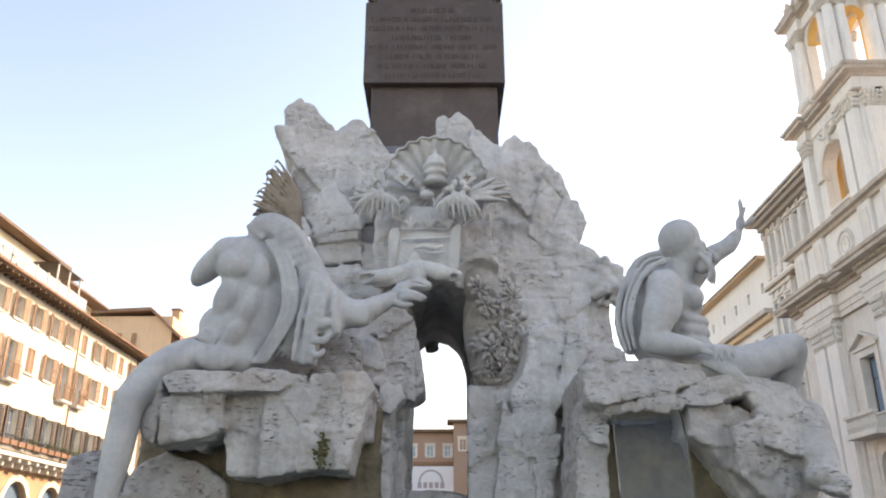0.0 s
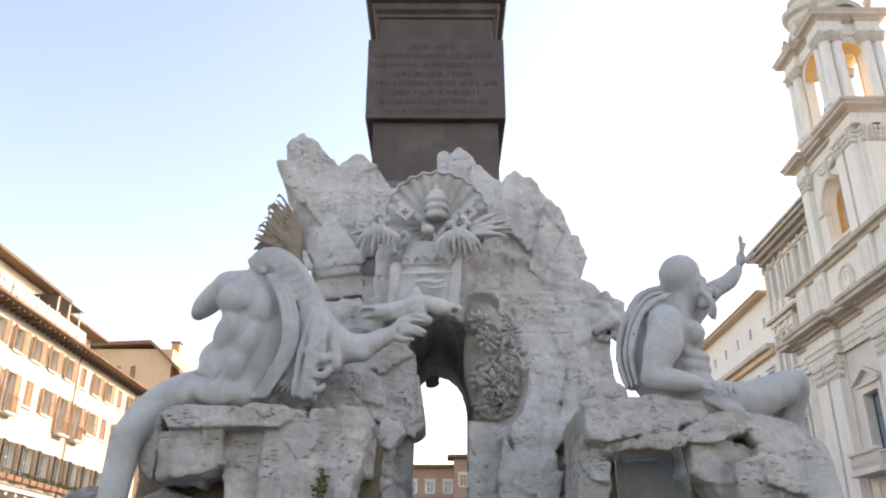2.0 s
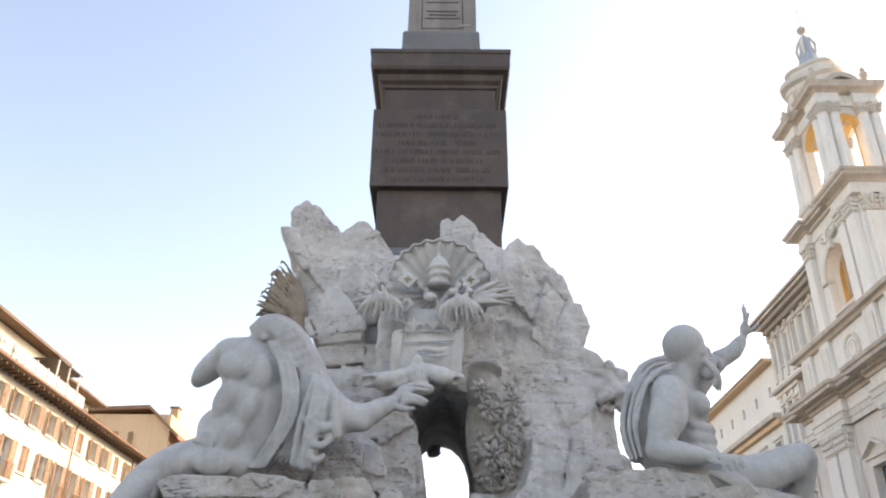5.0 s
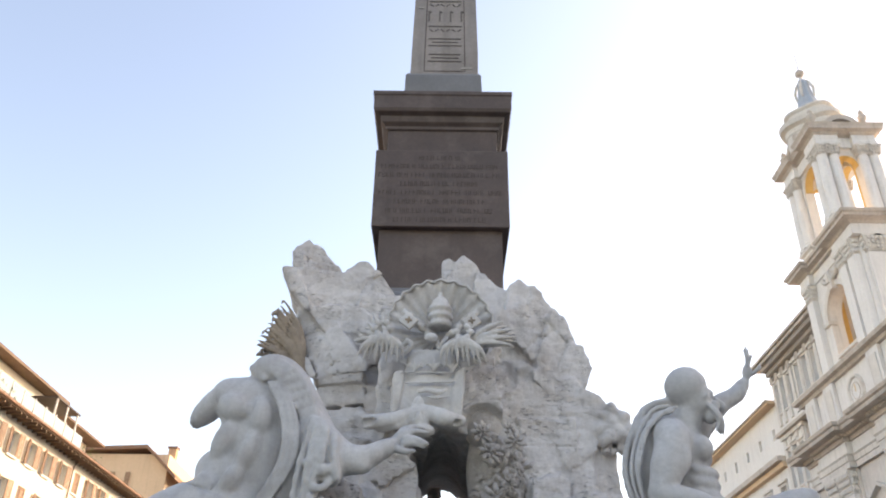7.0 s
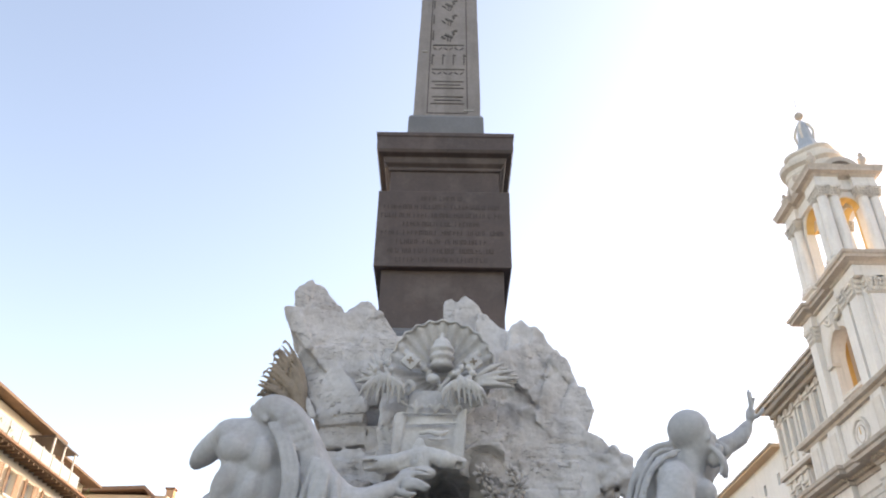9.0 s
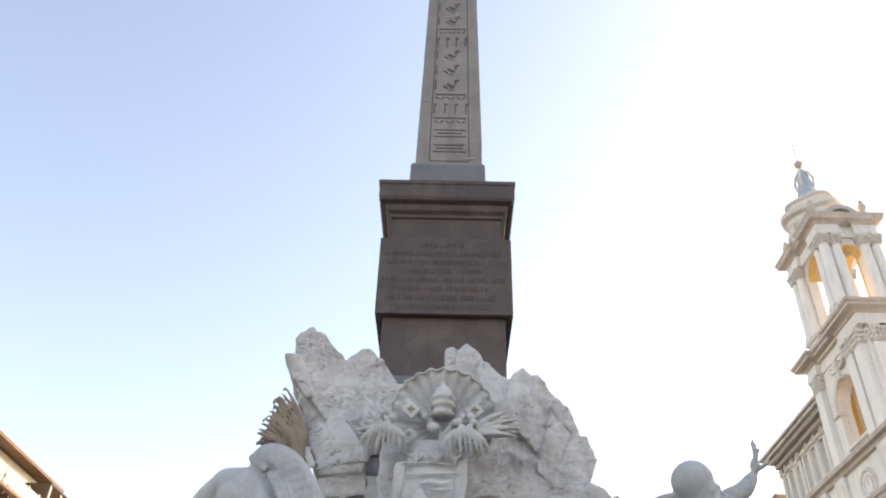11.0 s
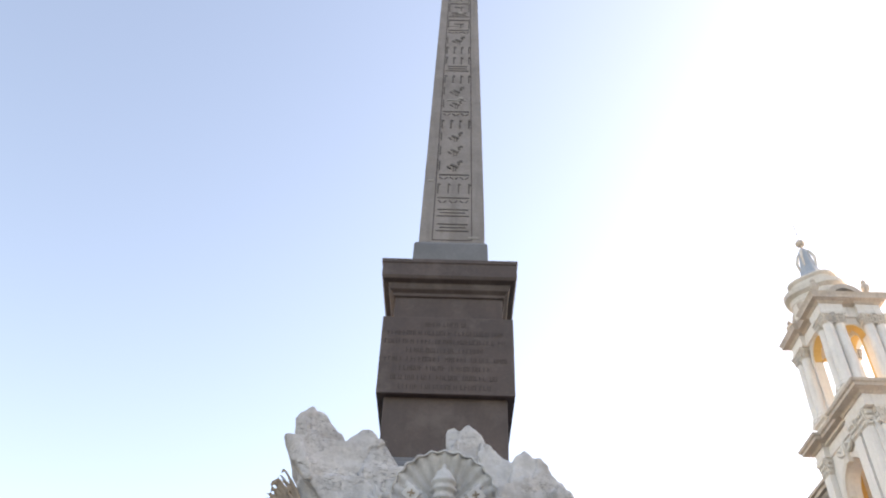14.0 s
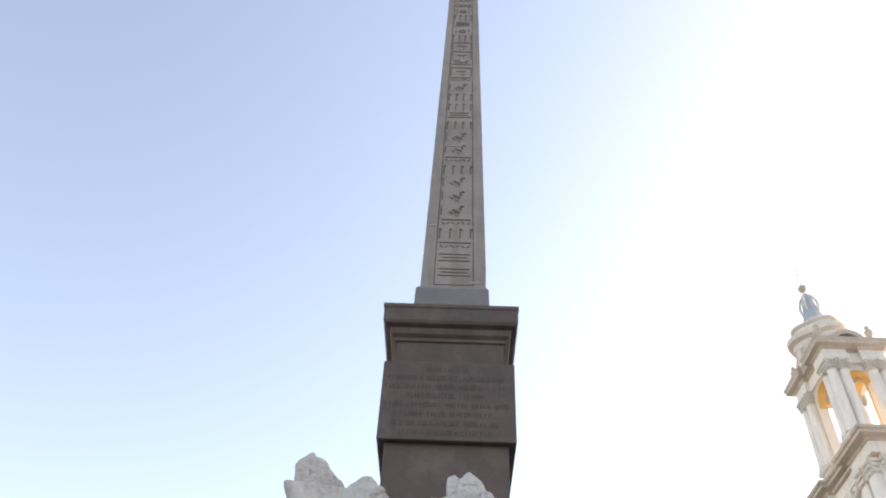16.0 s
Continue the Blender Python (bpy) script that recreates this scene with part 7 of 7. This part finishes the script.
def build_pedestal():
    ped = thing("obelisk_pedestal", "dark brown granite pedestal with a worn inscription, on the rock", "pedestal", at=(-0.09, 13.53, 7.2))
    bm = square_loft(bmesh.new(), [(1.24, 1.24, 0.0), (1.24, 1.24, 0.72), (1.20, 1.20, 0.78), (1.12, 1.12, 0.84), (1.10, 1.10, 0.92)])
    part("foot", bm, M_GRANITE_D, ped, "grey granite foot")
    bm = box(-1.10, 1.10, -1.10, 1.10, 0.92, 2.08, 0.012)
    part("lower_block", bm, M_GRANITE, ped)
    bm = box(-1.235, 1.235, -1.235, 1.235, 2.08, 3.76, 0.015)
    part("inscription_block", bm, M_GRANITE, ped)
    rng = random.Random(4)
    # nothing is cut: thin dark bars give the letters their shade
    lines = bmesh.new()
    for i, (a, b) in enumerate(((-0.42, 0.42), (-1.12, 1.12), (-1.16, 1.14), (-0.75, 0.72), (-1.14, 1.14), (-0.85, 0.85), (-1.0, 0.98), (-0.85, 0.84))):
        bar_line(lines, a, b, 3.54 - 0.195 * i, 0.095, -1.237, rng)
    tagged(part("inscription", lines, M_CUT_SHADE, ped, "rows of worn letters, the shade of their cuts laid on as dark bars"), kind="stuff")
    bm = box(-1.05, 1.05, -1.05, 1.05, 3.76, 4.42, 0.012)
    part("upper_block", bm, M_GRANITE, ped)
    bm = square_loft(bmesh.new(), [(1.052, 1.052, 4.36), (1.09, 1.09, 4.38), (1.10, 1.10, 4.44), (1.17, 1.17, 4.50), (1.19, 1.19, 4.56), (1.20, 1.20, 4.62), (1.30, 1.30, 4.66), (1.33, 1.33, 4.72), (1.33, 1.33, 5.02), (1.35, 1.35, 5.04), (1.35, 1.35, 5.12), (0.9, 0.9, 5.16)])
    part("cornice", bm, M_GRANITE, ped)
    bm = square_loft(bmesh.new(), [(0.80, 0.80, 5.08), (0.78, 0.78, 6.05), (0.74, 0.74, 6.13)])
    part("plinth", bm, M_GRANITE_D, ped, "grey granite plinth under the obelisk")
    return ped


def obelisk_half(z):
    """Half width of the shaft z metres over its foot."""
    return 0.715 - 0.0187 * z


def build_obelisk():
    ob = thing("obelisk", "tall weathered grey-brown granite obelisk carved with hieroglyphs", "obelisk", at=(-0.07, 13.56, 13.33))
    top = 15.6
    bm = bmesh.new()
    levels = [(obelisk_half(z), obelisk_half(z), z) for z in np.linspace(0, top, 27)] + [(0.03, 0.03, top + 1.1)]
    square_loft(bm, levels)
    edges = [e for e in bm.edges if abs((e.verts[0].co - e.verts[1].co).normalized().z) > 0.9]
    bmesh.ops.bevel(bm, geom=edges, offset=0.02, segments=1, affect="EDGES")
    rng = random.Random(11)
    for v in bm.verts:
        if rng.random() < 0.25:
            v.co.x *= 1 - 0.03 * rng.random()
            v.co.y *= 1 - 0.03 * rng.random()
    part("shaft", bm, M_OBELISK, ob)
    # frame lines and signs, front and left face: dark strips for shade in cuts
    for face in (0, 1):
        turn = Matrix.Rotation(-math.pi / 2 * face, 4, "Z")
        lean = math.atan(0.0187)

        def on_face(x, z):
            return turn @ Matrix.Translation((x, -obelisk_half(z) - 0.001, z)) @ Matrix.Rotation(-lean, 4, "X")
        bm = bmesh.new()
        for side in (-1, 1):
            for k in range(24):
                z = 0.12 + k * 0.62
                add_box(bm, -0.008, 0.008, -0.005, 0.005, 0, 0.62, 0, on_face(side * (0.60 * obelisk_half(z)), z) @ Matrix.Rotation(-side * 0.0112, 4, "Y"))
        add_box(bm, -0.42, 0.42, -0.005, 0.005, -0.008, 0.008, 0, on_face(0, 0.12))
        part("frame_groove", bm, M_CUT_SHADE, ob)
        z = 0.32
        bm = bmesh.new()
        while z < top - 0.5:
            w = 0.52 * obelisk_half(z)
            kind = rng.choice(("bird", "bars", "box", "reed", "zigzag", "eye", "bars"))

            def stroke(x, dz, lx, lz, tilt=0.0, y=0.0):
                add_box(bm, -lx / 2, lx / 2, -0.010 - y, 0.006, -lz / 2, lz / 2, 0.0, on_face(x, z + dz) @ Matrix.Rotation(tilt, 4, "Y"))
            if kind == "bars":
                for i in range(3):
                    stroke(0, 0.08 + 0.10 * i, 2 * w * rng.uniform(0.7, 1), 0.025)
                h = 0.36
            elif kind == "box":
                stroke(-w, 0.2, 0.03, 0.42), stroke(w, 0.2, 0.03, 0.42), stroke(0, 0.40, 2 * w, 0.03, 0, 0.001), stroke(0, 0.20, w, 0.03), stroke(0.2 * w, 0.1, 0.03, 0.16)
                h = 0.48
            elif kind == "reed":
                for i in range(4):
                    stroke(-w + 0.66 * w * i, 0.16, 0.032, 0.30), stroke(-w + 0.66 * w * i + 0.02, 0.30, 0.07, 0.04, 0.5, 0.001)
                h = 0.40
            elif kind == "zigzag":
                for i in range(6):
                    stroke(-w * 0.85 + 0.34 * w * i, 0.08, 0.10, 0.022, 0.8 * (-1) ** i, 0.0005 * i)
                stroke(0, 0.2, 2 * w, 0.03)
                h = 0.30
            elif kind == "eye":
                for a in range(8):
                    stroke(0.10 * math.cos(a * 0.785), 0.14 + 0.07 * math.sin(a * 0.785), 0.075, 0.022, -(a * 0.785 + 1.57), 0.0004 * a)
                stroke(w * 0.75, 0.14, 0.03, 0.22), stroke(-w * 0.75, 0.14, 0.03, 0.22)
                h = 0.34
            else:
                stroke(0, 0.18, 0.20, 0.06, 0.5), stroke(0.10, 0.28, 0.05, 0.12, -0.2, 0.001), stroke(0.15, 0.35, 0.08, 0.05, 0, 0.002), stroke(-0.02, 0.07, 0.02, 0.14), stroke(0.04, 0.07, 0.02, 0.14, 0.1)
                stroke(-0.12, 0.12, 0.12, 0.03, 0.7, 0.0015), stroke(-w, 0.2, 0.03, 0.3)
                h = 0.46
            z += h + rng.uniform(0.02, 0.10)
        tagged(part("picture_column", bm, M_OB_SIGN_SHADE, ob, "column of picture signs, their sunk shade laid on as dark strokes"), kind="stuff")
    # pale repairs
    for z, x, w, h in ((5.05, 0.0, 0.50, 0.05), (2.0, -0.55, 0.12, 0.05), (5.15, 0.12, 0.10, 0.10), (9.2, 0.05, 0.14, 0.10), (8.5, -0.1, 0.4, 0.035), (0.2, 0.45, 0.22, 0.06)):
        hw = obelisk_half(z)
        bm = add_box(bmesh.new(), -w / 2, w / 2, -0.012, 0.004, -h / 2, h / 2, 0.003, Matrix.Translation((x * hw / 0.7, -hw, z)) @ Matrix.Rotation(-math.atan(0.0187), 4, "X"))
        part("repair", bm, M_OB_PATCH, ob, "pale mortar repair")
    return ob


rock = thing("fountain_rock", "pale pitted travertine rock with an arched way through it", "rock", at=(0, 0, 0))
build_rock(rock)
build_left_ledge(rock)
build_right_ledge(rock)
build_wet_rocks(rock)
build_foliage()
build_pedestal()
build_obelisk()
build_hooded_statue()
build_bearded_statue()
build_fronds()
build_arms()
rng = random.Random(3)
blossom = part("carved_flower", build_flower(rng), M_FOLI, None, smooth=True)
tagged(blossom, "carved grey stone blossom in the niche of the rock", "carved flower", "carved flowers")
blossom.matrix_world = pose(0.52, 10.55, 4.98, -10, 0, 20)
for fx, fy, fz, s in ((0.62, 10.55, 4.72, 1.1), (0.95, 10.42, 4.82, 0.9), (0.88, 10.45, 4.98, 0.8), (0.86, 10.55, 4.32, 0.7), (0.68, 10.62, 4.15, 1.2), (0.80, 10.55, 3.95, 1.0),
                      (0.66, 10.65, 3.88, 0.8), (0.98, 10.45, 4.45, 0.7)):
    copy_thing(blossom, pose(fx, fy, fz, rng.uniform(-35, 15), rng.uniform(0, 90), rng.uniform(-10, 40)) @ Matrix.Scale(s * 0.95, 4))


# ---- water and growth on the rocks ----
def build_waterfall():
    """A thin sheet that falls from the lip of the right ledge, thicker at its edges."""
    bm = bmesh.new()
    n, rows = 26, 18
    front, back = [], []
    for j in range(rows + 1):
        t = j / rows
        z = 3.06 - 2.6 * t
        fall = 8.86 - 0.30 * math.sqrt(t) - 0.05 * t
        f, b = [], []
        for i in range(n + 1):
            s = i / n
            x = 1.84 + 0.74 * s + 0.02 * t * (s - 0.5)
            edge = max(0.0, 1 - min(s, 1 - s) / 0.06)
            rip = 0.006 * math.sin(s * 40 + 3 * math.sin(t * 7)) + 0.004 * math.sin(s * 90)
            f.append(bm.verts.new((x, fall + rip - 0.012 - 0.02 * edge, z)))
            b.append(bm.verts.new((x, fall + rip * 0.6 + 0.006 + 0.015 * edge, z)))
        front.append(f)
        back.append(b)
    for j in range(rows):
        for i in range(n):
            bm.faces.new((front[j][i], front[j + 1][i], front[j + 1][i + 1], front[j][i + 1]))
            bm.faces.new((back[j][i], back[j][i + 1], back[j + 1][i + 1], back[j + 1][i]))
        bm.faces.new((front[j][0], back[j][0], back[j + 1][0], front[j + 1][0]))
        bm.faces.new((front[j][n], front[j + 1][n], back[j + 1][n], back[j][n]))
    bm.faces.new(front[0] + back[0][::-1])
    bm.faces.new(front[-1][::-1] + back[-1])
    bmesh.ops.recalc_face_normals(bm, faces=bm.faces)
    ob = part("waterfall", bm, M_WATER, None, "clear sheet of water falling from the rock lip", True)
    ob.visible_shadow = False
    return tagged(ob, category="water")


build_waterfall()


def build_moss(x, y, z, w, h, seed):
    r = random.Random(seed)
    bm = bmesh.new()
    for _ in range(90):
        q = Vector((x + r.gauss(0, w), y + r.uniform(-0.03, 0.01), z + r.gauss(0, h)))
        m = Matrix.Translation(q) @ Euler((r.uniform(0, 6), r.uniform(0, 6), r.uniform(0, 6))).to_matrix().to_4x4() @ Matrix.Diagonal((0.022, 0.012, 0.028, 1))
        bmesh.ops.create_icosphere(bm, subdivisions=1, radius=0.8, matrix=m)
    return tagged(part("moss", bm, M_MOSS), "dark green moss growing on the damp stone", "moss", "moss on the rocks", "stuff")


build_moss(-1.22, 8.86, 2.62, 0.035, 0.09, 1)
